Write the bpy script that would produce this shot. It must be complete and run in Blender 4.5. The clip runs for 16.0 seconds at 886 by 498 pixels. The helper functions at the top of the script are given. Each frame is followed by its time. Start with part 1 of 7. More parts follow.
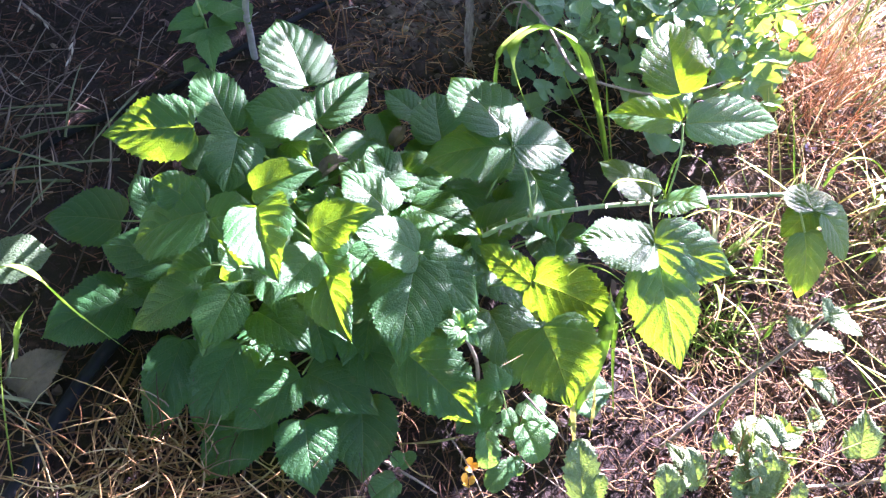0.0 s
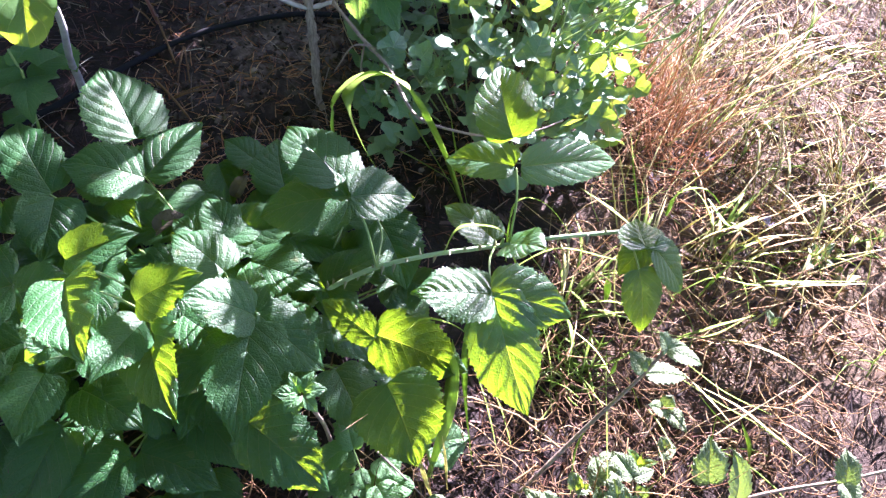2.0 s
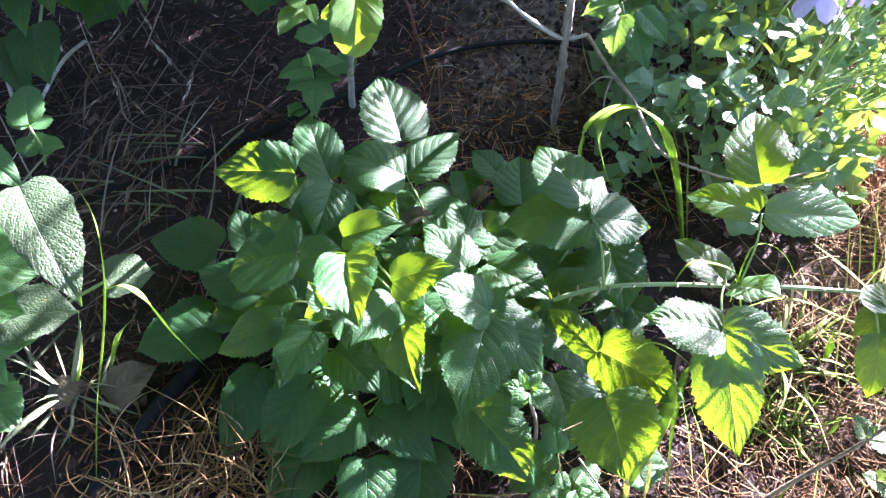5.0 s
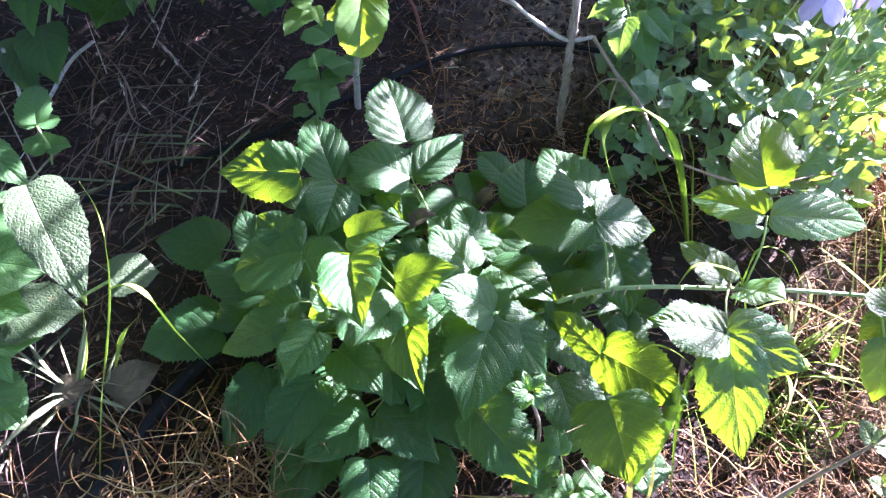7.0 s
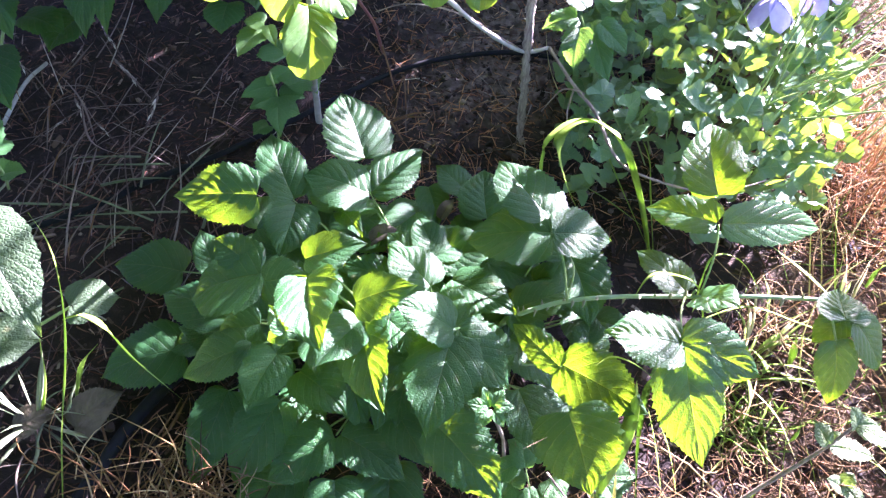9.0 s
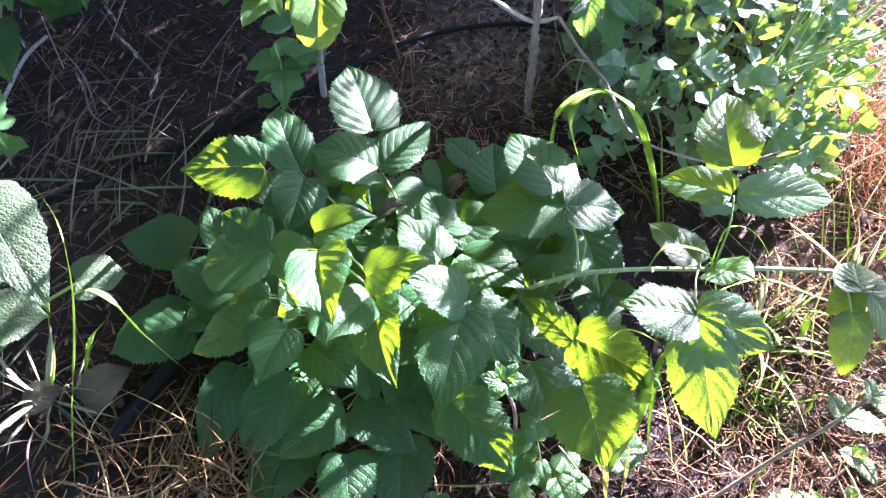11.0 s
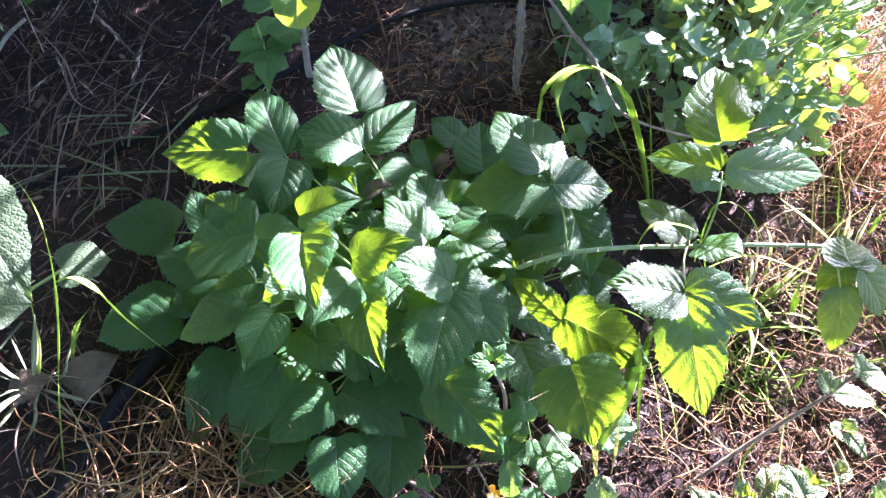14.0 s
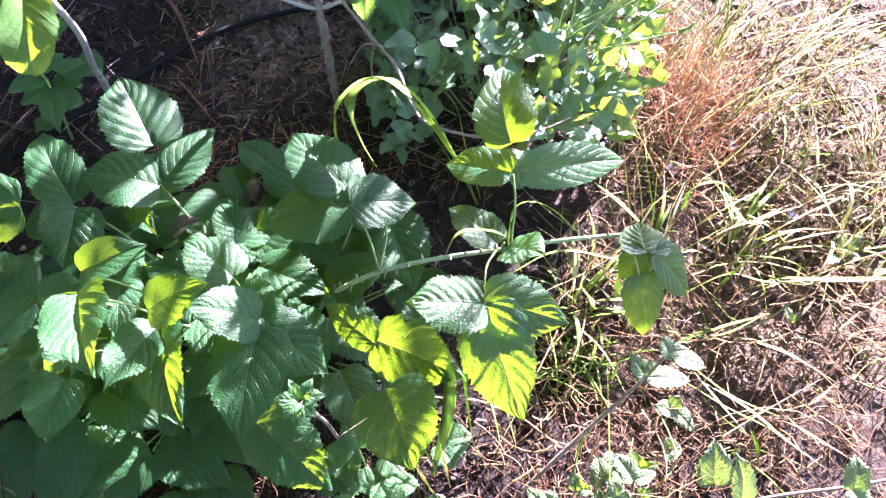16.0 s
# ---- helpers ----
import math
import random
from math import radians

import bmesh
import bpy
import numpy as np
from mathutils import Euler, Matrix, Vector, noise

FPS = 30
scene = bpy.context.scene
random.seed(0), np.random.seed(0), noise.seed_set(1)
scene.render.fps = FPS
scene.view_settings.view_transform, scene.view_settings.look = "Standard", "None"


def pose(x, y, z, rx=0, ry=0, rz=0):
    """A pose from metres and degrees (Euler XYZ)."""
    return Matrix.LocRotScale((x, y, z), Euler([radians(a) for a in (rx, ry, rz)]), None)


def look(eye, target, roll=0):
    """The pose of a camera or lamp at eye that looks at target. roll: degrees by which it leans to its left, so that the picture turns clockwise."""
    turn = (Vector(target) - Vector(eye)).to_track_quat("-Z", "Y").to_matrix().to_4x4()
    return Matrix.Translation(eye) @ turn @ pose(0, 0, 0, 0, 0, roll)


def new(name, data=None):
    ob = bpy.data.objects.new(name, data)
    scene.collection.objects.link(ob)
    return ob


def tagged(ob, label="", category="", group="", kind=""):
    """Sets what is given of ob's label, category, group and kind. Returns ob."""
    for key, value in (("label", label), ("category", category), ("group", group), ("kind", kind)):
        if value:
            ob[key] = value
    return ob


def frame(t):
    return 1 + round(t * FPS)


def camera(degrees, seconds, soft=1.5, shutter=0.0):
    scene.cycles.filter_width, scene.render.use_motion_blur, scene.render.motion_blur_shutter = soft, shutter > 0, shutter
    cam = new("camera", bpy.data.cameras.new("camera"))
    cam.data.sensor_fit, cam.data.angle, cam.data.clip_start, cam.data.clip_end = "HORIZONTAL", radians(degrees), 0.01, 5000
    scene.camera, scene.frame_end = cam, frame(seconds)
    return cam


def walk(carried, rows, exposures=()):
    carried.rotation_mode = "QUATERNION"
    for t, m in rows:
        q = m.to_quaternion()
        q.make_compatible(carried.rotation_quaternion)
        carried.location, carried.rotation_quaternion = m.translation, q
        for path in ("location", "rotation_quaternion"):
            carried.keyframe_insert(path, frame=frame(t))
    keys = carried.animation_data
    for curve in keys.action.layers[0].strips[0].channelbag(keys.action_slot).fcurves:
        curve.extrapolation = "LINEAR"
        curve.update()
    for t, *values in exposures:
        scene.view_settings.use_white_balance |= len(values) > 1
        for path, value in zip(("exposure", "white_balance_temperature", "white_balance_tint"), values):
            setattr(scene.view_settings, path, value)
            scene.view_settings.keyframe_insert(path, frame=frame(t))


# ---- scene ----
cam = camera(64.6, 16.0, 1.38)
PATH = [
    (0, (0.028, 0.052, 0.798), (0.015, 1.114, -0.896), 1.8),
    (0.5, (0.05, 0.068, 0.794), (0.175, 1.105, -0.911), 6.5),
    (1, (0.079, 0.079, 0.797), (0.283, 1.137, -0.888), 8.6),
    (1.5, (0.098, 0.089, 0.797), (0.364, 1.194, -0.848), 11.0),
    (2, (0.099, 0.092, 0.801), (0.35, 1.198, -0.846), 9.7),
    (2.5, (0.077, 0.079, 0.811), (0.194, 1.196, -0.844), 6.0),
    (3, (0.057, 0.068, 0.833), (0.032, 1.196, -0.818), 2.6),
    (3.5, (0.047, 0.054, 0.837), (-0.064, 1.198, -0.8), 1.9),
    (4, (0.031, 0.05, 0.839), (-0.121, 1.18, -0.803), 1.1),
    (6.5, (0.009, 0.047, 0.843), (-0.22, 1.193, -0.78), -0.7),
    (7, (0.016, 0.047, 0.841), (-0.203, 1.184, -0.79), -0.5),
    (7.5, (0.017, 0.049, 0.841), (-0.19, 1.191, -0.788), -0.4),
    (8, (0.018, 0.055, 0.855), (-0.146, 1.225, -0.759), -0.3),
    (8.5, (0.023, 0.071, 0.866), (-0.167, 1.251, -0.738), -1.9),
    (9, (0.039, 0.066, 0.854), (-0.126, 1.211, -0.777), -0.2),
    (9.5, (0.022, 0.063, 0.843), (-0.121, 1.167, -0.819), 0.5),
    (12, (0.029, 0.066, 0.844), (-0.137, 1.154, -0.827), -1.0),
    (12.5, (0.029, 0.065, 0.842), (-0.127, 1.146, -0.834), -0.6),
    (13, (0.028, 0.064, 0.84), (-0.128, 1.141, -0.838), -0.7),
    (13.5, (0.032, 0.066, 0.839), (-0.109, 1.138, -0.843), -0.4),
    (14, (0.036, 0.072, 0.838), (-0.104, 1.119, -0.861), -0.9),
    (14.5, (0.052, 0.079, 0.841), (-0.062, 1.143, -0.849), -1.1),
    (15, (0.083, 0.089, 0.838), (0.008, 1.137, -0.864), -1.5),
    (15.5, (0.129, 0.112, 0.834), (0.153, 1.155, -0.872), 0.9),
    (16, (0.16, 0.12, 0.836), (0.25, 1.153, -0.874), 2.6),
]
EXPOSURES = [(0, 4.79, 5850, 47), (0.5, 4.74, 5850, 47), (1.5, 4.39, 5850, 46), (2.5, 4.11, 5900, 41), (3.5, 4.31, 5950, 38), (6.5, 4.56, 5880, 43), (9, 4.68, 5830, 47), (13.5, 4.61, 5850, 46), (16, 4.59, 5850, 47)]
walk(cam, [(t, look(eye, target, roll)) for t, eye, target, roll in PATH], EXPOSURES)

# ---- light: low sun from ahead and to the side, clear sky ----
SUN_AZ, SUN_EL = 33.0, 18.0
world = bpy.data.worlds.new("sky")
scene.world = world
world.use_nodes = True
wn = world.node_tree.nodes
sky = wn.new("ShaderNodeTexSky")
sky.sky_type = 'NISHITA'
sky.sun_disc = False
sky.air_density = 0.75
sky.dust_density = 0.7
sky.sun_elevation = radians(SUN_EL)
sky.sun_rotation = radians(SUN_AZ)
world.node_tree.links.new(sky.outputs[0], wn["Background"].inputs[0])
wn["Background"].inputs[1].default_value = 0.05
sun_data = bpy.data.lights.new("sun", 'SUN')
sun_data.energy = 5.0
sun_data.angle = radians(0.53)
sun_data.color = (1.0, 0.955, 0.90)
sun_ob = new("sun", sun_data)
to_sun = Vector((math.sin(radians(SUN_AZ)) * math.cos(radians(SUN_EL)),
                 math.cos(radians(SUN_AZ)) * math.cos(radians(SUN_EL)), math.sin(radians(SUN_EL))))
sun_ob.matrix_world = look(to_sun * 20, (0, 0, 0))


# ---- materials ----
class Nodes:
    """A small wrapper to write node materials briefly."""

    def __init__(self, name):
        self.mat = bpy.data.materials.new(name)
        self.mat.use_nodes = True
        self.tree = self.mat.node_tree
        self.bsdf = self.tree.nodes["Principled BSDF"]
        self.out = self.tree.nodes["Material Output"]

    def add(self, kind, **values):
        node = self.tree.nodes.new(kind)
        for key, value in values.items():
            setattr(node, key, value)
        return node

    def link(self, a, b):
        self.tree.links.new(a, b)

    def put(self, socket, value):
        if isinstance(value, (int, float, tuple)):
            socket.default_value = value
        else:
            self.link(value, socket)

    def math(self, op, a, b=0.0, c=0.0):
        node = self.add("ShaderNodeMath", operation=op)
        for socket, value in zip(node.inputs, (a, b, c)):
            self.put(socket, value)
        return node.outputs[0]

    def mix(self, fac, a, b, blend='MIX'):
        node = self.add("ShaderNodeMix", data_type='RGBA', blend_type=blend)
        self.put(node.inputs[0], fac)
        self.put(node.inputs[6], a)
        self.put(node.inputs[7], b)
        return node.outputs[2]

    def noise(self, scale, detail=4.0, rough=0.55, vector=None):
        node = self.add("ShaderNodeTexNoise")
        node.inputs["Scale"].default_value = scale
        node.inputs["Detail"].default_value = detail
        node.inputs["Roughness"].default_value = rough
        if vector is None:
            vector = self.add("ShaderNodeTexCoord").outputs["Object"]
        self.link(vector, node.inputs["Vector"])
        return node.outputs["Fac"]

    def ramp(self, fac, *stops):
        node = self.add("ShaderNodeValToRGB")
        els = node.color_ramp.elements
        while len(els) < len(stops):
            els.new(0.5)
        for el, (at, col) in zip(els, stops):
            el.position, el.color = at, (*col, 1.0)
        self.link(fac, node.inputs[0])
        return node.outputs[0]

    def bump(self, height, strength=0.5, distance=0.002):
        node = self.add("ShaderNodeBump")
        node.inputs["Strength"].default_value = strength
        node.inputs["Distance"].default_value = distance
        self.link(height, node.inputs["Height"])
        self.link(node.outputs[0], self.bsdf.inputs["Normal"])
        return node.outputs[0]


def leaf_material(name, dark, light, vein, through_col, veins=7.5, slant=0.34, rough=0.50, share=0.36, crinkle=320.0, spec=0.46, relief=0.0026, sheen=0.0, cells=300.0, pucker=0.18):
    n = Nodes(name)
    uv = n.add("ShaderNodeSeparateXYZ")
    n.link(n.add("ShaderNodeUVMap").outputs[0], uv.inputs[0])
    across = n.math('ABSOLUTE', n.math('MULTIPLY_ADD', uv.outputs[0], 2.0, -1.0))
    along = uv.outputs[1]
    phase = n.math('MULTIPLY', n.math('SUBTRACT', along, n.math('MULTIPLY', across, slant)), veins)
    saw = n.math('ABSOLUTE', n.math('SUBTRACT', n.math('FRACT', phase), 0.5))
    side = n.math('SMOOTH_MIN', 1.0, n.math('MULTIPLY', n.math('SUBTRACT', 0.5, saw), 22.0), 0.2)
    rib = n.math('MINIMUM', 1.0, n.math('MULTIPLY', across, 34.0))
    field = n.math('MULTIPLY', side, rib)
    vein_mask = n.math('SUBTRACT', 1.0, field)
    info = n.add("ShaderNodeObjectInfo")
    big = n.noise(16.0, 3.0)
    fine = n.math('ADD', n.math('MULTIPLY', n.noise(crinkle, 4.0, 0.6), 0.6), n.math('MULTIPLY', n.noise(crinkle * 0.42, 2.0, 0.5), 0.4))
    base = n.mix(info.outputs["Random"], (*dark, 1), (*light, 1))
    base = n.mix(n.math('MULTIPLY', big, 0.45), base, (*light, 1))
    net = n.add("ShaderNodeTexVoronoi")
    net.feature = 'DISTANCE_TO_EDGE'
    net.inputs["Scale"].default_value = cells
    n.link(n.add("ShaderNodeTexCoord").outputs["Object"], net.inputs["Vector"])
    pillow = n.math('MULTIPLY', n.math('MINIMUM', 0.3, net.outputs["Distance"]), 3.3)
    base = n.mix(n.math('MULTIPLY', n.math('SUBTRACT', 1.0, pillow), 0.22), base, (*vein, 1))
    base = n.mix(n.math('MULTIPLY', vein_mask, 0.7), base, (*vein, 1))
    spots = n.ramp(n.noise(55.0, 2.0, 0.5), (0.0, (0, 0, 0)), (0.70, (0, 0, 0)), (0.76, (1, 1, 1)))
    base = n.mix(n.math('MULTIPLY', spots, 0.35), base, (0.16, 0.13, 0.05, 1))
    n.link(base, n.bsdf.inputs["Base Color"])
    n.put(n.bsdf.inputs["Roughness"], n.math('MULTIPLY_ADD', fine, 0.25, rough - 0.12))
    n.bsdf.inputs["Specular IOR Level"].default_value = spec
    n.bsdf.inputs["Sheen Weight"].default_value = sheen
    n.bsdf.inputs["Sheen Roughness"].default_value = 0.45
    height = n.math('ADD', n.math('MULTIPLY', field, 0.46), n.math('MULTIPLY', fine, 0.60))
    height = n.math('ADD', height, n.math('MULTIPLY', pillow, pucker))
    normal = n.bump(height, 0.6, relief)
    glow = n.add("ShaderNodeBsdfTranslucent")
    tcol = n.mix(n.math('MULTIPLY', vein_mask, 0.75), (through_col[0] * 0.72, through_col[1] * 0.82, through_col[2], 1), (through_col[0] * 1.5, through_col[1] * 1.25, through_col[2] + 0.04, 1))
    tcol = n.mix(n.math('MULTIPLY', n.ramp(fine, (0.38, (0, 0, 0)), (0.62, (1, 1, 1))), 0.35), tcol, (through_col[0] * 0.55, through_col[1] * 0.65, through_col[2], 1))
    n.link(tcol, glow.inputs[0])
    n.link(normal, glow.inputs[1])
    mixer = n.add("ShaderNodeMixShader")
    mixer.inputs[0].default_value = share
    n.link(n.bsdf.outputs[0], mixer.inputs[1])
    n.link(glow.outputs[0], mixer.inputs[2])
    n.link(mixer.outputs[0], n.out.inputs[0])
    return n.mat


def fibre_material(name, stops, share=0.0, rough=0.7, scale=300.0):
    """Straw, stems and blades: a colour for each piece, streaked."""
    n = Nodes(name)
    geo = n.add("ShaderNodeNewGeometry")
    col = n.ramp(geo.outputs["Random Per Island"], *stops)
    grain = n.noise(scale, 4.0, 0.6)
    col = n.mix(n.math('MULTIPLY', grain, 0.4), col, (0.06, 0.045, 0.03, 1), 'MULTIPLY')
    n.link(col, n.bsdf.inputs["Base Color"])
    n.bsdf.inputs["Roughness"].default_value = rough
    n.bsdf.inputs["Specular IOR Level"].default_value = 0.18
    n.bump(grain, 0.4, 0.0008)
    if share > 0:
        glow = n.add("ShaderNodeBsdfTranslucent")
        n.link(col, glow.inputs[0])
        mixer = n.add("ShaderNodeMixShader")
        mixer.inputs[0].default_value = share
        n.link(n.bsdf.outputs[0], mixer.inputs[1])
        n.link(glow.outputs[0], mixer.inputs[2])
        n.link(mixer.outputs[0], n.out.inputs[0])
    return n.mat


def plain_material(name, a, b, scale, rough=0.6, bump=0.4, distance=0.001, stretch=None, spec=0.4):
    n = Nodes(name)
    vec = None
    if stretch:
        m = n.add("ShaderNodeMapping")
        n.link(n.add("ShaderNodeTexCoord").outputs["Object"], m.inputs[0])
        m.inputs["Scale"].default_value = stretch
        vec = m.outputs[0]
    f = n.noise(scale, 5.0, 0.6, vec)
    g = n.noise(scale * 6, 4.0, 0.6, vec)
    col = n.ramp(f, (0.3, a), (0.7, b))
    col = n.mix(n.math('MULTIPLY', g, 0.4), col, (*a, 1))
    n.link(col, n.bsdf.inputs["Base Color"])
    n.bsdf.inputs["Roughness"].default_value = rough
    n.bsdf.inputs["Specular IOR Level"].default_value = spec
    n.bump(n.math('ADD', f, g), bump, distance)
    return n.mat


M_BRAMBLE = leaf_material("bramble_leaf", (0.008, 0.060, 0.016), (0.019, 0.096, 0.026), (0.005, 0.038, 0.011), (0.335, 0.53, 0.006))
M_HANG = leaf_material("shrub_leaf", (0.04, 0.12, 0.03), (0.06, 0.16, 0.035), (0.1, 0.2, 0.05), (0.50, 0.64, 0.02), veins=5.0, relief=0.0012, pucker=0.04)
M_SAGE = leaf_material("sage_leaf", (0.026, 0.062, 0.026), (0.048, 0.090, 0.042), (0.06, 0.11, 0.05), (0.30, 0.48, 0.05), veins=9.0, crinkle=260.0, share=0.26, rough=0.55, relief=0.0032, sheen=0.04, cells=230.0, pucker=0.30)
M_HERB = leaf_material("woolly_leaf", (0.085, 0.145, 0.055), (0.150, 0.215, 0.095), (0.10, 0.16, 0.065), (0.36, 0.50, 0.05), veins=7.0, crinkle=260.0, share=0.15, rough=0.6, relief=0.006, sheen=0.05)
M_MINT = leaf_material("mint_leaf", (0.03, 0.11, 0.04), (0.05, 0.15, 0.05), (0.07, 0.18, 0.06), (0.34, 0.6, 0.05))
M_BLUE = leaf_material("columbine_leaf", (0.036, 0.120, 0.050), (0.075, 0.170, 0.085), (0.10, 0.20, 0.11), (0.42, 0.58, 0.03), veins=4.0, rough=0.6, share=0.20, sheen=0.0, relief=0.0014)
M_CANE = plain_material("cane_skin", (0.22, 0.34, 0.17), (0.34, 0.44, 0.26), 90.0, 0.45)
M_STALK = plain_material("stalk_skin", (0.15, 0.25, 0.07), (0.26, 0.36, 0.12), 120.0, 0.5)
M_THORN = plain_material("thorn_skin", (0.18, 0.20, 0.10), (0.28, 0.24, 0.14), 200.0, 0.5)
M_WOOD = plain_material("grey_wood", (0.13, 0.10, 0.09), (0.52, 0.45, 0.41), 48.0, 0.85, 1.0, 0.003, (5, 5, 1))
M_TWIG = plain_material("dry_twig", (0.16, 0.12, 0.10), (0.34, 0.27, 0.22), 80.0, 0.8, 0.6, 0.0015)
M_STEM = plain_material("woody_stem", (0.14, 0.10, 0.075), (0.30, 0.235, 0.17), 80.0, 0.75, 0.6, 0.0012)
M_GOLD = plain_material("gold_petal", (0.62, 0.34, 0.04), (0.75, 0.48, 0.08), 90.0, 0.6)
M_PALE = plain_material("pale_bark", (0.22, 0.21, 0.20), (0.40, 0.39, 0.37), 70.0, 0.7)
M_DRIP = plain_material("black_pipe", (0.006, 0.007, 0.010), (0.011, 0.012, 0.016), 40.0, 0.8, 0.2, 0.0006, None, 0.2)
M_DEAD = plain_material("dead_leaf", (0.055, 0.042, 0.032), (0.13, 0.10, 0.072), 45.0, 0.8, 0.6, 0.003)
M_PETAL = plain_material("lilac_petal", (0.42, 0.34, 0.66), (0.58, 0.50, 0.80), 90.0, 0.6)
M_FADED = plain_material("faded_petal", (0.42, 0.36, 0.50), (0.60, 0.54, 0.66), 90.0, 0.7)
M_RED = plain_material("red_cane", (0.17, 0.06, 0.05), (0.27, 0.13, 0.11), 80.0, 0.5)
M_GRASS = fibre_material("green_grass", ((0.0, (0.17, 0.32, 0.04)), (0.6, (0.29, 0.45, 0.08)), (1.0, (0.48, 0.55, 0.20))), 0.4, 0.45)
M_STRAW = fibre_material("dry_straw", ((0.0, (0.12, 0.055, 0.024)), (0.45, (0.28, 0.160, 0.068)), (0.8, (0.42, 0.29, 0.135)), (1.0, (0.60, 0.47, 0.27))), 0.25)
M_VERGE = fibre_material("verge_grass", ((0.0, (0.42, 0.44, 0.14)), (0.6, (0.58, 0.56, 0.24)), (1.0, (0.72, 0.66, 0.40))), 0.4, 0.5)
M_GREYSTRAW = fibre_material("weathered_straw", ((0.0, (0.060, 0.040, 0.036)), (0.5, (0.145, 0.108, 0.096)), (0.8, (0.32, 0.28, 0.24)), (1.0, (0.58, 0.56, 0.46))), 0.1)
M_PALEGRASS = fibre_material("pale_grass", ((0.0, (0.15, 0.20, 0.11)), (0.6, (0.24, 0.29, 0.18)), (1.0, (0.42, 0.44, 0.31))), 0.2, 0.5)
M_SEDGE = fibre_material("grey_green_grass", ((0.0, (0.10, 0.14, 0.08)), (0.6, (0.17, 0.22, 0.13)), (1.0, (0.30, 0.32, 0.22))), 0.2, 0.55)
M_HEAP = fibre_material("brown_straw", ((0.0, (0.055, 0.030, 0.017)), (0.5, (0.150, 0.080, 0.038)), (1.0, (0.36, 0.245, 0.125))), 0.15)
M_RUST = fibre_material("rusty_grass", ((0.0, (0.34, 0.14, 0.06)), (0.6, (0.52, 0.27, 0.13)), (1.0, (0.66, 0.45, 0.26))), 0.25)
M_FIBRE = fibre_material("mulch_fibre", ((0.0, (0.030, 0.014, 0.011)), (0.6, (0.105, 0.044, 0.030)), (0.9, (0.25, 0.125, 0.085)), (1.0, (0.42, 0.31, 0.23))))
M_CLOD = fibre_material("dry_clod", ((0.0, (0.020, 0.015, 0.014)), (0.6, (0.075, 0.055, 0.048)), (1.0, (0.17, 0.13, 0.11))), scale=160.0)
M_CHIP = fibre_material("mulch_chip", ((0.0, (0.014, 0.010, 0.010)), (0.6, (0.050, 0.033, 0.030)), (0.93, (0.125, 0.082, 0.066)), (1.0, (0.34, 0.27, 0.21))), scale=120.0)


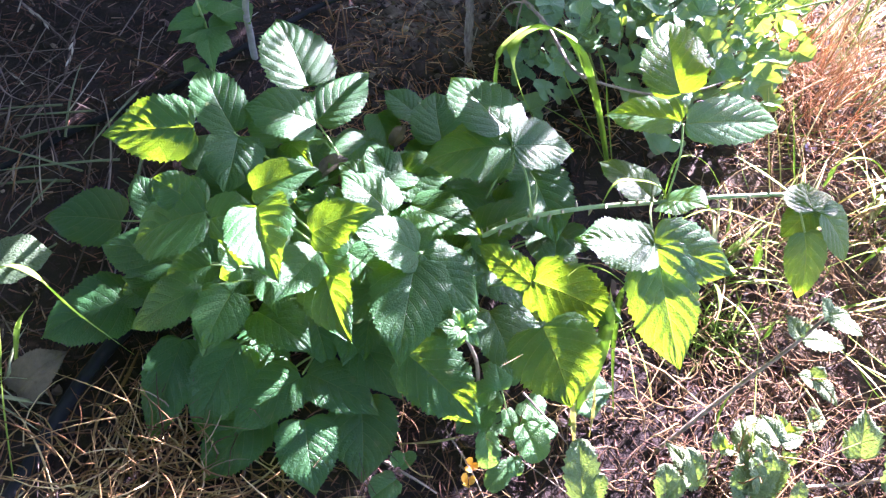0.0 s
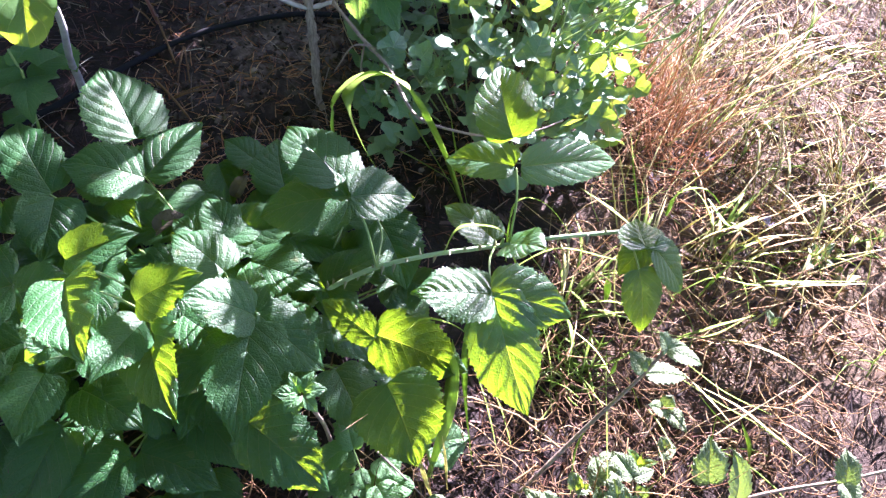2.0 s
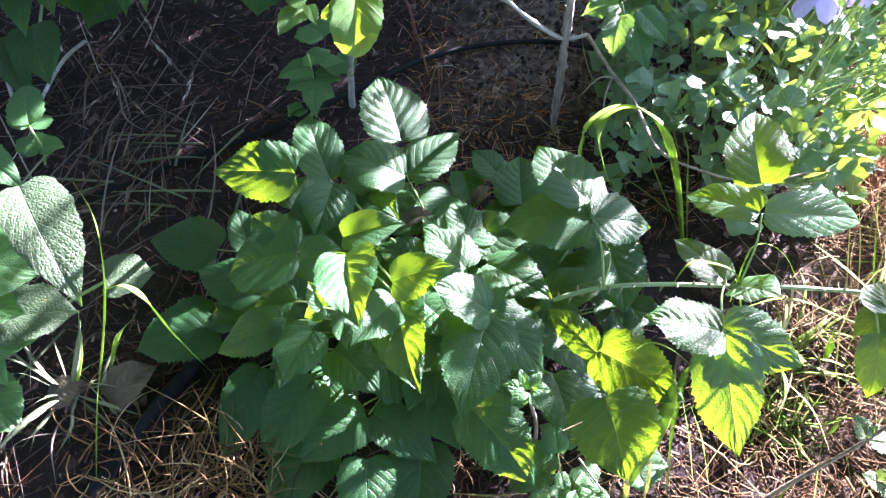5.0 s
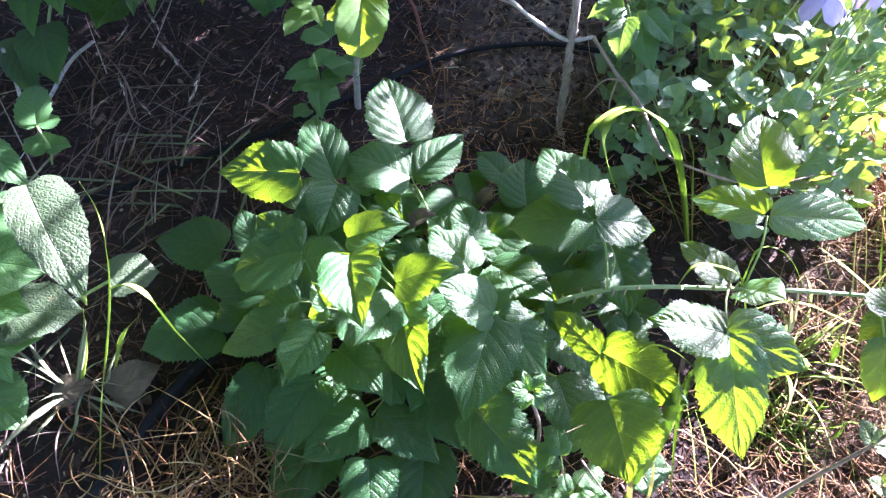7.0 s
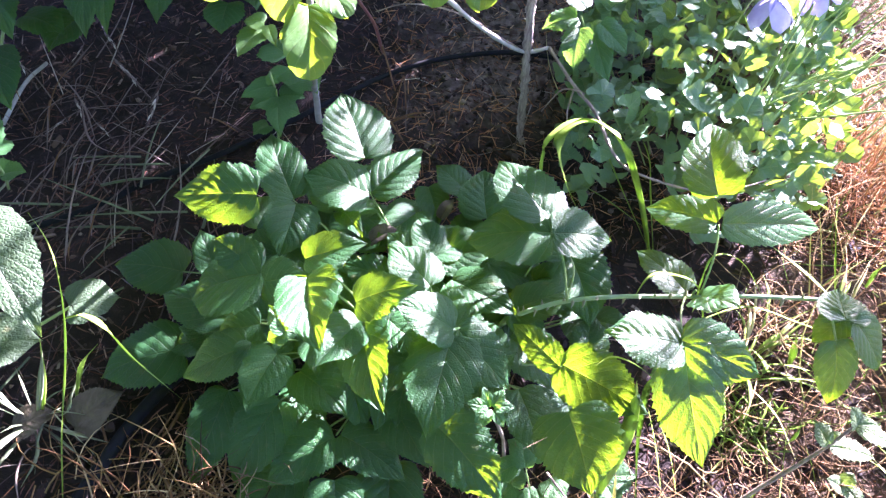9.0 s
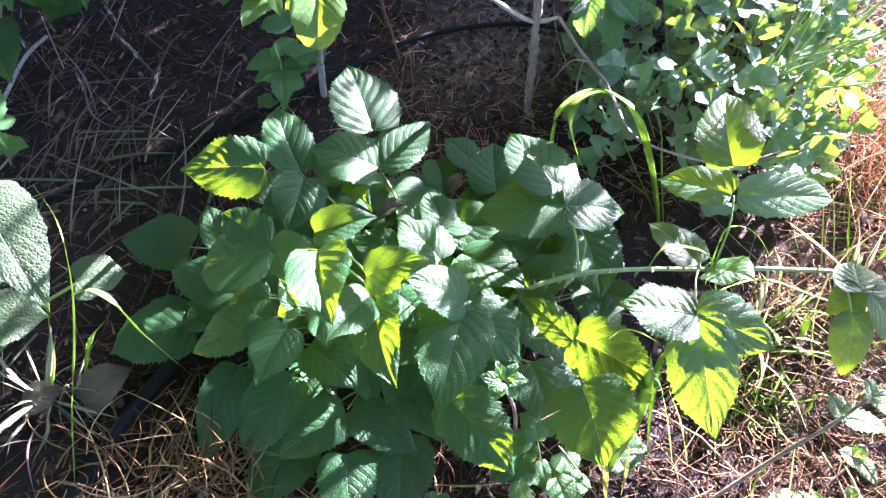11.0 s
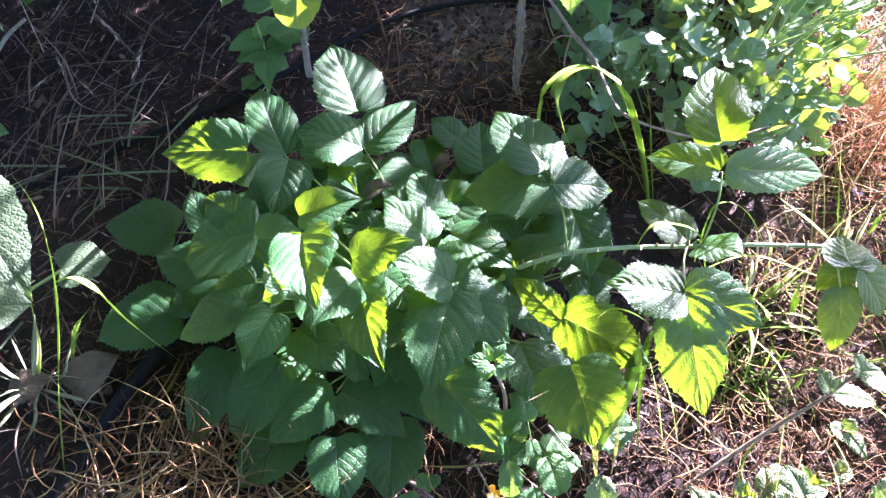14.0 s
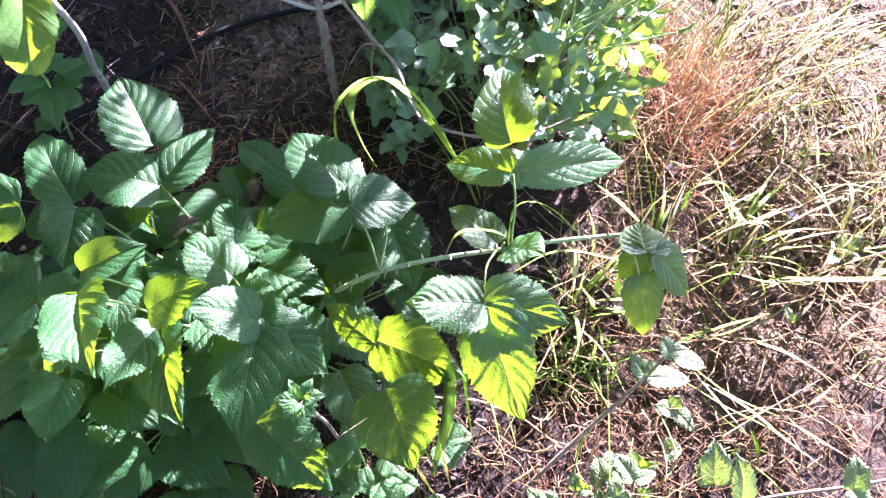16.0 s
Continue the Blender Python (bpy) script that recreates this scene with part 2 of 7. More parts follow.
def soil_material():
    n = Nodes("soil")
    pos = n.add("ShaderNodeTexCoord").outputs["Object"]
    a = n.noise(3.0, 6.0, 0.6, pos)
    b = n.noise(55.0, 8.0, 0.65, pos)
    c = n.noise(420.0, 4.0, 0.6, pos)
    col = n.ramp(b, (0.25, (0.008, 0.006, 0.006)), (0.55, (0.022, 0.015, 0.015)), (0.8, (0.075, 0.050, 0.043)))
    # grey dry earth round the stake and up the bank, lightened for lens haze
    where = n.add("ShaderNodeSeparateXYZ")
    n.link(pos, where.inputs[0])
    bank = n.math('MULTIPLY', n.math('SUBTRACT', where.outputs[0], -0.22), 5.0)
    bank = n.math('MINIMUM', bank, n.math('MULTIPLY', n.math('SUBTRACT', where.outputs[1], 0.88), 6.0))
    bank = n.math('ADD', bank, n.math('MULTIPLY_ADD', n.noise(14.0, 4.0, 0.6, pos), 1.2, -0.6))
    earth = n.ramp(b, (0.3, (0.036, 0.027, 0.024)), (0.5, (0.110, 0.085, 0.074)), (0.7, (0.26, 0.205, 0.175)))
    col = n.mix(n.math('MULTIPLY', a, 0.45), col, (0.026, 0.019, 0.019, 1))
    col = n.mix(n.math('MULTIPLY', c, 0.4), col, (0.025, 0.018, 0.016, 1))
    col = n.mix(n.ramp(bank, (0.0, (0, 0, 0)), (0.9, (1, 1, 1))), col, earth)
    # paler tan soil on the verge side of the bed
    xyz = n.add("ShaderNodeSeparateXYZ")
    n.link(pos, xyz.inputs[0])
    edge = n.math('SUBTRACT', xyz.outputs[0], n.math('MULTIPLY_ADD', xyz.outputs[1], 0.16, 0.27))
    edge = n.math('ADD', edge, n.math('MULTIPLY_ADD', n.noise(9.0, 4.0, 0.6, pos), 0.3, -0.15))
    verge_mask = n.ramp(edge, (0.0, (0, 0, 0)), (0.12, (1, 1, 1)))
    # the bare soil in front of it stays dark
    front = n.math('ADD', xyz.outputs[1], n.math('MULTIPLY_ADD', n.noise(12.0, 4.0, 0.6, pos), 0.3, -0.15))
    verge_mask = n.math('MULTIPLY', verge_mask, n.ramp(front, (0.30, (0.12, 0.12, 0.12)), (0.46, (1, 1, 1))))
    verge_soil = n.ramp(b, (0.3, (0.046, 0.032, 0.021)), (0.7, (0.125, 0.088, 0.054)))
    col = n.mix(verge_mask, col, verge_soil)
    # dry turf farther out
    away = n.add("ShaderNodeVectorMath")
    away.operation = 'LENGTH'
    n.link(pos, away.inputs[0])
    turf = n.ramp(b, (0.3, (0.050, 0.052, 0.022)), (0.7, (0.130, 0.115, 0.055)))
    col = n.mix(n.ramp(n.math('MULTIPLY', away.outputs["Value"], 0.25), (0.44, (0, 0, 0)), (0.6, (1, 1, 1))), col, turf)
    n.link(col, n.bsdf.inputs["Base Color"])
    n.bsdf.inputs["Roughness"].default_value = 0.95
    n.bsdf.inputs["Specular IOR Level"].default_value = 0.2
    n.bump(n.math('ADD', b, n.math('MULTIPLY', c, 0.4)), 0.7, 0.007)
    return n.mat


M_SOIL = soil_material()


# ---- helpers for things and parts ----
ORIGIN = {}


def thing(name, at, label, category, group="", kind=""):
    ob = new(name)
    ob.empty_display_size = 0.03
    ob.location = at
    ORIGIN[ob.name] = Vector(at)
    return tagged(ob, label, category, group, kind)


def part(name, mesh, material, parent, m=None, label=""):
    """Links a mesh as one part of a thing; m is its pose in the world."""
    m = m or Matrix.Identity(4)
    ob = new(name, mesh)
    mesh.materials.append(material)
    ob.parent = parent
    ob.matrix_basis = Matrix.Translation(-ORIGIN[parent.name]) @ m
    ORIGIN[ob.name] = m.translation.copy()
    return tagged(ob, label)


def mesh_of(name, verts, faces, uvs=None, smooth=True):
    me = bpy.data.meshes.new(name)
    me.from_pydata([tuple(v) for v in verts], [], faces)
    if uvs is not None:
        layer = me.uv_layers.new(name="UVMap")
        idx = np.empty(len(me.loops), dtype=np.int32)
        me.loops.foreach_get("vertex_index", idx)
        layer.data.foreach_set("uv", np.asarray(uvs, dtype=np.float32)[idx].ravel())
    if smooth:
        me.polygons.foreach_set("use_smooth", [True] * len(me.polygons))
    return me


def spline(points, per=6):
    """A smooth line through the points."""
    p = [Vector(q) for q in points]
    p = [p[0] * 2 - p[1]] + p + [p[-1] * 2 - p[-2]]
    line = []
    for i in range(1, len(p) - 2):
        for k in range(per):
            t = k / per
            line.append(0.5 * ((2 * p[i]) + (p[i + 1] - p[i - 1]) * t + (2 * p[i - 1] - 5 * p[i] + 4 * p[i + 1] - p[i + 2]) * t * t
                               + (3 * p[i] - p[i - 1] - 3 * p[i + 1] + p[i + 2]) * t ** 3))
    line.append(p[-2])
    return line


def tube_mesh(name, points, r0, r1, sides=7, per=6, rough=0.0, knots=0):
    line = spline(points, per)
    origin = line[0].copy()
    verts, faces = [], []
    up = Vector((0.3, 0.2, 0.9)).normalized()
    total = len(line) - 1
    for i, q in enumerate(line):
        d = (line[min(i + 1, total)] - line[max(i - 1, 0)]).normalized()
        a = d.cross(up)
        if a.length < 0.05:
            a = d.cross(Vector((1, 0, 0)))
        a.normalize()
        b = d.cross(a)
        r = r0 + (r1 - r0) * i / total
        if knots and i % knots == 0:
            r *= 1.35
        for s in range(sides):
            w = 2 * math.pi * s / sides
            rr = r * (1 + rough * noise.noise(Vector((q.x * 90 + s, q.y * 90, q.z * 90))))
            verts.append(q - origin + (a * math.cos(w) + b * math.sin(w)) * rr)
    for i in range(total):
        for s in range(sides):
            k = (s + 1) % sides
            faces.append((i * sides + s, i * sides + k, (i + 1) * sides + k, (i + 1) * sides + s))
    faces.append(tuple(range(sides - 1, -1, -1)))
    faces.append(tuple(total * sides + s for s in range(sides)))
    return mesh_of(name, verts, faces), Matrix.Translation(origin)


def tube(name, points, r0, r1, material, parent, label="", **kw):
    me, m = tube_mesh(name, points, r0, r1, **kw)
    return part(name, me, material, parent, m, label)


def blade_mesh(name, points, width, per=5, keel=0.25):
    """A grass blade: a tapering ribbon with a keel, a little thick."""
    line = spline(points, per)
    origin = line[0].copy()
    total = len(line) - 1
    verts, faces = [], []
    for i, q in enumerate(line):
        d = (line[min(i + 1, total)] - line[max(i - 1, 0)]).normalized()
        side = d.cross(Vector((0.25, 0.6, 0.75)))
        side.normalize()
        up = side.cross(d)
        t = i / total
        w = width * 0.5 * (0.30 + 0.85 * math.sin(math.pi * min(t * 0.92, 1)) ** 1.3) * (1 - t ** 5)
        w = max(w, 0.0002)
        c = q - origin
        verts += [c - side * w + up * w * keel, c, c + side * w + up * w * keel, c - up * 0.0003]
    for i in range(total):
        a, b = i * 4, i * 4 + 4
        faces += [(a, a + 1, b + 1, b), (a + 1, a + 2, b + 2, b + 1), (a + 2, a + 3, b + 3, b + 2), (a + 3, a, b, b + 3)]
    return mesh_of(name, verts, faces), Matrix.Translation(origin)


def blade(parent, points, width, material=None, name="blade"):
    me, m = blade_mesh(name, points, width)
    return part(name, me, material or M_GRASS, parent, m)


def leaf_profile(v, kind):
    if kind == "round":
        return (max(v, 0) ** 0.42) * (max(1 - v, 0) ** 0.46)
    if kind == "lance":
        return (max(v, 0) ** 0.6) * (max(1 - v, 0) ** 0.8)
    w = (max(v, 0) ** 0.44) * (max(1 - v, 0) ** 0.98)
    return w * (1 - 0.22 * max(0, (v - 0.62) / 0.38))


def leaf_mesh(length, width, arch, fold, seed, teeth=20, quilt=1.0, kind="ovate", bite=0.12, veins=7.5, sides=None):
    rng = random.Random(seed)
    rows, cols = teeth * 3, [k / 12 for k in range(-12, 13)]
    top = max(leaf_profile(i / 60, kind) for i in range(61))
    tan_f = math.tan(radians(fold))
    ph, wav = rng.uniform(0, 6.28), rng.uniform(0.015, 0.045)
    bend, twist = rng.uniform(-0.035, 0.035), rng.uniform(-0.08, 0.08)
    jag = [rng.uniform(0.55, 1.25) for i in range(teeth + 2)]
    left, right = rng.uniform(0.93, 1.06), rng.uniform(0.93, 1.06)
    if sides:
        left, right = sides
    verts, uvs, faces = [], [], []
    for i in range(rows + 1):
        v = i / rows
        half = width * 0.5 * leaf_profile(v, kind) / top
        k = (v * teeth) % 1.0
        nib = bite * jag[int(v * teeth)]
        k2 = (v * teeth / 3.0 + 0.3) % 1.0
        for u in cols:
            au = abs(u)
            edge = au ** 5
            out = half * (left if u < 0 else right) * (1 + edge * (nib * (k - 0.45) + 0.075 * (k2 - 0.5)))
            x = u * out + bend * length * 4 * v * (1 - v)
            y = v * length + au * half * (0.75 * v * (1 - v) - 0.42 * (1 - v) ** 2) + edge * nib * 0.6 * half * k * (1 - v * v)
            z = arch * length * 4 * v * (1 - v) + au * half * tan_f - au * au * half * 0.12
            swing = (v - 0.34 * au) * veins
            z += quilt * 0.0125 * width * abs(math.sin(math.pi * swing)) * (1 - au ** 4) * min(1, au * 5)
            z += wav * width * au ** 3 * math.sin(v * 11 + ph + (2.1 if u > 0 else 0))
            z += twist * u * half * (v - 0.25)
            z -= 0.06 * length * max(0, v - 0.75) * 4 * (v - 0.75) * 4 * 0.5
            verts.append((x, y, z))
            uvs.append((u * 0.5 + 0.5, v))
    n = len(cols)
    for i in range(rows):
        for j in range(n - 1):
            faces.append((i * n + j, i * n + j + 1, (i + 1) * n + j + 1, (i + 1) * n + j))
    return mesh_of("leaflet", verts, faces, uvs)


COUNT = [0]


def leaf_pose(base, tip, roll):
    b, t = Vector(base), Vector(tip)
    d = (t - b).normalized()
    s = d.cross(Vector((0, 0, 1)))
    s.normalize()
    n = s.cross(d)
    a = radians(roll)
    s, n = s * math.cos(a) + n * math.sin(a), n * math.cos(a) - s * math.sin(a)
    m = Matrix((s, d, n)).transposed().to_4x4()
    m.translation = b
    return m, (t - b).length


def leaflet(parent, base, tip, width, roll=0, fold=None, arch=0.07, material=None, name="leaflet", **kw):
    COUNT[0] += 1
    m, length = leaf_pose(base, tip, roll)
    if fold is None:
        fold = 7 + 8 * ((COUNT[0] * 0.618) % 1)
    me = leaf_mesh(length, width, arch, fold, COUNT[0], **kw)
    return part(name, me, material or M_BRAMBLE, parent, m)


def stalk(parent, node, foot, radius=0.0016, material=None, name="leaf"):
    """The petiole of one compound leaf; its leaflets hang on it."""
    a, b = Vector(foot), Vector(node)
    mid = (a + b) / 2 + Vector((0, 0, 0.012)) + (b - a).cross(Vector((0, 0, 1))) * 0.06
    me, m = tube_mesh(name, [b, mid, a], radius * 0.65, radius * 0.9, sides=6, per=5)
    return part(name, me, material or M_STALK, parent, m)


# ---- ground ----
def lift(x, y):
    """The ground's height."""
    q = Vector((x, y, 0))
    near = math.exp(-((x - 0.1) ** 2 + (y - 0.7) ** 2) / 6.0)
    z = 0.016 * noise.noise(q * 3.1) + near * (0.008 * noise.noise(q * 14) + 0.0045 * noise.noise(q * 38) + 0.0025 * noise.noise(q * 90))
    s = min(max((y - 1.16 + 0.12 * x) / 0.5, 0), 1)
    e = min(max((0.75 - x) / 0.35, 0), 1)
    return z + 0.20 * s * s * (3 - 2 * s) * e * e * (3 - 2 * e) * math.exp(-max(0, y - 2) ** 2)


def ground_steps(lo, hi, fine):
    """Coordinates close together over the seen stretch and wide apart beyond it, out to the horizon."""
    mid = list(np.arange(lo, hi, fine))
    out, step, x = [], fine, hi
    while x < 400:
        out.append(x)
        step *= 1.22
        x += step
    far, step, x = [], fine, lo - fine
    while x > -400:
        far.append(x)
        step *= 1.22
        x -= step
    return far[::-1] + mid + out


gx, gy = ground_steps(-1.2, 1.3, 0.009), ground_steps(0.05, 1.7, 0.009)
g_verts = [(x, y, lift(x, y)) for y in gy for x in gx]
nx = len(gx)
g_faces = [(j * nx + i, j * nx + i + 1, (j + 1) * nx + i + 1, (j + 1) * nx + i) for j in range(len(gy) - 1) for i in range(nx - 1)]
ground = new("ground", mesh_of("ground", g_verts, g_faces))
ground.data.materials.append(M_SOIL)
tagged(ground, "dark brown garden soil covered with bark mulch", "ground", kind="structure")


def strands(name, label, category, count, where, length, radius, material, seed, rise=0.25, curl=0.5, lean=None, base=0.0):
    """Loose dry stems: thin three-sided tapering stalks, joined as one mesh."""
    rng = random.Random(seed)
    verts, faces = [], []
    seg = 5
    for _ in range(count):
        x, y = where(rng)
        ln = rng.uniform(*length)
        r = rng.uniform(*radius)
        yaw = rng.uniform(0, 6.283) if lean is None else rng.gauss(*lean)
        pitch = abs(rng.gauss(0, rise))
        turn, sag = rng.gauss(0, curl), rng.gauss(0.1, curl * 0.7)
        z = max(lift(x, y), 0) + base * rng.random() + r
        p = Vector((x, y, z))
        n0 = len(verts)
        for i in range(seg + 1):
            t = i / seg
            d = Vector((math.cos(yaw) * math.cos(pitch), math.sin(yaw) * math.cos(pitch), math.sin(pitch)))
            s = Vector((-math.sin(yaw), math.cos(yaw), 0))
            u = s.cross(d)
            rr = r * (1 - 0.75 * t * t)
            verts += [tuple(p + s * rr), tuple(p - s * rr * 0.7 + u * rr * 0.5), tuple(p - s * rr * 0.3 - u * rr * 0.6)]
            p = p + d * (ln / seg)
            floor_z = lift(p.x, p.y) + r
            if p.z < floor_z:
                p.z = floor_z
                pitch = max(pitch, 0.02)
            yaw += turn / seg * 2
            pitch -= sag / seg * 2
        for i in range(seg):
            a, b = n0 + i * 3, n0 + i * 3 + 3
            faces += [(a, a + 1, b + 1, b), (a + 1, a + 2, b + 2, b + 1), (a + 2, a, b, b + 2)]
    me = mesh_of(name, verts, faces)
    me.materials.append(material)
    return tagged(new(name, me), label, category, kind="stuff")


def box(x0, x1, y0, y1):
    return lambda r: (r.uniform(x0, x1), r.uniform(y0, y1))


def heap(x, y, sx, sy):
    return lambda r: (r.gauss(x, sx), r.gauss(y, sy))


def right_side(r):
    """Dry grass: the verge to the right of the bed."""
    while True:
        x, y = r.uniform(0.2, 1.5), r.uniform(0.1, 1.7)
        thick = noise.noise(Vector((x * 9, y * 9, 4.0))) + 0.6 * noise.noise(Vector((x * 23, y * 23, 1.0)))
        if thick < r.uniform(-0.50, 0.50) or (y < 0.46 and r.random() < 0.55):
            continue
        if x > 0.36 + 0.16 * (y - 0.4) + 0.06 * math.sin(y * 9) + abs(r.gauss(0, 0.02)) or (y < 0.5 and x > 0.24):
            return x, y


def chips(name, label, count, where, size, material, seed):
    """Bark chips: small uneven slabs, joined as one mesh."""
    rng = random.Random(seed)
    verts, faces = [], []
    quads = ((0, 1, 2, 3), (7, 6, 5, 4), (0, 4, 5, 1), (1, 5, 6, 2), (2, 6, 7, 3), (3, 7, 4, 0))
    for _ in range(count):
        x, y = where(rng)
        a = rng.uniform(*size)
        b, h = a * rng.uniform(0.10, 0.34), a * rng.uniform(0.06, 0.16)
        m = pose(x, y, lift(x, y) + h * 0.6, rng.gauss(0, 16), rng.gauss(0, 16), rng.uniform(0, 360))
        n0 = len(verts)
        for z in (-h / 2, h / 2):
            for sx, sy in ((-1, -1), (1, -1), (1, 1), (-1, 1)):
                verts.append(tuple(m @ Vector((sx * a / 2 * rng.uniform(0.6, 1.1), sy * b / 2 * rng.uniform(0.5, 1.15), z))))
        faces += [tuple(n0 + q for q in f) for f in quads]
    me = mesh_of(name, verts, faces, smooth=False)
    me.materials.append(material)
    return tagged(new(name, me), label, "mulch", kind="stuff")


chips("bark_mulch", "dark brown bark chips over the soil", 6000, box(-1.3, 0.62, 0.1, 1.55), (0.003, 0.019), M_CHIP, 11)
chips("bark_mulch", "larger splintered bark pieces on the mulch", 240, box(-1.1, 0.5, 0.15, 1.4), (0.018, 0.034), M_CHIP, 63)
chips("wood_chips", "weathered grey wood chips between dry stems", 900, box(0.2, 1.3, 0.1, 1.3), (0.008, 0.034), M_CHIP, 12)
chips("straw_litter", "crushed pale straw covering the soil", 1100, right_side, (0.005, 0.018), M_STRAW, 30)


def clods(name, label, count, where, size, material, seed):
    """Crumbs of earth: uneven lumps half sunk in the ground, joined as one mesh."""
    rng = random.Random(seed)
    bm = bmesh.new()
    bmesh.ops.create_icosphere(bm, subdivisions=1, radius=1)
    base = [v.co.copy() for v in bm.verts]
    tris = [tuple(v.index for v in f.verts) for f in bm.faces]
    bm.free()
    verts, faces = [], []
    for _ in range(count):
        x, y = where(rng)
        r = rng.uniform(*size) * rng.random() ** 0.7
        m = pose(x, y, lift(x, y) + r * 0.25, rng.uniform(0, 360), rng.uniform(0, 360), rng.uniform(0, 360))
        sx, sy, sz = (rng.uniform(0.6, 1.2) for _ in range(3))
        n0 = len(verts)
        for c in base:
            verts.append(tuple(m @ (Vector((c.x * sx, c.y * sy, c.z * sz)) * r * rng.uniform(0.55, 1.3))))
        faces += [tuple(n0 + i for i in f) for f in tris]
    me = mesh_of(name, verts, faces, smooth=False)
    me.materials.append(material)
    return tagged(new(name, me), label, "earth", kind="stuff")


clods("earth_clods", "grey-brown crumbs of dry earth round the stake", 2600, box(-0.25, 0.55, 0.72, 1.5), (0.002, 0.009), M_CLOD, 51)
clods("earth_clods", "dark crumbs of soil between bark chips", 1400, box(-1.1, 0.2, 0.15, 1.3), (0.002, 0.010), M_CHIP, 52)
strands("mulch_fibres", "reddish short fibres on the earth round the stake", "mulch", 1500, box(-0.25, 0.45, 0.74, 1.35), (0.008, 0.035), (0.0004, 0.0013), M_RUST, 53, rise=0.3, curl=0.12)
strands("mulch_fibres", "fine dark shredded bark fibres", "mulch", 13000, box(-1.2, 0.6, 0.1, 1.5), (0.008, 0.036), (0.0004, 0.0013), M_FIBRE, 13, rise=0.3, curl=0.10)
strands("dry_grass", "pale tan dry grass stems lying flat in the sun", "dry grass", 3200, right_side, (0.05, 0.14), (0.0004, 0.0012), M_STRAW, 14, rise=0.28, curl=0.8, base=0.03)
strands("dry_grass", "short curled dry grass roots and stems", "dry grass", 4300, right_side, (0.016, 0.065), (0.0005, 0.0014), M_HEAP, 15, rise=0.45, curl=1.6, base=0.02)
strands("mulch_fibres", "reddish dry stems and roots on the soil", "mulch", 800, box(-0.1, 0.5, 0.1, 0.45), (0.03, 0.09), (0.0004, 0.0010), M_HEAP, 40, rise=0.25, curl=0.9, base=0.01)
strands("mulch_fibres", "rusty dry stems under the bush leaves", "mulch", 260, heap(-0.06, 0.74, 0.10, 0.06), (0.015, 0.06), (0.0004, 0.0011), M_RUST, 41, rise=0.5, curl=0.3, base=0.02)
strands("dry_grass", "short tan dry stems scattered at the front of the verge", "dry grass", 1100, box(0.28, 1.1, 0.08, 0.50), (0.03, 0.10), (0.0004, 0.0012), M_HEAP, 42, rise=0.35, curl=1.2, base=0.015)
strands("rusty_grass", "clump of rust-coloured dead grass", "dry grass", 300, heap(0.580, 0.86, 0.032, 0.075), (0.07, 0.17), (0.0005, 0.0013), M_RUST, 16, rise=0.85, curl=0.35, base=0.02)
strands("dry_grass", "heap of bleached dry grass beside the bush", "dry grass", 380, heap(-0.27, 0.235, 0.085, 0.04), (0.04, 0.13), (0.0006, 0.0015), M_STRAW, 17, rise=0.35, curl=0.55, base=0.03)
strands("dry_grass", "scattered grey dry grass on dark mulch", "dry grass", 150, box(-0.95, -0.35, 0.12, 1.1), (0.05, 0.18), (0.0005, 0.0014), M_GREYSTRAW, 18, rise=0.18, curl=0.05, base=0.012)
strands("dry_grass", "long straight bleached straws fallen across the mulch", "dry grass", 46, heap(-0.56, 0.62, 0.13, 0.17), (0.10, 0.24), (0.0008, 0.0018), M_GREYSTRAW, 61, rise=0.14, curl=0.10, lean=(1.6, 0.6), base=0.02)
strands("green_grass", "flat grey-green grass blades fallen on the mulch", "grass", 16, heap(-0.55, 0.68, 0.12, 0.14), (0.10, 0.20), (0.0020, 0.0032), M_SEDGE, 62, rise=0.14, curl=0.06, base=0.02)
strands("dry_grass", "a few pale straws on dark mulch", "dry grass", 170, box(-0.5, 0.3, 0.7, 1.4), (0.03, 0.10), (0.0005, 0.0012), M_GREYSTRAW, 19, rise=0.2, curl=0.15)
strands("dry_grass", "long bleached grass stalks fallen over in the sun", "dry grass", 170, right_side, (0.14, 0.30), (0.0006, 0.0014), M_STRAW, 24, rise=0.35, curl=0.35, lean=(2.6, 0.9), base=0.04)
strands("green_grass", "long yellow-green grass stalks leaning over dry stems", "grass", 170, heap(0.78, 0.85, 0.2, 0.25), (0.12, 0.26), (0.0007, 0.0014), M_VERGE, 25, rise=0.45, curl=0.3, lean=(0.9, 0.7), base=0.03)
strands("green_grass", "sparse green grass among dry stems", "grass", 420, right_side, (0.05, 0.15), (0.0006, 0.0014), M_GRASS, 20, rise=0.5, curl=0.5)
strands("green_grass", "small tuft of short green grass", "grass", 60, heap(0.36, 0.45, 0.035, 0.02), (0.04, 0.09), (0.0010, 0.0022), M_GRASS, 21, rise=0.45, curl=0.6)

# ---- pipes, stake and dry wood ----
def drip_line(points, bore=0.0046):
    ob = thing("drip_line", points[0], "black plastic drip irrigation pipe lying on the mulch", "irrigation pipe", "drip lines")
    tube("pipe", points, bore, bore, M_DRIP, ob, sides=12)
    return ob


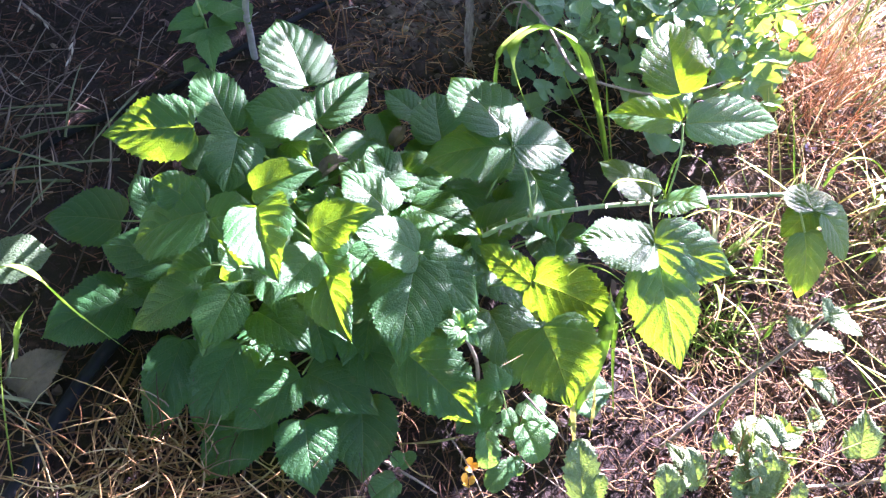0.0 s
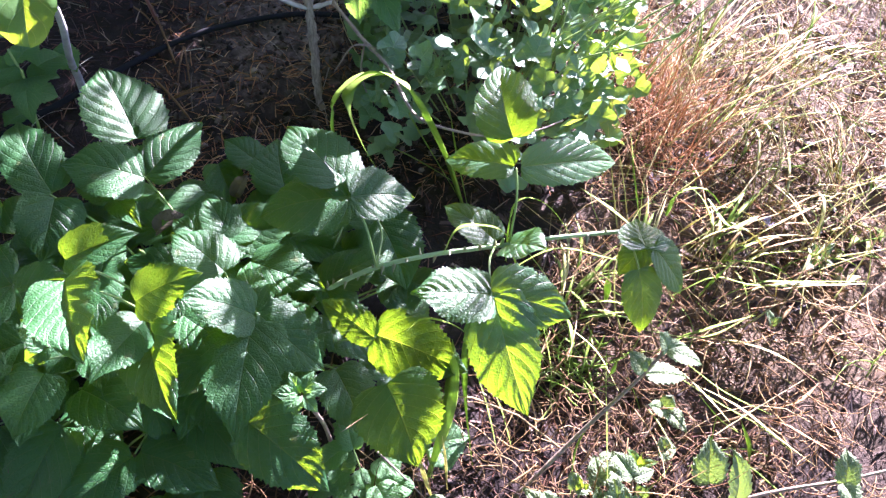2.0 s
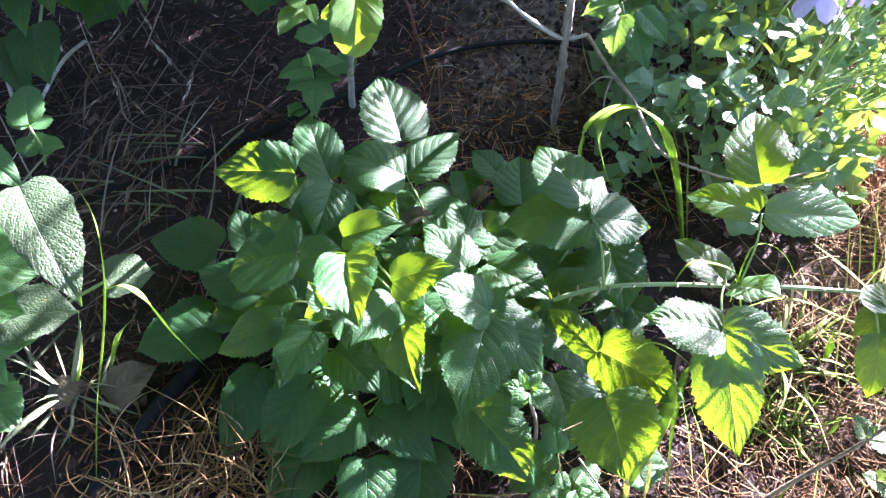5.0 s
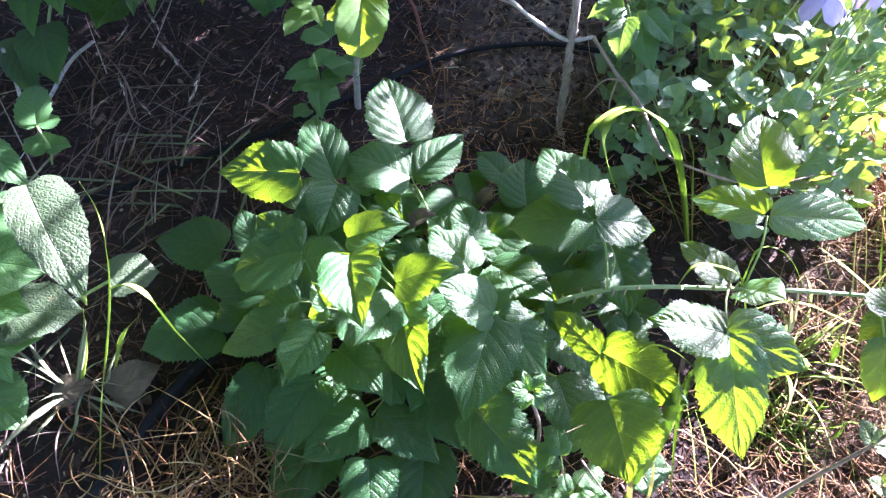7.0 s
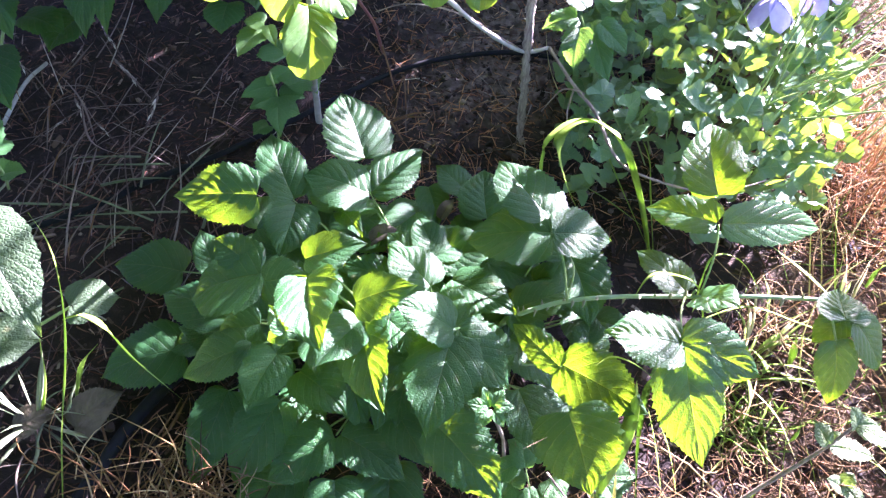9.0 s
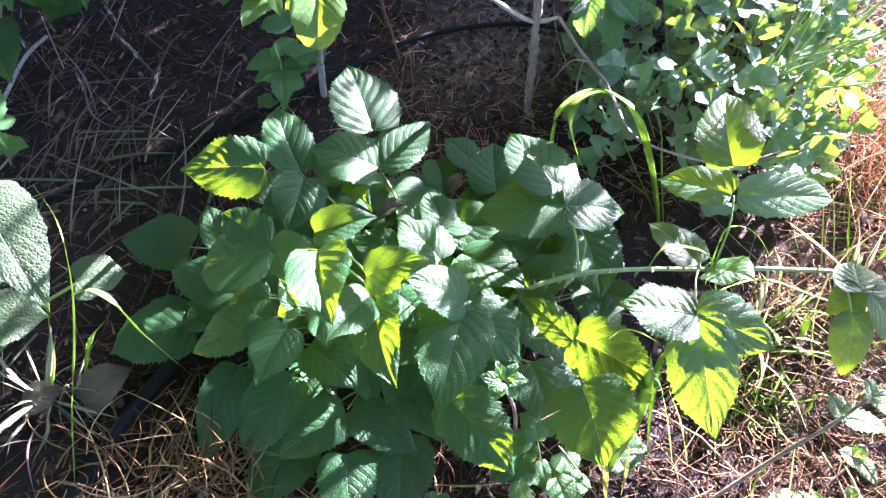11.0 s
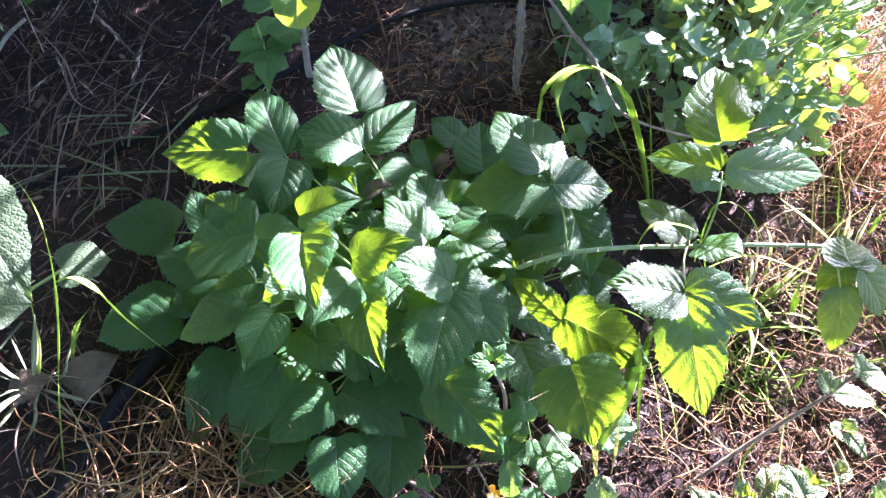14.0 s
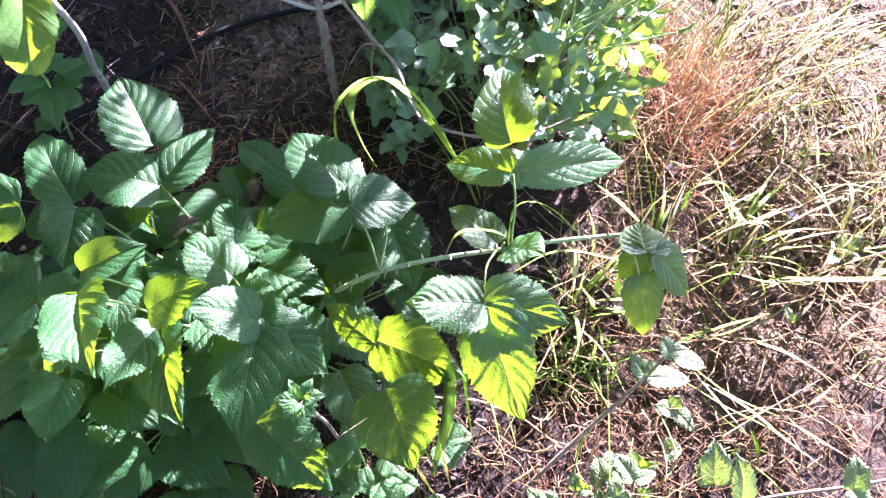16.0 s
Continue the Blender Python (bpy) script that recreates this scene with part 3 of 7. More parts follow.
drip_line([(0.45, 1.07, 0.012), (0.243, 1.090, 0.012), (0.143, 1.103, 0.012), (0.041, 1.114, 0.012), (-0.031, 1.104, 0.012), (-0.120, 1.072, 0.012),
           (-0.190, 1.028, 0.012), (-0.254, 0.971, 0.012), (-0.326, 0.897, 0.012), (-0.388, 0.837, 0.012), (-0.440, 0.788, 0.012),
           (-0.485, 0.755, 0.012), (-0.537, 0.716, 0.010), (-0.592, 0.668, 0.006), (-0.70, 0.60, 0.0)])
drip_line([(-0.24, 0.54, 0.012), (-0.312, 0.472, 0.012), (-0.356, 0.416, 0.012), (-0.377, 0.381, 0.012), (-0.398, 0.330, 0.012), (-0.413, 0.273, 0.012),
           (-0.427, 0.219, 0.012), (-0.439, 0.159, 0.012), (-0.445, 0.05, 0.012)], 0.0085)
stake = thing("wooden_stake", (0.048, 0.905, 0), "thin weathered wooden stake standing upright in the soil", "stake")
tube("pole", [(0.048, 0.905, -0.03), (0.046, 0.906, 0.10), (0.043, 0.903, 0.20), (0.040, 0.906, 0.36), (0.036, 0.910, 0.62)], 0.0062, 0.0052, M_WOOD, stake, rough=0.8, sides=11, per=12, knots=8)
branch = thing("dry_bramble_branch", (0.365, 0.709, 0.172), "dead grey bramble branch leaning across the stake", "branch")
tube("stem", [(-0.10, 0.83, 0.34), (-0.064, 0.846, 0.300), (-0.021, 0.874, 0.240), (0.034, 0.897, 0.190), (0.075, 0.916, 0.185)], 0.0030, 0.0028, M_PALE, branch, rough=0.25, knots=7)
tube("stem", [(0.075, 0.916, 0.185), (0.115, 0.865, 0.165), (0.146, 0.806, 0.170), (0.167, 0.721, 0.185), (0.184, 0.683, 0.195),
              (0.223, 0.662, 0.200), (0.271, 0.658, 0.195), (0.323, 0.679, 0.185), (0.365, 0.709, 0.172)], 0.0027, 0.0009, M_TWIG, branch, rough=0.25, knots=8)
tube("prong", [(0.033, 0.900, 0.190), (-0.006, 0.916, 0.200), (-0.046, 0.936, 0.210), (-0.093, 0.941, 0.220), (-0.144, 0.942, 0.220), (-0.189, 0.945, 0.200)], 0.0020, 0.0008, M_TWIG, branch, rough=0.2)
tube("prong", [(0.132, 0.852, 0.160), (0.117, 0.847, 0.170), (0.100, 0.867, 0.150), (0.084, 0.870, 0.120), (0.075, 0.861, 0.110)], 0.0016, 0.0007, M_TWIG, branch)
tube("prong", [(0.118, 0.862, 0.168), (0.112, 0.84, 0.13), (0.122, 0.82, 0.10)], 0.0016, 0.0008, M_TWIG, branch)

# ---- the raspberry bush ----
bush = thing("raspberry_bush", (-0.03, 0.52, 0), "leafy green raspberry bush with serrated leaves in dappled light", "bush")
for k in range(7):
    a = k * 0.9
    tube("cane", [(-0.03 + 0.02 * math.cos(a), 0.52 + 0.02 * math.sin(a), -0.02), (-0.03 + 0.07 * math.cos(a), 0.52 + 0.07 * math.sin(a), 0.05),
                  (-0.03 + 0.13 * math.cos(a), 0.52 + 0.11 * math.sin(a), 0.10)], 0.003, 0.002, M_STALK, bush)
lf = stalk(bush, (-0.232, 0.603, 0.160), (-0.141, 0.566, 0.040))
leaflet(lf, (-0.262, 0.574, 0.200), (-0.364, 0.561, 0.195), 0.081, roll=30, fold=5, arch=0.03)
leaflet(lf, (-0.234, 0.612, 0.150), (-0.299, 0.725, 0.150), 0.067, fold=12)
leaflet(lf, (-0.228, 0.601, 0.155), (-0.237, 0.534, 0.130), 0.068, roll=20)
lf = stalk(bush, (-0.140, 0.639, 0.146), (-0.090, 0.585, 0.036))
leaflet(lf, (-0.160, 0.704, 0.140), (-0.214, 0.802, 0.165), 0.096, roll=-10, fold=10, quilt=1.6)
leaflet(lf, (-0.139, 0.640, 0.146), (-0.083, 0.719, 0.155), 0.070, fold=8)
leaflet(lf, (-0.141, 0.638, 0.146), (-0.234, 0.651, 0.158), 0.083, fold=8)
lf = stalk(bush, (-0.180, 0.490, 0.200), (-0.112, 0.504, 0.050))
leaflet(lf, (-0.180, 0.490, 0.200), (-0.111, 0.511, 0.215), 0.048, roll=-10, fold=22)
lf = stalk(bush, (-0.137, 0.642, 0.110), (-0.089, 0.587, 0.028))
leaflet(lf, (-0.137, 0.642, 0.110), (-0.193, 0.617, 0.130), 0.042, roll=-10, fold=20)
leaflet(lf, (-0.179, 0.626, 0.120), (-0.136, 0.570, 0.140), 0.031, roll=-14, fold=22)
lf = stalk(bush, (-0.239, 0.484, 0.165), (-0.145, 0.500, 0.041))
leaflet(lf, (-0.239, 0.484, 0.165), (-0.328, 0.463, 0.125), 0.115, roll=-6, fold=12)
leaflet(lf, (-0.229, 0.472, 0.170), (-0.178, 0.484, 0.175), 0.059, roll=-12, fold=8)
leaflet(lf, (-0.267, 0.506, 0.160), (-0.307, 0.524, 0.170), 0.048, roll=20)
lf = stalk(bush, (-0.391, 0.543, 0.050), (-0.229, 0.533, 0.013))
leaflet(lf, (-0.391, 0.543, 0.050), (-0.486, 0.538, 0.055), 0.085, roll=4, fold=6)
lf = stalk(bush, (-0.329, 0.526, 0.090), (-0.194, 0.523, 0.022))
leaflet(lf, (-0.329, 0.526, 0.090), (-0.367, 0.582, 0.100), 0.046, fold=8)
lf = stalk(bush, (-0.275, 0.452, 0.100), (-0.165, 0.483, 0.025))
leaflet(lf, (-0.275, 0.452, 0.100), (-0.394, 0.493, 0.075), 0.074)
lf = stalk(bush, (-0.236, 0.443, 0.120), (-0.143, 0.478, 0.030))
leaflet(lf, (-0.236, 0.443, 0.120), (-0.287, 0.427, 0.110), 0.049, roll=20)
lf = stalk(bush, (-0.348, 0.426, 0.055), (-0.205, 0.468, 0.014))
leaflet(lf, (-0.348, 0.426, 0.055), (-0.441, 0.379, 0.045), 0.093, fold=6)
lf = stalk(bush, (-0.235, 0.410, 0.130), (-0.143, 0.460, 0.033))
leaflet(lf, (-0.240, 0.406, 0.130), (-0.318, 0.375, 0.090), 0.064)
leaflet(lf, (-0.236, 0.413, 0.130), (-0.229, 0.364, 0.120), 0.037)
lf = stalk(bush, (-0.179, 0.399, 0.196), (-0.112, 0.453, 0.049))
leaflet(lf, (-0.195, 0.393, 0.151), (-0.218, 0.338, 0.130), 0.058, roll=24)
leaflet(lf, (-0.179, 0.399, 0.196), (-0.198, 0.417, 0.215), 0.025, fold=24)
leaflet(lf, (-0.178, 0.399, 0.196), (-0.197, 0.388, 0.190), 0.021, roll=32, fold=20)
lf = stalk(bush, (-0.163, 0.450, 0.226), (-0.103, 0.482, 0.057))
leaflet(lf, (-0.163, 0.450, 0.226), (-0.123, 0.357, 0.246), 0.069, roll=-10, fold=26, arch=0.03, sides=(1.05, 0.95))
lf = stalk(bush, (-0.111, 0.452, 0.148), (-0.075, 0.483, 0.037))
leaflet(lf, (-0.113, 0.448, 0.148), (-0.145, 0.372, 0.172), 0.062)
leaflet(lf, (-0.109, 0.448, 0.148), (-0.061, 0.329, 0.180), 0.069, roll=-27, fold=17, arch=0.03)
leaflet(lf, (-0.119, 0.462, 0.165), (-0.050, 0.473, 0.200), 0.055, roll=-21, fold=8)
lf = stalk(bush, (-0.088, 0.480, 0.100), (-0.062, 0.498, 0.025))
leaflet(lf, (-0.088, 0.480, 0.100), (-0.031, 0.440, 0.100), 0.056, fold=8)
lf = stalk(bush, (-0.041, 0.511, 0.140), (-0.036, 0.515, 0.035))
leaflet(lf, (-0.041, 0.511, 0.140), (-0.100, 0.556, 0.150), 0.069, roll=-6, fold=8)
lf = stalk(bush, (-0.047, 0.582, 0.100), (-0.039, 0.554, 0.025))
leaflet(lf, (-0.047, 0.582, 0.100), (0.036, 0.589, 0.120), 0.076, roll=-4)
lf = stalk(bush, (0.015, 0.653, 0.102), (-0.005, 0.593, 0.025))
leaflet(lf, (0.015, 0.653, 0.102), (0.003, 0.729, 0.115), 0.076, fold=10)
lf = stalk(bush, (-0.022, 0.704, 0.095), (-0.026, 0.621, 0.024))
leaflet(lf, (-0.022, 0.704, 0.095), (-0.067, 0.737, 0.105), 0.049, fold=10)
lf = stalk(bush, (-0.075, 0.711, 0.085), (-0.055, 0.625, 0.021))
leaflet(lf, (-0.075, 0.711, 0.085), (-0.052, 0.650, 0.075), 0.052)
lf = stalk(bush, (-0.017, 0.534, 0.123), (-0.023, 0.528, 0.031))
leaflet(lf, (-0.017, 0.534, 0.123), (0.067, 0.491, 0.131), 0.064, fold=12)
lf = stalk(bush, (-0.001, 0.450, 0.150), (-0.014, 0.482, 0.037))
leaflet(lf, (-0.005, 0.450, 0.152), (-0.072, 0.452, 0.189), 0.066, fold=8)
leaflet(lf, (-0.002, 0.454, 0.152), (-0.025, 0.523, 0.130), 0.042, fold=8)
leaflet(lf, (0.001, 0.451, 0.150), (0.067, 0.402, 0.115), 0.067, fold=8)
leaflet(lf, (-0.005, 0.441, 0.150), (-0.016, 0.323, 0.140), 0.084, fold=8)
lf = stalk(bush, (0.119, 0.423, 0.147), (0.052, 0.467, 0.037))
leaflet(lf, (0.118, 0.422, 0.147), (0.061, 0.482, 0.126), 0.039, roll=30, fold=6)
leaflet(lf, (0.121, 0.425, 0.147), (0.210, 0.376, 0.155), 0.077, roll=-32, fold=8, arch=0.02)
leaflet(lf, (0.129, 0.371, 0.146), (0.156, 0.290, 0.135), 0.093, roll=-28, fold=6, arch=0.02)
lf = stalk(bush, (0.077, 0.410, 0.100), (0.029, 0.460, 0.025))
leaflet(lf, (0.077, 0.410, 0.100), (0.107, 0.337, 0.085), 0.059)
lf = stalk(bush, (0.062, 0.481, 0.090), (0.021, 0.499, 0.022))
leaflet(lf, (0.062, 0.481, 0.090), (0.131, 0.426, 0.080), 0.072)
lf = stalk(bush, (-0.011, 0.357, 0.095), (-0.020, 0.430, 0.024))
leaflet(lf, (-0.011, 0.357, 0.095), (0.070, 0.287, 0.080), 0.079, roll=-17, fold=8)
lf = stalk(bush, (-0.127, 0.341, 0.063), (-0.083, 0.422, 0.016))
leaflet(lf, (-0.129, 0.338, 0.063), (-0.195, 0.276, 0.050), 0.069, fold=8)
leaflet(lf, (-0.122, 0.342, 0.063), (-0.038, 0.301, 0.055), 0.062, fold=8)
leaflet(lf, (-0.118, 0.291, 0.058), (-0.099, 0.217, 0.040), 0.071, roll=4, fold=6)
lf = stalk(bush, (-0.270, 0.378, 0.060), (-0.162, 0.442, 0.015))
leaflet(lf, (-0.270, 0.378, 0.060), (-0.290, 0.270, 0.020), 0.067)
lf = stalk(bush, (-0.201, 0.371, 0.070), (-0.124, 0.438, 0.018))
leaflet(lf, (-0.201, 0.371, 0.070), (-0.241, 0.277, 0.025), 0.075)
lf = stalk(bush, (-0.182, 0.402, 0.090), (-0.114, 0.455, 0.022))
leaflet(lf, (-0.182, 0.402, 0.090), (-0.116, 0.358, 0.085), 0.059)
lf = stalk(bush, (-0.171, 0.306, 0.035), (-0.108, 0.402, 0.009))
leaflet(lf, (-0.171, 0.306, 0.035), (-0.228, 0.232, 0.015), 0.078)
lf = stalk(bush, (-0.061, 0.321, 0.050), (-0.047, 0.411, 0.013))
leaflet(lf, (-0.061, 0.321, 0.050), (-0.053, 0.235, 0.025), 0.076)
lf = stalk(bush, (-0.071, 0.389, 0.070), (-0.053, 0.448, 0.018))
leaflet(lf, (-0.071, 0.389, 0.070), (-0.015, 0.322, 0.050), 0.060)
lf = stalk(bush, (-0.124, 0.412, 0.080), (-0.082, 0.461, 0.020))
leaflet(lf, (-0.124, 0.412, 0.080), (-0.097, 0.349, 0.060), 0.053)

# low leaves in the shade of the bush
rng = random.Random(5)
for k in range(24):
    a, r = rng.uniform(0, 6.283), rng.uniform(0.04, 0.2)
    x, y = -0.06 + r * 1.15 * math.cos(a), 0.49 + r * 0.85 * math.sin(a)
    lf = stalk(bush, (x, y, 0.05 + 0.02 * rng.random()), (x * 0.6 - 0.02, y * 0.6 + 0.2, 0.02))
    for j in range(2):
        w = a + rng.gauss(0, 0.9) + j * 1.6
        ln = rng.uniform(0.05, 0.075)
        leaflet(lf, (x, y, 0.055), (x + ln * math.cos(w), y + ln * math.sin(w), rng.uniform(0.025, 0.07)), ln * 0.72)

# inner leaves under the canopy, mostly hidden, added to shade the low ones
for k in range(46):
    x, y = rng.uniform(-0.31, 0.10), rng.uniform(0.42, 0.68)
    z = rng.uniform(0.075, 0.125) - 0.25 * max(0, -0.12 - x) - 0.2 * max(0, y - 0.6)
    lf = stalk(bush, (x, y, z), (x * 0.7 - 0.01, y * 0.7 + 0.15, 0.02))
    for j in range(2):
        w = rng.uniform(0, 6.283)
        ln = rng.uniform(0.055, 0.08)
        leaflet(lf, (x, y, z), (x + ln * math.cos(w), y + ln * math.sin(w), z + rng.gauss(-0.008, 0.012)), ln * 0.75)

# further hidden leaves, added to keep sun off the front of the bush
for k in range(9):
    x, y, z = rng.uniform(-0.09, 0.05), rng.uniform(0.37, 0.47), rng.uniform(0.065, 0.10)
    lf = stalk(bush, (x, y, z), (x * 0.8, y + 0.05, 0.02))
    for j in range(2):
        w = rng.uniform(0, 6.283)
        ln = rng.uniform(0.055, 0.075)
        leaflet(lf, (x, y, z), (x + ln * math.cos(w), y + ln * math.sin(w), z + rng.gauss(-0.008, 0.01)), ln * 0.75)

# ---- the thorny bramble cane ----
cane = thing("bramble_cane", (0.05, 0.52, 0), "pale green thorny bramble cane with large leaves in sunlight", "bramble")
cane_line = [(0.03, 0.53, -0.02), (0.045, 0.515, 0.05), (0.069, 0.512, 0.095), (0.096, 0.513, 0.120), (0.130, 0.515, 0.140), (0.188, 0.519, 0.155), (0.255, 0.523, 0.163),
             (0.320, 0.527, 0.172), (0.398, 0.525, 0.186)]
tube("stem", cane_line, 0.0032, 0.0022, M_CANE, cane, rough=0.08, sides=9)


def thorn(parent, at, way, size=0.006):
    way = Vector(way).normalized()
    q = Vector(at)
    tip = q + way * size + Vector((-0.3 * size, 0, 0))
    me, m = tube_mesh("thorn", [q, (q + tip) / 2 + way * size * 0.08, tip], size * 0.26, size * 0.03, sides=5, per=3)
    return part("thorn", me, M_THORN, parent, m)


rng = random.Random(31)
for k in range(34):
    f, a = rng.random(), rng.uniform(0, 6.283)
    way = Vector((math.cos(a), math.sin(a), rng.gauss(0.2, 0.3)))
    thorn(stake, Vector((0.047 - 0.012 * f, 0.905 + 0.004 * f, 0.05 + 0.55 * f)) + way * 0.004, way, rng.uniform(0.003, 0.007))
for line, r in (([(-0.10, 0.83, 0.34), (-0.021, 0.874, 0.240), (0.034, 0.897, 0.190)], 0.0026), ([(0.115, 0.865, 0.165), (0.146, 0.806, 0.170), (0.167, 0.721, 0.185)], 0.0022)):
    for q in spline(line, 5)[1:]:
        a = rng.uniform(0, 6.283)
        way = Vector((math.cos(a), 0.3, math.sin(a)))
        thorn(branch, q + way * r * 0.6, way, rng.uniform(0.003, 0.006))
rng = random.Random(9)
path = spline(cane_line, 8)
for i in range(14, len(path) - 2, 2):
    a = rng.uniform(0, 6.283)
    thorn(cane, path[i], (0.15, math.cos(a), math.sin(a)), rng.uniform(0.008, 0.012))
lf = stalk(cane, (0.094, 0.561, 0.205), (0.123, 0.513, 0.140))
leaflet(lf, (0.093, 0.562, 0.205), (-0.005, 0.561, 0.170), 0.091, roll=4, fold=8)
leaflet(lf, (0.089, 0.582, 0.207), (0.023, 0.675, 0.195), 0.078, fold=8)
leaflet(lf, (0.096, 0.560, 0.207), (0.167, 0.575, 0.185), 0.066, roll=-12, fold=6)
lf = stalk(cane, (0.127, 0.612, 0.100), (0.123, 0.513, 0.140))
leaflet(lf, (0.127, 0.612, 0.100), (0.162, 0.523, 0.070), 0.083)
lf = stalk(cane, (0.230, 0.426, 0.222), (0.255, 0.523, 0.163))
leaflet(lf, (0.229, 0.427, 0.222), (0.152, 0.430, 0.226), 0.070, roll=-10, fold=4, arch=0.0, quilt=2.8)
leaflet(lf, (0.230, 0.431, 0.222), (0.319, 0.417, 0.190), 0.062, roll=-28, fold=6, arch=0.0, quilt=1.3)
leaflet(lf, (0.233, 0.424, 0.222), (0.272, 0.335, 0.130), 0.077, roll=-4, fold=5, arch=0.03, quilt=1.2)
lf = stalk(cane, (0.269, 0.563, 0.250), (0.271, 0.525, 0.165))
leaflet(lf, (0.270, 0.600, 0.256), (0.270, 0.710, 0.262), 0.070, roll=22, fold=12)
leaflet(lf, (0.267, 0.565, 0.250), (0.201, 0.616, 0.205), 0.055, roll=13, fold=12)
leaflet(lf, (0.281, 0.583, 0.228), (0.426, 0.645, 0.165), 0.051, roll=-40, fold=10)
lf = stalk(cane, (0.399, 0.469, 0.195), (0.398, 0.525, 0.186))
leaflet(lf, (0.399, 0.469, 0.195), (0.414, 0.428, 0.125), 0.048, roll=-14, fold=6)
leaflet(lf, (0.408, 0.493, 0.205), (0.383, 0.475, 0.175), 0.037, roll=10, fold=8)
leaflet(lf, (0.409, 0.488, 0.205), (0.412, 0.536, 0.196), 0.055, fold=4, arch=0.02, quilt=1.9)
leaflet(lf, (0.418, 0.490, 0.205), (0.466, 0.467, 0.145), 0.049, roll=-10, fold=10, quilt=1.9)
lf = stalk(cane, (0.264, 0.526, 0.165), (0.261, 0.523, 0.164))
leaflet(lf, (0.258, 0.536, 0.155), (0.206, 0.600, 0.140), 0.052)
leaflet(lf, (0.270, 0.524, 0.165), (0.302, 0.493, 0.200), 0.059)


# ---- tall green grass beside the cane ----
def grass_tuft(at, label, lines):
    ob = thing("grass_tuft", at, label, "grass", "grass tufts")
    for width, pts in lines:
        blade(ob, pts, width)
    return ob


grass_tuft((0.255, 0.70, 0), "arching green grass blades beside the dry branch", [
    (0.0175, [(0.257, 0.697, 0.0), (0.225, 0.697, 0.100), (0.170, 0.661, 0.250), (0.143, 0.691, 0.255), (0.117, 0.703, 0.250), (0.092, 0.691, 0.240), (0.077, 0.675, 0.225), (0.076, 0.660, 0.200), (0.087, 0.661, 0.170)]),
    (0.0150, [(0.255, 0.707, 0.0), (0.201, 0.700, 0.160), (0.157, 0.706, 0.235), (0.126, 0.711, 0.240), (0.103, 0.699, 0.235), (0.093, 0.680, 0.225), (0.106, 0.651, 0.200), (0.127, 0.629, 0.170)]),
    (0.0045, [(0.263, 0.706, 0.0), (0.236, 0.730, 0.100), (0.226, 0.754, 0.140), (0.205, 0.762, 0.180)]),
    (0.0060, [(0.253, 0.717, 0.0), (0.186, 0.763, 0.100), (0.167, 0.770, 0.140)]),
    (0.0090, [(0.248, 0.740, 0.01), (0.190, 0.748, 0.050), (0.143, 0.761, 0.070)])])
grass_tuft((-0.47, 0.31, 0), "tall thin green grass stalk with a drooping dry tip", [
    (0.0040, [(-0.434, 0.208, -0.01), (-0.445, 0.295, 0.060), (-0.428, 0.346, 0.140), (-0.416, 0.378, 0.200), (-0.412, 0.404, 0.250), (-0.419, 0.424, 0.280), (-0.438, 0.442, 0.300)]),
    (0.0105, [(-0.416, 0.377, 0.200), (-0.386, 0.375, 0.220), (-0.361, 0.368, 0.210), (-0.352, 0.365, 0.150), (-0.339, 0.374, 0.020)]),
    (0.0060, [(-0.482, 0.352, 0.0), (-0.455, 0.379, 0.070), (-0.430, 0.399, 0.100)]),
    (0.0065, [(-0.513, 0.322, 0.0), (-0.486, 0.352, 0.080), (-0.474, 0.379, 0.140)])])
tuft = thing("grass_tuft", (-0.525, 0.327, -0.000), "tuft of pale grey-green grass blades spreading on the soil", "grass", "grass tufts")
for width, line in ((0.0095, ((-0.518, 0.323, 0.012), (-0.518, 0.272, 0.055), (-0.547, 0.218, 0.050))),
                    (0.0060, ((-0.520, 0.324, 0.012), (-0.536, 0.330, 0.060), (-0.585, 0.368, 0.075))),
                    (0.0050, ((-0.521, 0.322, 0.012), (-0.559, 0.334, 0.050), (-0.613, 0.342, 0.050))),
                    (0.0045, ((-0.520, 0.324, 0.012), (-0.550, 0.330, 0.070), (-0.593, 0.350, 0.090))),
                    (0.0070, ((-0.515, 0.326, 0.012), (-0.486, 0.344, 0.080), (-0.464, 0.365, 0.140))),
                    (0.0050, ((-0.515, 0.325, 0.012), (-0.527, 0.355, 0.060), (-0.528, 0.364, 0.080))),
                    (0.0075, ((-0.512, 0.322, 0.012), (-0.458, 0.309, 0.035), (-0.409, 0.310, 0.012))),
                    (0.0040, ((-0.511, 0.321, 0.012), (-0.464, 0.300, 0.030), (-0.420, 0.279, 0.012))),
                    (0.0045, ((-0.519, 0.318, 0.012), (-0.519, 0.271, 0.030), (-0.539, 0.245, 0.014))),
                    (0.0040, ((-0.515, 0.319, 0.012), (-0.482, 0.278, 0.030), (-0.493, 0.243, 0.014))),
                    (0.0040, ((-0.521, 0.319, 0.012), (-0.524, 0.303, 0.040), (-0.559, 0.286, 0.020))),
                    (0.0050, ((-0.511, 0.326, 0.012), (-0.472, 0.333, 0.030), (-0.468, 0.352, 0.040)))):
    blade(tuft, line, width, M_PALEGRASS)

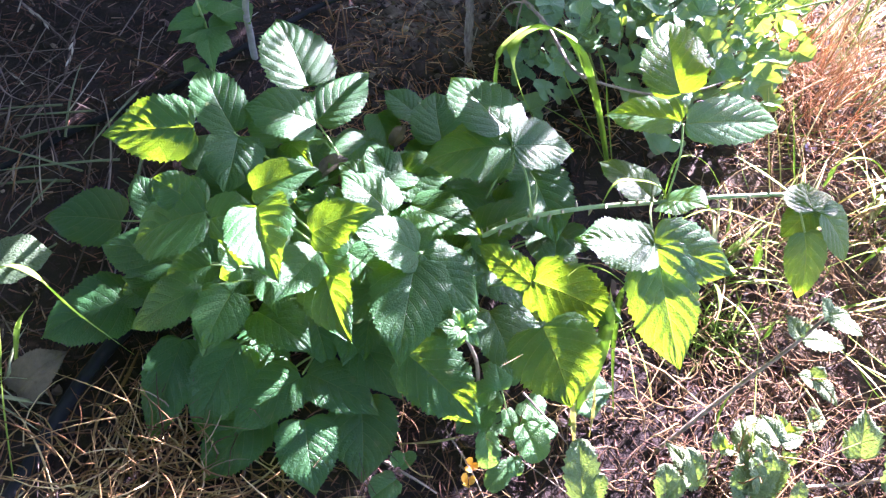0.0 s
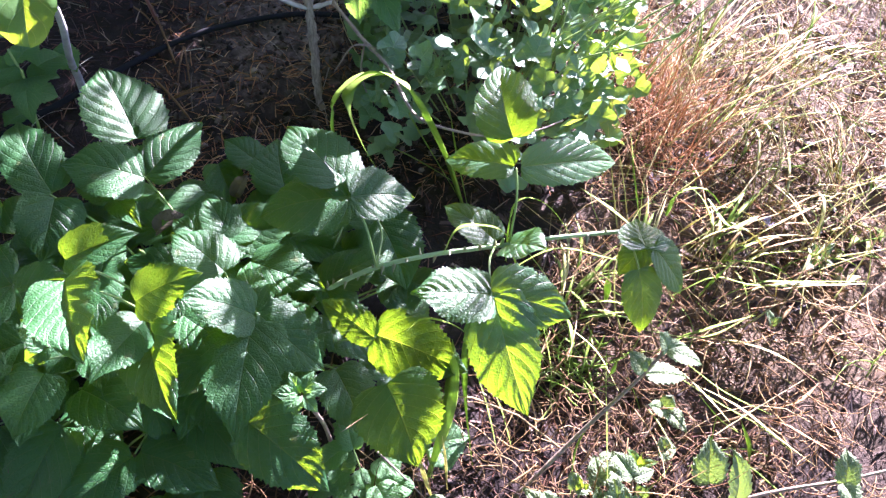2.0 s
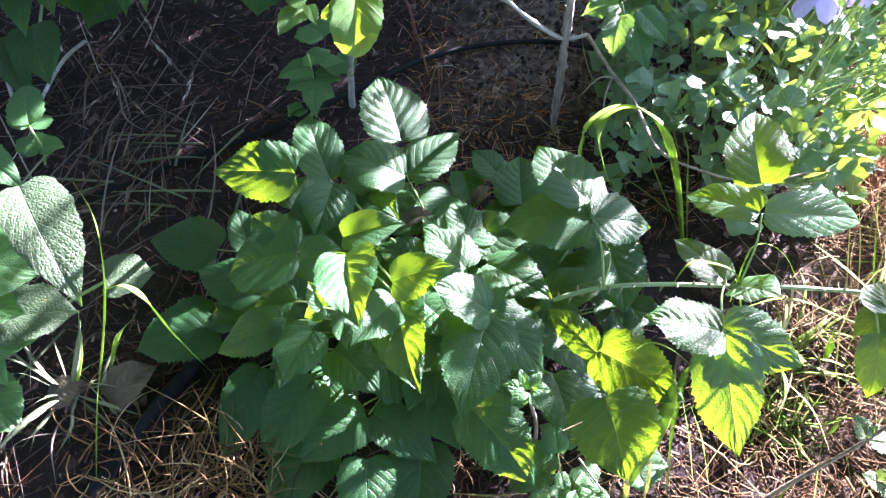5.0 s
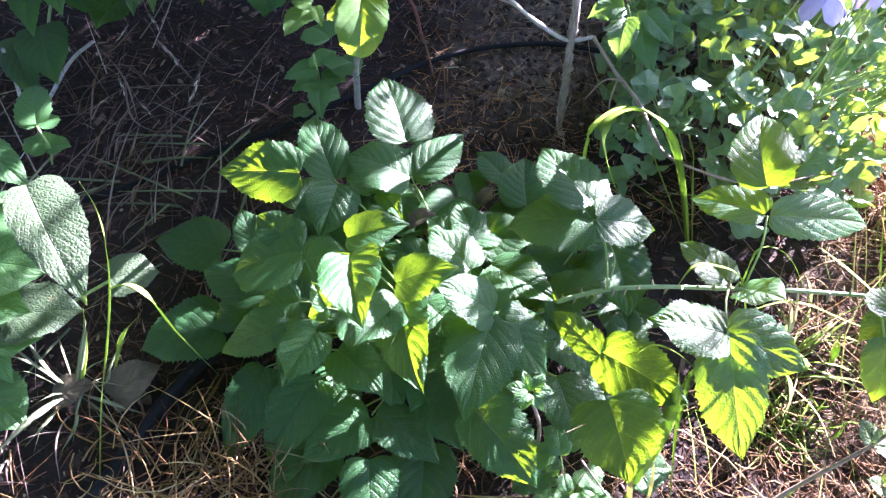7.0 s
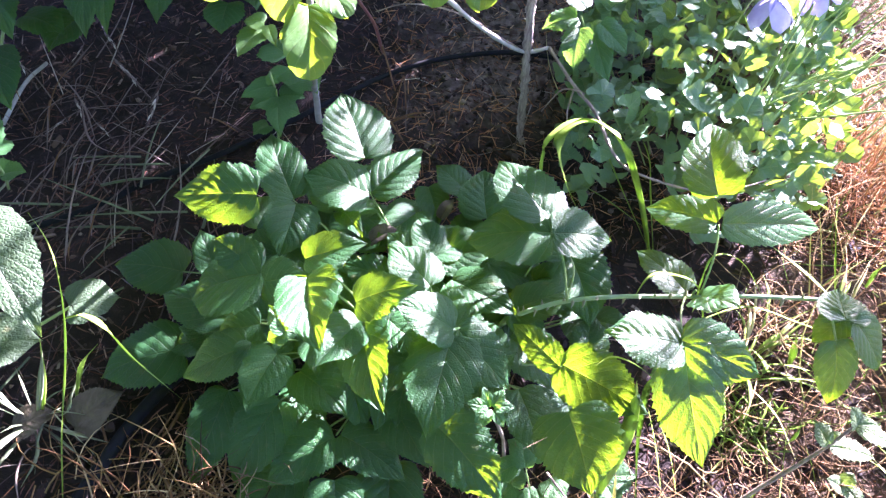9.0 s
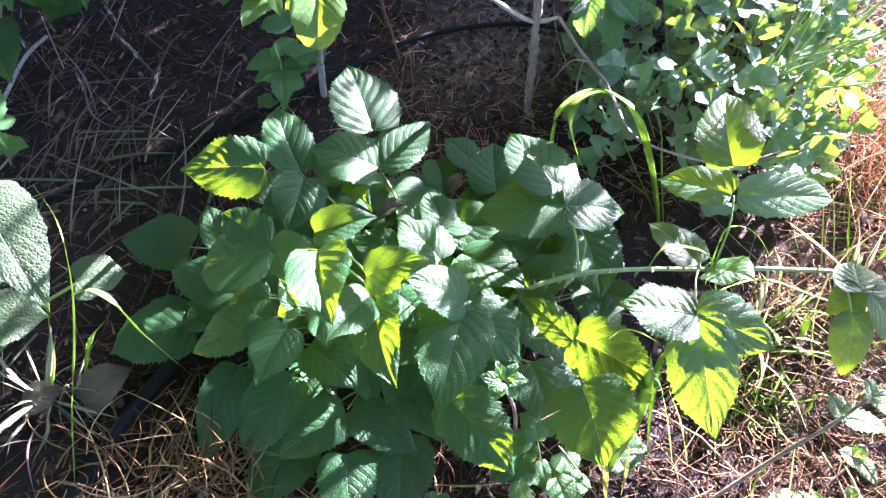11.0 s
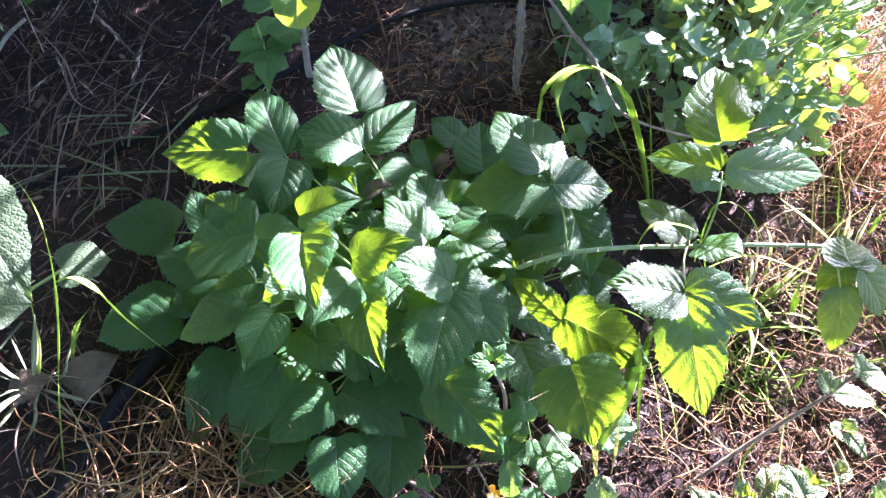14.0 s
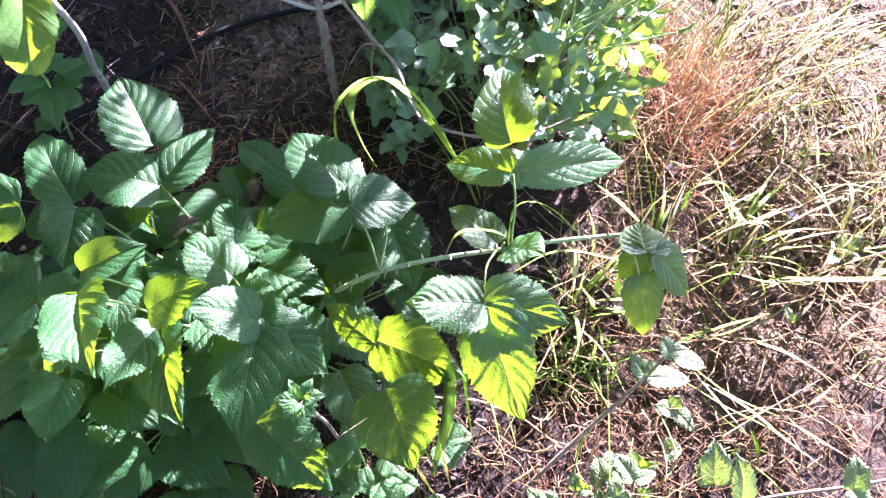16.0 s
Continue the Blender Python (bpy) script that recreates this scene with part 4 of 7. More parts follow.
# ---- the tall shrub with hanging round leaves ----
shrub = thing("young_shrub", (-0.297, 0.902, 0), "tall pale-stemmed shrub with round yellow-green leaves", "shrub")
tube("stem", [(-0.297, 0.902, -0.02), (-0.288, 0.892, 0.060), (-0.277, 0.868, 0.120), (-0.247, 0.824, 0.220), (-0.208, 0.726, 0.370), (-0.170, 0.637, 0.500)], 0.0058, 0.0035, M_PALE, shrub, rough=0.15)
leaflet(shrub, (-0.192, 0.677, 0.400), (-0.175, 0.598, 0.370), 0.055, material=M_HANG, name="leaf", kind="round", bite=0.03, quilt=0.5)
leaflet(shrub, (-0.203, 0.716, 0.420), (-0.240, 0.681, 0.380), 0.081, material=M_HANG, name="leaf", kind="round", bite=0.03, quilt=0.5)
leaflet(shrub, (-0.185, 0.712, 0.420), (-0.142, 0.652, 0.410), 0.045, material=M_HANG, name="leaf", kind="round", bite=0.03, quilt=0.5)
leaflet(shrub, (-0.314, 0.772, 0.410), (-0.306, 0.686, 0.390), 0.056, material=M_HANG, name="leaf", kind="round", bite=0.03, quilt=0.5)
leaflet(shrub, (-0.059, 0.782, 0.430), (-0.060, 0.680, 0.410), 0.052, material=M_HANG, name="leaf", kind="round", bite=0.03, quilt=0.5)
leaflet(shrub, (-0.008, 0.776, 0.430), (-0.010, 0.668, 0.420), 0.057, material=M_HANG, name="leaf", kind="round", bite=0.03, quilt=0.5)
leaflet(shrub, (-0.300, 0.795, 0.270), (-0.321, 0.737, 0.270), 0.042, material=M_HANG, name="leaf", teeth=9)
leaflet(shrub, (-0.301, 0.797, 0.280), (-0.328, 0.794, 0.280), 0.034, material=M_HANG, name="leaf", teeth=9)
leaflet(shrub, (-0.294, 0.790, 0.280), (-0.278, 0.763, 0.270), 0.019, material=M_HANG, name="leaf", teeth=9)
leaflet(shrub, (-0.248, 0.762, 0.300), (-0.266, 0.751, 0.290), 0.026, material=M_HANG, name="leaf", teeth=9)
leaflet(shrub, (-0.200, 0.683, 0.430), (-0.181, 0.672, 0.420), 0.023, material=M_HANG, name="leaf", teeth=9)


# ---- plants of the left side, sprigs and seedlings ----
red = thing("red_bramble_cane", (-0.227, 0.979, 0.200), "thin reddish thorny bramble cane arching over the soil", "bramble")
tube("stem", [(-0.221, 1.094, 0.000), (-0.227, 1.073, 0.080), (-0.227, 0.983, 0.200), (-0.183, 0.904, 0.280), (-0.125, 0.852, 0.330), (-0.092, 0.810, 0.360), (-0.047, 0.798, 0.400)], 0.003, 0.002, M_RED, red)
mint = thing("mint_sprig", (-0.353, 0.845, 0.000), "small fresh green mint sprig growing through the mulch", "herb")
tube("stem", [(-0.349, 0.839, 0.000), (-0.340, 0.840, 0.060), (-0.325, 0.828, 0.120), (-0.325, 0.825, 0.170)], 0.0022, 0.0014, M_STALK, mint)
leaflet(mint, (-0.323, 0.828, 0.120), (-0.361, 0.803, 0.115), 0.053, material=M_MINT, name="leaf", teeth=8, bite=0.16)
leaflet(mint, (-0.321, 0.826, 0.120), (-0.301, 0.756, 0.110), 0.039, material=M_MINT, name="leaf", teeth=8, bite=0.16)
leaflet(mint, (-0.321, 0.828, 0.120), (-0.283, 0.833, 0.120), 0.048, material=M_MINT, name="leaf", teeth=8, bite=0.16)
leaflet(mint, (-0.324, 0.828, 0.140), (-0.373, 0.809, 0.130), 0.046, material=M_MINT, name="leaf", teeth=8, bite=0.16)
leaflet(mint, (-0.325, 0.828, 0.145), (-0.330, 0.838, 0.160), 0.023, material=M_MINT, name="leaf", teeth=8, bite=0.16)
leaflet(mint, (-0.354, 0.833, 0.050), (-0.373, 0.810, 0.050), 0.037, material=M_MINT, name="leaf", teeth=8, bite=0.16)
leaflet(mint, (-0.308, 0.840, 0.130), (-0.282, 0.874, 0.120), 0.055, material=M_MINT, name="leaf", teeth=8, bite=0.16)
leaflet(mint, (-0.333, 0.836, 0.090), (-0.298, 0.837, 0.080), 0.046, material=M_MINT, name="leaf", teeth=8, bite=0.16)
leaflet(mint, (-0.323, 0.835, 0.150), (-0.303, 0.861, 0.150), 0.038, material=M_MINT, name="leaf", teeth=8, bite=0.16)
leaflet(mint, (-0.316, 0.876, 0.160), (-0.359, 0.910, 0.150), 0.070, material=M_MINT, name="leaf", teeth=8, bite=0.16)
leaflet(mint, (-0.312, 0.906, 0.100), (-0.278, 0.874, 0.090), 0.046, material=M_MINT, name="leaf", teeth=8, bite=0.16)
dark = thing("currant_bush", (-1.007, 1.206, 0.000), "dark green leafy bush standing in deep shade", "bush")
leaflet(dark, (-0.652, 0.980, 0.220), (-0.597, 0.828, 0.200), 0.070, name="leaf", teeth=13)
leaflet(dark, (-0.543, 1.038, 0.200), (-0.524, 0.899, 0.180), 0.072, name="leaf", teeth=13)
leaflet(dark, (-0.676, 0.933, 0.150), (-0.699, 0.858, 0.140), 0.086, name="leaf", teeth=13)
leaflet(dark, (-0.775, 0.838, 0.150), (-0.703, 0.738, 0.130), 0.077, name="leaf", teeth=13)
leaflet(dark, (-0.643, 1.019, 0.200), (-0.598, 0.876, 0.170), 0.056, name="leaf", teeth=13)
leaflet(dark, (-0.715, 0.906, 0.250), (-0.647, 0.885, 0.220), 0.074, name="leaf", teeth=13)
leaflet(dark, (-0.708, 0.966, 0.250), (-0.690, 0.881, 0.220), 0.073, name="leaf", teeth=13)
leaflet(dark, (-0.781, 0.914, 0.220), (-0.702, 0.811, 0.200), 0.067, name="leaf", teeth=13)
leaflet(dark, (-0.836, 0.839, 0.120), (-0.715, 0.702, 0.120), 0.059, name="leaf", teeth=13)
leaflet(dark, (-0.472, 1.041, 0.120), (-0.473, 0.986, 0.100), 0.073, name="leaf", teeth=13)
leaflet(dark, (-0.447, 1.116, 0.150), (-0.413, 1.018, 0.130), 0.082, name="leaf", teeth=13)
leaflet(dark, (-0.743, 0.900, 0.170), (-0.671, 0.878, 0.160), 0.065, name="leaf", teeth=13)
leaflet(dark, (-0.811, 0.895, 0.200), (-0.741, 0.780, 0.180), 0.059, name="leaf", teeth=13)
leaflet(dark, (-0.495, 1.084, 0.200), (-0.478, 0.975, 0.200), 0.062, name="leaf", teeth=13)
leaflet(dark, (-0.613, 1.055, 0.200), (-0.579, 0.949, 0.200), 0.059, name="leaf", teeth=13)
tube("stem", [(-0.937, 1.229, 0.000), (-0.796, 1.084, 0.132), (-0.652, 0.980, 0.220)], 0.003, 0.002, M_STALK, dark)
tube("stem", [(-0.853, 1.246, 0.000), (-0.725, 1.127, 0.120), (-0.543, 1.038, 0.200)], 0.003, 0.002, M_STALK, dark)
tube("stem", [(-0.978, 1.108, 0.000), (-0.826, 0.892, 0.090), (-0.775, 0.838, 0.150)], 0.003, 0.002, M_STALK, dark)
tube("stem", [(-0.994, 1.243, 0.000), (-0.845, 1.096, 0.150), (-0.708, 0.966, 0.250)], 0.003, 0.002, M_STALK, dark)
dead = thing("dry_reed", (-0.870, 0.805, 0.000), "bleached hollow dry stem leaning in the grass", "stem")
tube("stem", [(-0.864, 0.799, 0.000), (-0.839, 0.798, 0.080), (-0.817, 0.787, 0.140)], 0.0035, 0.003, M_PALE, dead)
tube("stem", [(-0.759, 0.713, 0.000), (-0.731, 0.685, 0.060), (-0.723, 0.680, 0.100)], 0.003, 0.0025, M_PALE, dead)
tube("stem", [(-0.820, 0.811, 0.010), (-0.791, 0.872, 0.050), (-0.748, 0.895, 0.080)], 0.0035, 0.003, M_PALE, dead)
nettle = thing("nettle_sprig", (-0.778, 0.707, 0.000), "small green nettle sprig in the shade", "herb")
leaflet(nettle, (-0.690, 0.653, 0.130), (-0.737, 0.734, 0.130), 0.052, material=M_MINT, name="leaf", teeth=8, bite=0.16)
leaflet(nettle, (-0.697, 0.658, 0.120), (-0.689, 0.694, 0.110), 0.048, material=M_MINT, name="leaf", teeth=8, bite=0.16)
leaflet(nettle, (-0.678, 0.639, 0.100), (-0.724, 0.646, 0.100), 0.048, material=M_MINT, name="leaf", teeth=8, bite=0.16)
leaflet(nettle, (-0.677, 0.639, 0.100), (-0.649, 0.648, 0.100), 0.037, material=M_MINT, name="leaf", teeth=8, bite=0.16)
leaflet(nettle, (-0.680, 0.635, 0.100), (-0.679, 0.640, 0.110), 0.014, material=M_MINT, name="leaf", teeth=8, bite=0.16)
leaflet(nettle, (-0.700, 0.658, 0.120), (-0.748, 0.689, 0.110), 0.035, material=M_MINT, name="leaf", teeth=8, bite=0.16)
tube("stem", [(-0.749, 0.686, 0.000), (-0.678, 0.639, 0.100), (-0.690, 0.651, 0.130)], 0.002, 0.0016, M_STALK, nettle)
sage = thing("sage_plant", (-0.649, 0.426, 0.000), "plant with large pale wrinkled leaves, sunlit at the top", "herb")
leaflet(sage, (-0.535, 0.462, 0.250), (-0.434, 0.357, 0.195), 0.076, roll=4, material=M_SAGE, name="leaf", teeth=16, bite=0.05, quilt=0.8, veins=9.0, fold=9, arch=0.10, sides=(1.15, 0.80))
leaflet(sage, (-0.647, 0.402, 0.160), (-0.540, 0.419, 0.140), 0.124, material=M_MINT, name="leaf", teeth=14, bite=0.08, quilt=1.2)
leaflet(sage, (-0.585, 0.366, 0.100), (-0.505, 0.399, 0.090), 0.088, material=M_SAGE, name="leaf", teeth=16, bite=0.05, quilt=0.8, veins=9.0)
leaflet(sage, (-0.507, 0.458, 0.070), (-0.454, 0.487, 0.060), 0.072, material=M_SAGE, name="leaf", teeth=16, bite=0.05, quilt=0.8, veins=9.0)
leaflet(sage, (-0.596, 0.427, 0.200), (-0.589, 0.489, 0.200), 0.045, material=M_MINT, name="leaf", teeth=14, bite=0.08, quilt=1.2)
leaflet(sage, (-0.711, 0.576, 0.170), (-0.626, 0.534, 0.140), 0.050, material=M_MINT, name="leaf", teeth=14, bite=0.08, quilt=1.2)
leaflet(sage, (-0.571, 0.330, 0.100), (-0.531, 0.352, 0.100), 0.035, material=M_MINT, name="leaf", teeth=14, bite=0.08, quilt=1.2)
leaflet(sage, (-0.622, 0.359, 0.120), (-0.549, 0.373, 0.120), 0.074, material=M_MINT, name="leaf", teeth=14, bite=0.08, quilt=1.2)
leaflet(sage, (-0.605, 0.287, 0.060), (-0.525, 0.255, 0.050), 0.080, material=M_MINT, name="leaf", teeth=14, bite=0.08, quilt=1.2)
leaflet(sage, (-0.602, 0.343, 0.100), (-0.555, 0.299, 0.070), 0.037, material=M_MINT, name="leaf", teeth=14, bite=0.08, quilt=1.2)
tube("stem", [(-0.635, 0.357, 0.000), (-0.615, 0.410, 0.120), (-0.583, 0.427, 0.220), (-0.531, 0.423, 0.270)], 0.004, 0.002, M_STALK, sage)
tube("stem", [(-0.635, 0.357, 0.000), (-0.626, 0.370, 0.100), (-0.608, 0.381, 0.200)], 0.004, 0.002, M_STALK, sage)
tube("stem", [(-0.635, 0.357, 0.000), (-0.573, 0.416, 0.040), (-0.507, 0.458, 0.070)], 0.003, 0.002, M_STALK, sage)
brown = thing("dead_leaf", (-0.441, 0.348, 0.010), "curled brown dead leaf lying on the soil", "leaf")
leaflet(brown, (-0.460, 0.321, 0.018), (-0.413, 0.371, 0.030), 0.065, material=M_DEAD, name="blade", quilt=1.5, arch=0.12)
brown = thing("dead_leaf", (-0.498, 0.313, 0.010), "curled brown dead leaf lying on the soil", "leaf")
leaflet(brown, (-0.535, 0.308, 0.016), (-0.482, 0.333, 0.025), 0.044, material=M_DEAD, name="blade", quilt=1.5, arch=0.15)

sp = thing("balm_sprig", (0.271, 0.289, 0.000), "woody herb stem with fresh grey-green leaves at its tip", "herb", "herb sprigs")
tube("stem", [(0.270, 0.287, 0.005), (0.348, 0.344, 0.050), (0.386, 0.368, 0.090), (0.410, 0.384, 0.115), (0.433, 0.402, 0.140)], 0.00289, 0.0017, M_STEM, sp)
leaflet(sp, (0.412, 0.384, 0.115), (0.467, 0.384, 0.100), 0.026, material=M_HERB, name="leaf", teeth=9, bite=0.3, quilt=3.0)
leaflet(sp, (0.410, 0.386, 0.118), (0.394, 0.406, 0.130), 0.024, material=M_HERB, name="leaf", teeth=9, bite=0.3, quilt=3.0)
leaflet(sp, (0.416, 0.388, 0.120), (0.411, 0.397, 0.130), 0.018, material=M_HERB, name="leaf", teeth=9, bite=0.3, quilt=3.0)
leaflet(sp, (0.430, 0.400, 0.140), (0.457, 0.404, 0.140), 0.021, material=M_HERB, name="leaf", teeth=9, bite=0.3, quilt=3.0)
leaflet(sp, (0.433, 0.402, 0.140), (0.419, 0.412, 0.160), 0.025, material=M_HERB, name="leaf", teeth=9, bite=0.3, quilt=3.0)
leaflet(sp, (0.433, 0.401, 0.135), (0.484, 0.394, 0.110), 0.025, material=M_HERB, name="leaf", teeth=9, bite=0.3, quilt=3.0)
sp = thing("balm_sprig", (0.421, 0.255, 0.000), "trailing woody herb stem with small grey-green leaves", "herb", "herb sprigs")
tube("stem", [(0.417, 0.253, 0.010), (0.485, 0.260, 0.020), (0.555, 0.268, 0.045), (0.628, 0.270, 0.070), (0.676, 0.274, 0.090)], 0.00255, 0.0015, M_STEM, sp)
leaflet(sp, (0.624, 0.266, 0.075), (0.629, 0.299, 0.090), 0.031, material=M_HERB, name="leaf", teeth=9, bite=0.3, quilt=3.0)
leaflet(sp, (0.514, 0.261, 0.030), (0.544, 0.250, 0.030), 0.024, material=M_HERB, name="leaf", teeth=9, bite=0.3, quilt=3.0)
leaflet(sp, (0.516, 0.263, 0.030), (0.500, 0.306, 0.090), 0.037, material=M_HERB, name="leaf", teeth=9, bite=0.3, quilt=3.0)
leaflet(sp, (0.623, 0.267, 0.070), (0.638, 0.239, 0.060), 0.032, material=M_HERB, name="leaf", teeth=9, bite=0.3, quilt=3.0)
leaflet(sp, (0.511, 0.263, 0.030), (0.550, 0.234, 0.020), 0.031, material=M_HERB, name="leaf", teeth=9, bite=0.3, quilt=3.0)
sp = thing("balm_sprig", (0.503, 0.286, 0.000), "small grey-green herb seedling on the soil", "herb", "herb sprigs")
tube("stem", [(0.503, 0.286, 0.000), (0.500, 0.295, 0.015), (0.496, 0.300, 0.030)], 0.00187, 0.0011, M_STEM, sp)
leaflet(sp, (0.497, 0.288, 0.020), (0.497, 0.331, 0.055), 0.045, material=M_HERB, name="leaf", teeth=9, bite=0.3, quilt=3.0)
leaflet(sp, (0.495, 0.290, 0.020), (0.483, 0.317, 0.030), 0.029, material=M_HERB, name="leaf", teeth=9, bite=0.3, quilt=3.0)
sp = thing("balm_sprig", (0.400, 0.251, 0.000), "small grey-green herb seedling on the soil", "herb", "herb sprigs")
tube("stem", [(0.400, 0.251, 0.000), (0.397, 0.275, 0.030), (0.397, 0.291, 0.050)], 0.00187, 0.0011, M_STEM, sp)
leaflet(sp, (0.397, 0.291, 0.050), (0.377, 0.319, 0.060), 0.025, material=M_HERB, name="leaf", teeth=9, bite=0.3, quilt=3.0)
leaflet(sp, (0.397, 0.291, 0.050), (0.424, 0.299, 0.050), 0.016, material=M_HERB, name="leaf", teeth=9, bite=0.3, quilt=3.0)
leaflet(sp, (0.407, 0.276, 0.035), (0.414, 0.283, 0.045), 0.015, material=M_HERB, name="leaf", teeth=9, bite=0.3, quilt=3.0)
leaflet(sp, (0.395, 0.272, 0.020), (0.403, 0.269, 0.030), 0.015, material=M_HERB, name="leaf", teeth=9, bite=0.3, quilt=3.0)
leaflet(sp, (0.412, 0.238, 0.030), (0.410, 0.254, 0.050), 0.021, material=M_HERB, name="leaf", teeth=9, bite=0.3, quilt=3.0)
sp = thing("balm_sprig", (0.320, 0.261, 0.000), "small grey-green herb seedling on the soil", "herb", "herb sprigs")
tube("stem", [(0.320, 0.261, 0.000), (0.330, 0.278, 0.020), (0.336, 0.288, 0.035)], 0.00187, 0.0011, M_STEM, sp)
leaflet(sp, (0.336, 0.288, 0.035), (0.331, 0.304, 0.045), 0.019, material=M_HERB, name="leaf", teeth=9, bite=0.3, quilt=3.0)
leaflet(sp, (0.336, 0.288, 0.035), (0.355, 0.284, 0.035), 0.015, material=M_HERB, name="leaf", teeth=9, bite=0.3, quilt=3.0)
leaflet(sp, (0.311, 0.265, 0.010), (0.279, 0.293, 0.030), 0.029, material=M_HERB, name="leaf", teeth=9, bite=0.3, quilt=3.0)
leaflet(sp, (0.310, 0.259, 0.010), (0.287, 0.252, 0.020), 0.028, material=M_HERB, name="leaf", teeth=9, bite=0.3, quilt=3.0)
sp = thing("balm_sprig", (0.373, 0.234, 0.000), "pale felted herb leaves in the sun", "herb", "herb sprigs")
tube("stem", [(0.373, 0.234, 0.000), (0.367, 0.248, 0.020)], 0.00187, 0.0011, M_STEM, sp)
leaflet(sp, (0.366, 0.247, 0.020), (0.355, 0.285, 0.050), 0.047, material=M_HERB, name="leaf", teeth=9, bite=0.3, quilt=3.0)
leaflet(sp, (0.369, 0.245, 0.020), (0.390, 0.267, 0.040), 0.030, material=M_HERB, name="leaf", teeth=9, bite=0.3, quilt=3.0)
leaflet(sp, (0.371, 0.318, 0.020), (0.401, 0.297, 0.020), 0.038, material=M_HERB, name="leaf", teeth=9, bite=0.3, quilt=3.0)
leaflet(sp, (0.369, 0.292, 0.020), (0.366, 0.325, 0.030), 0.029, material=M_HERB, name="leaf", teeth=9, bite=0.3, quilt=3.0)
leaflet(sp, (0.362, 0.242, 0.020), (0.343, 0.259, 0.030), 0.033, material=M_HERB, name="leaf", teeth=9, bite=0.3, quilt=3.0)
sp = thing("balm_sprig", (0.434, 0.322, 0.000), "small grey-green herb seedling on the soil", "herb", "herb sprigs")
tube("stem", [(0.434, 0.322, 0.000), (0.450, 0.330, 0.010), (0.456, 0.332, 0.020)], 0.00187, 0.0011, M_STEM, sp)
leaflet(sp, (0.455, 0.330, 0.020), (0.450, 0.342, 0.030), 0.021, material=M_HERB, name="leaf", teeth=9, bite=0.3, quilt=3.0)
leaflet(sp, (0.456, 0.330, 0.020), (0.470, 0.328, 0.020), 0.018, material=M_HERB, name="leaf", teeth=9, bite=0.3, quilt=3.0)
leaflet(sp, (0.454, 0.327, 0.020), (0.451, 0.314, 0.020), 0.017, material=M_HERB, name="leaf", teeth=9, bite=0.3, quilt=3.0)
sp = thing("balm_sprig", (0.432, 0.343, 0.000), "small dark green herb seedling between dry stems", "herb", "herb sprigs")
tube("stem", [(0.432, 0.343, 0.000), (0.460, 0.367, 0.010), (0.470, 0.381, 0.020)], 0.00187, 0.0011, M_STEM, sp)
leaflet(sp, (0.469, 0.379, 0.020), (0.493, 0.351, 0.010), 0.024, material=M_HERB, name="leaf", teeth=9, bite=0.3, quilt=3.0)
leaflet(sp, (0.470, 0.381, 0.020), (0.479, 0.391, 0.030), 0.020, material=M_HERB, name="leaf", teeth=9, bite=0.3, quilt=3.0)
leaflet(sp, (0.465, 0.377, 0.020), (0.445, 0.381, 0.030), 0.021, material=M_HERB, name="leaf", teeth=9, bite=0.3, quilt=3.0)
sp = thing("balm_sprig", (0.760, 0.582, 0.000), "small light green weed seedling in dry grass", "herb", "herb sprigs")
tube("stem", [(0.760, 0.582, 0.000), (0.759, 0.590, 0.010)], 0.00187, 0.0011, M_STEM, sp)
leaflet(sp, (0.759, 0.590, 0.010), (0.788, 0.611, 0.030), 0.014, material=M_HERB, name="leaf", teeth=9, bite=0.3, quilt=3.0)
leaflet(sp, (0.759, 0.593, 0.010), (0.755, 0.616, 0.030), 0.018, material=M_HERB, name="leaf", teeth=9, bite=0.3, quilt=3.0)
leaflet(sp, (0.758, 0.588, 0.010), (0.718, 0.570, 0.020), 0.014, material=M_HERB, name="leaf", teeth=9, bite=0.3, quilt=3.0)
leaflet(sp, (0.761, 0.588, 0.010), (0.777, 0.579, 0.020), 0.018, material=M_HERB, name="leaf", teeth=9, bite=0.3, quilt=3.0)
sp = thing("balm_sprig", (0.658, 0.488, 0.000), "small light green weed seedling in dry grass", "herb", "herb sprigs")
tube("stem", [(0.658, 0.488, 0.000), (0.654, 0.492, 0.010)], 0.00187, 0.0011, M_STEM, sp)
leaflet(sp, (0.654, 0.492, 0.010), (0.640, 0.507, 0.030), 0.017, material=M_HERB, name="leaf", teeth=9, bite=0.3, quilt=3.0)
leaflet(sp, (0.654, 0.492, 0.010), (0.667, 0.499, 0.020), 0.009, material=M_HERB, name="leaf", teeth=9, bite=0.3, quilt=3.0)
sp = thing("raspberry_shoot", (0.072, 0.359, 0.000), "young raspberry shoot with small crinkled leaves", "shoot")
tube("stem", [(0.072, 0.356, 0.000), (0.064, 0.355, 0.090), (0.047, 0.355, 0.160)], 0.0026, 0.0018, M_TWIG, sp)
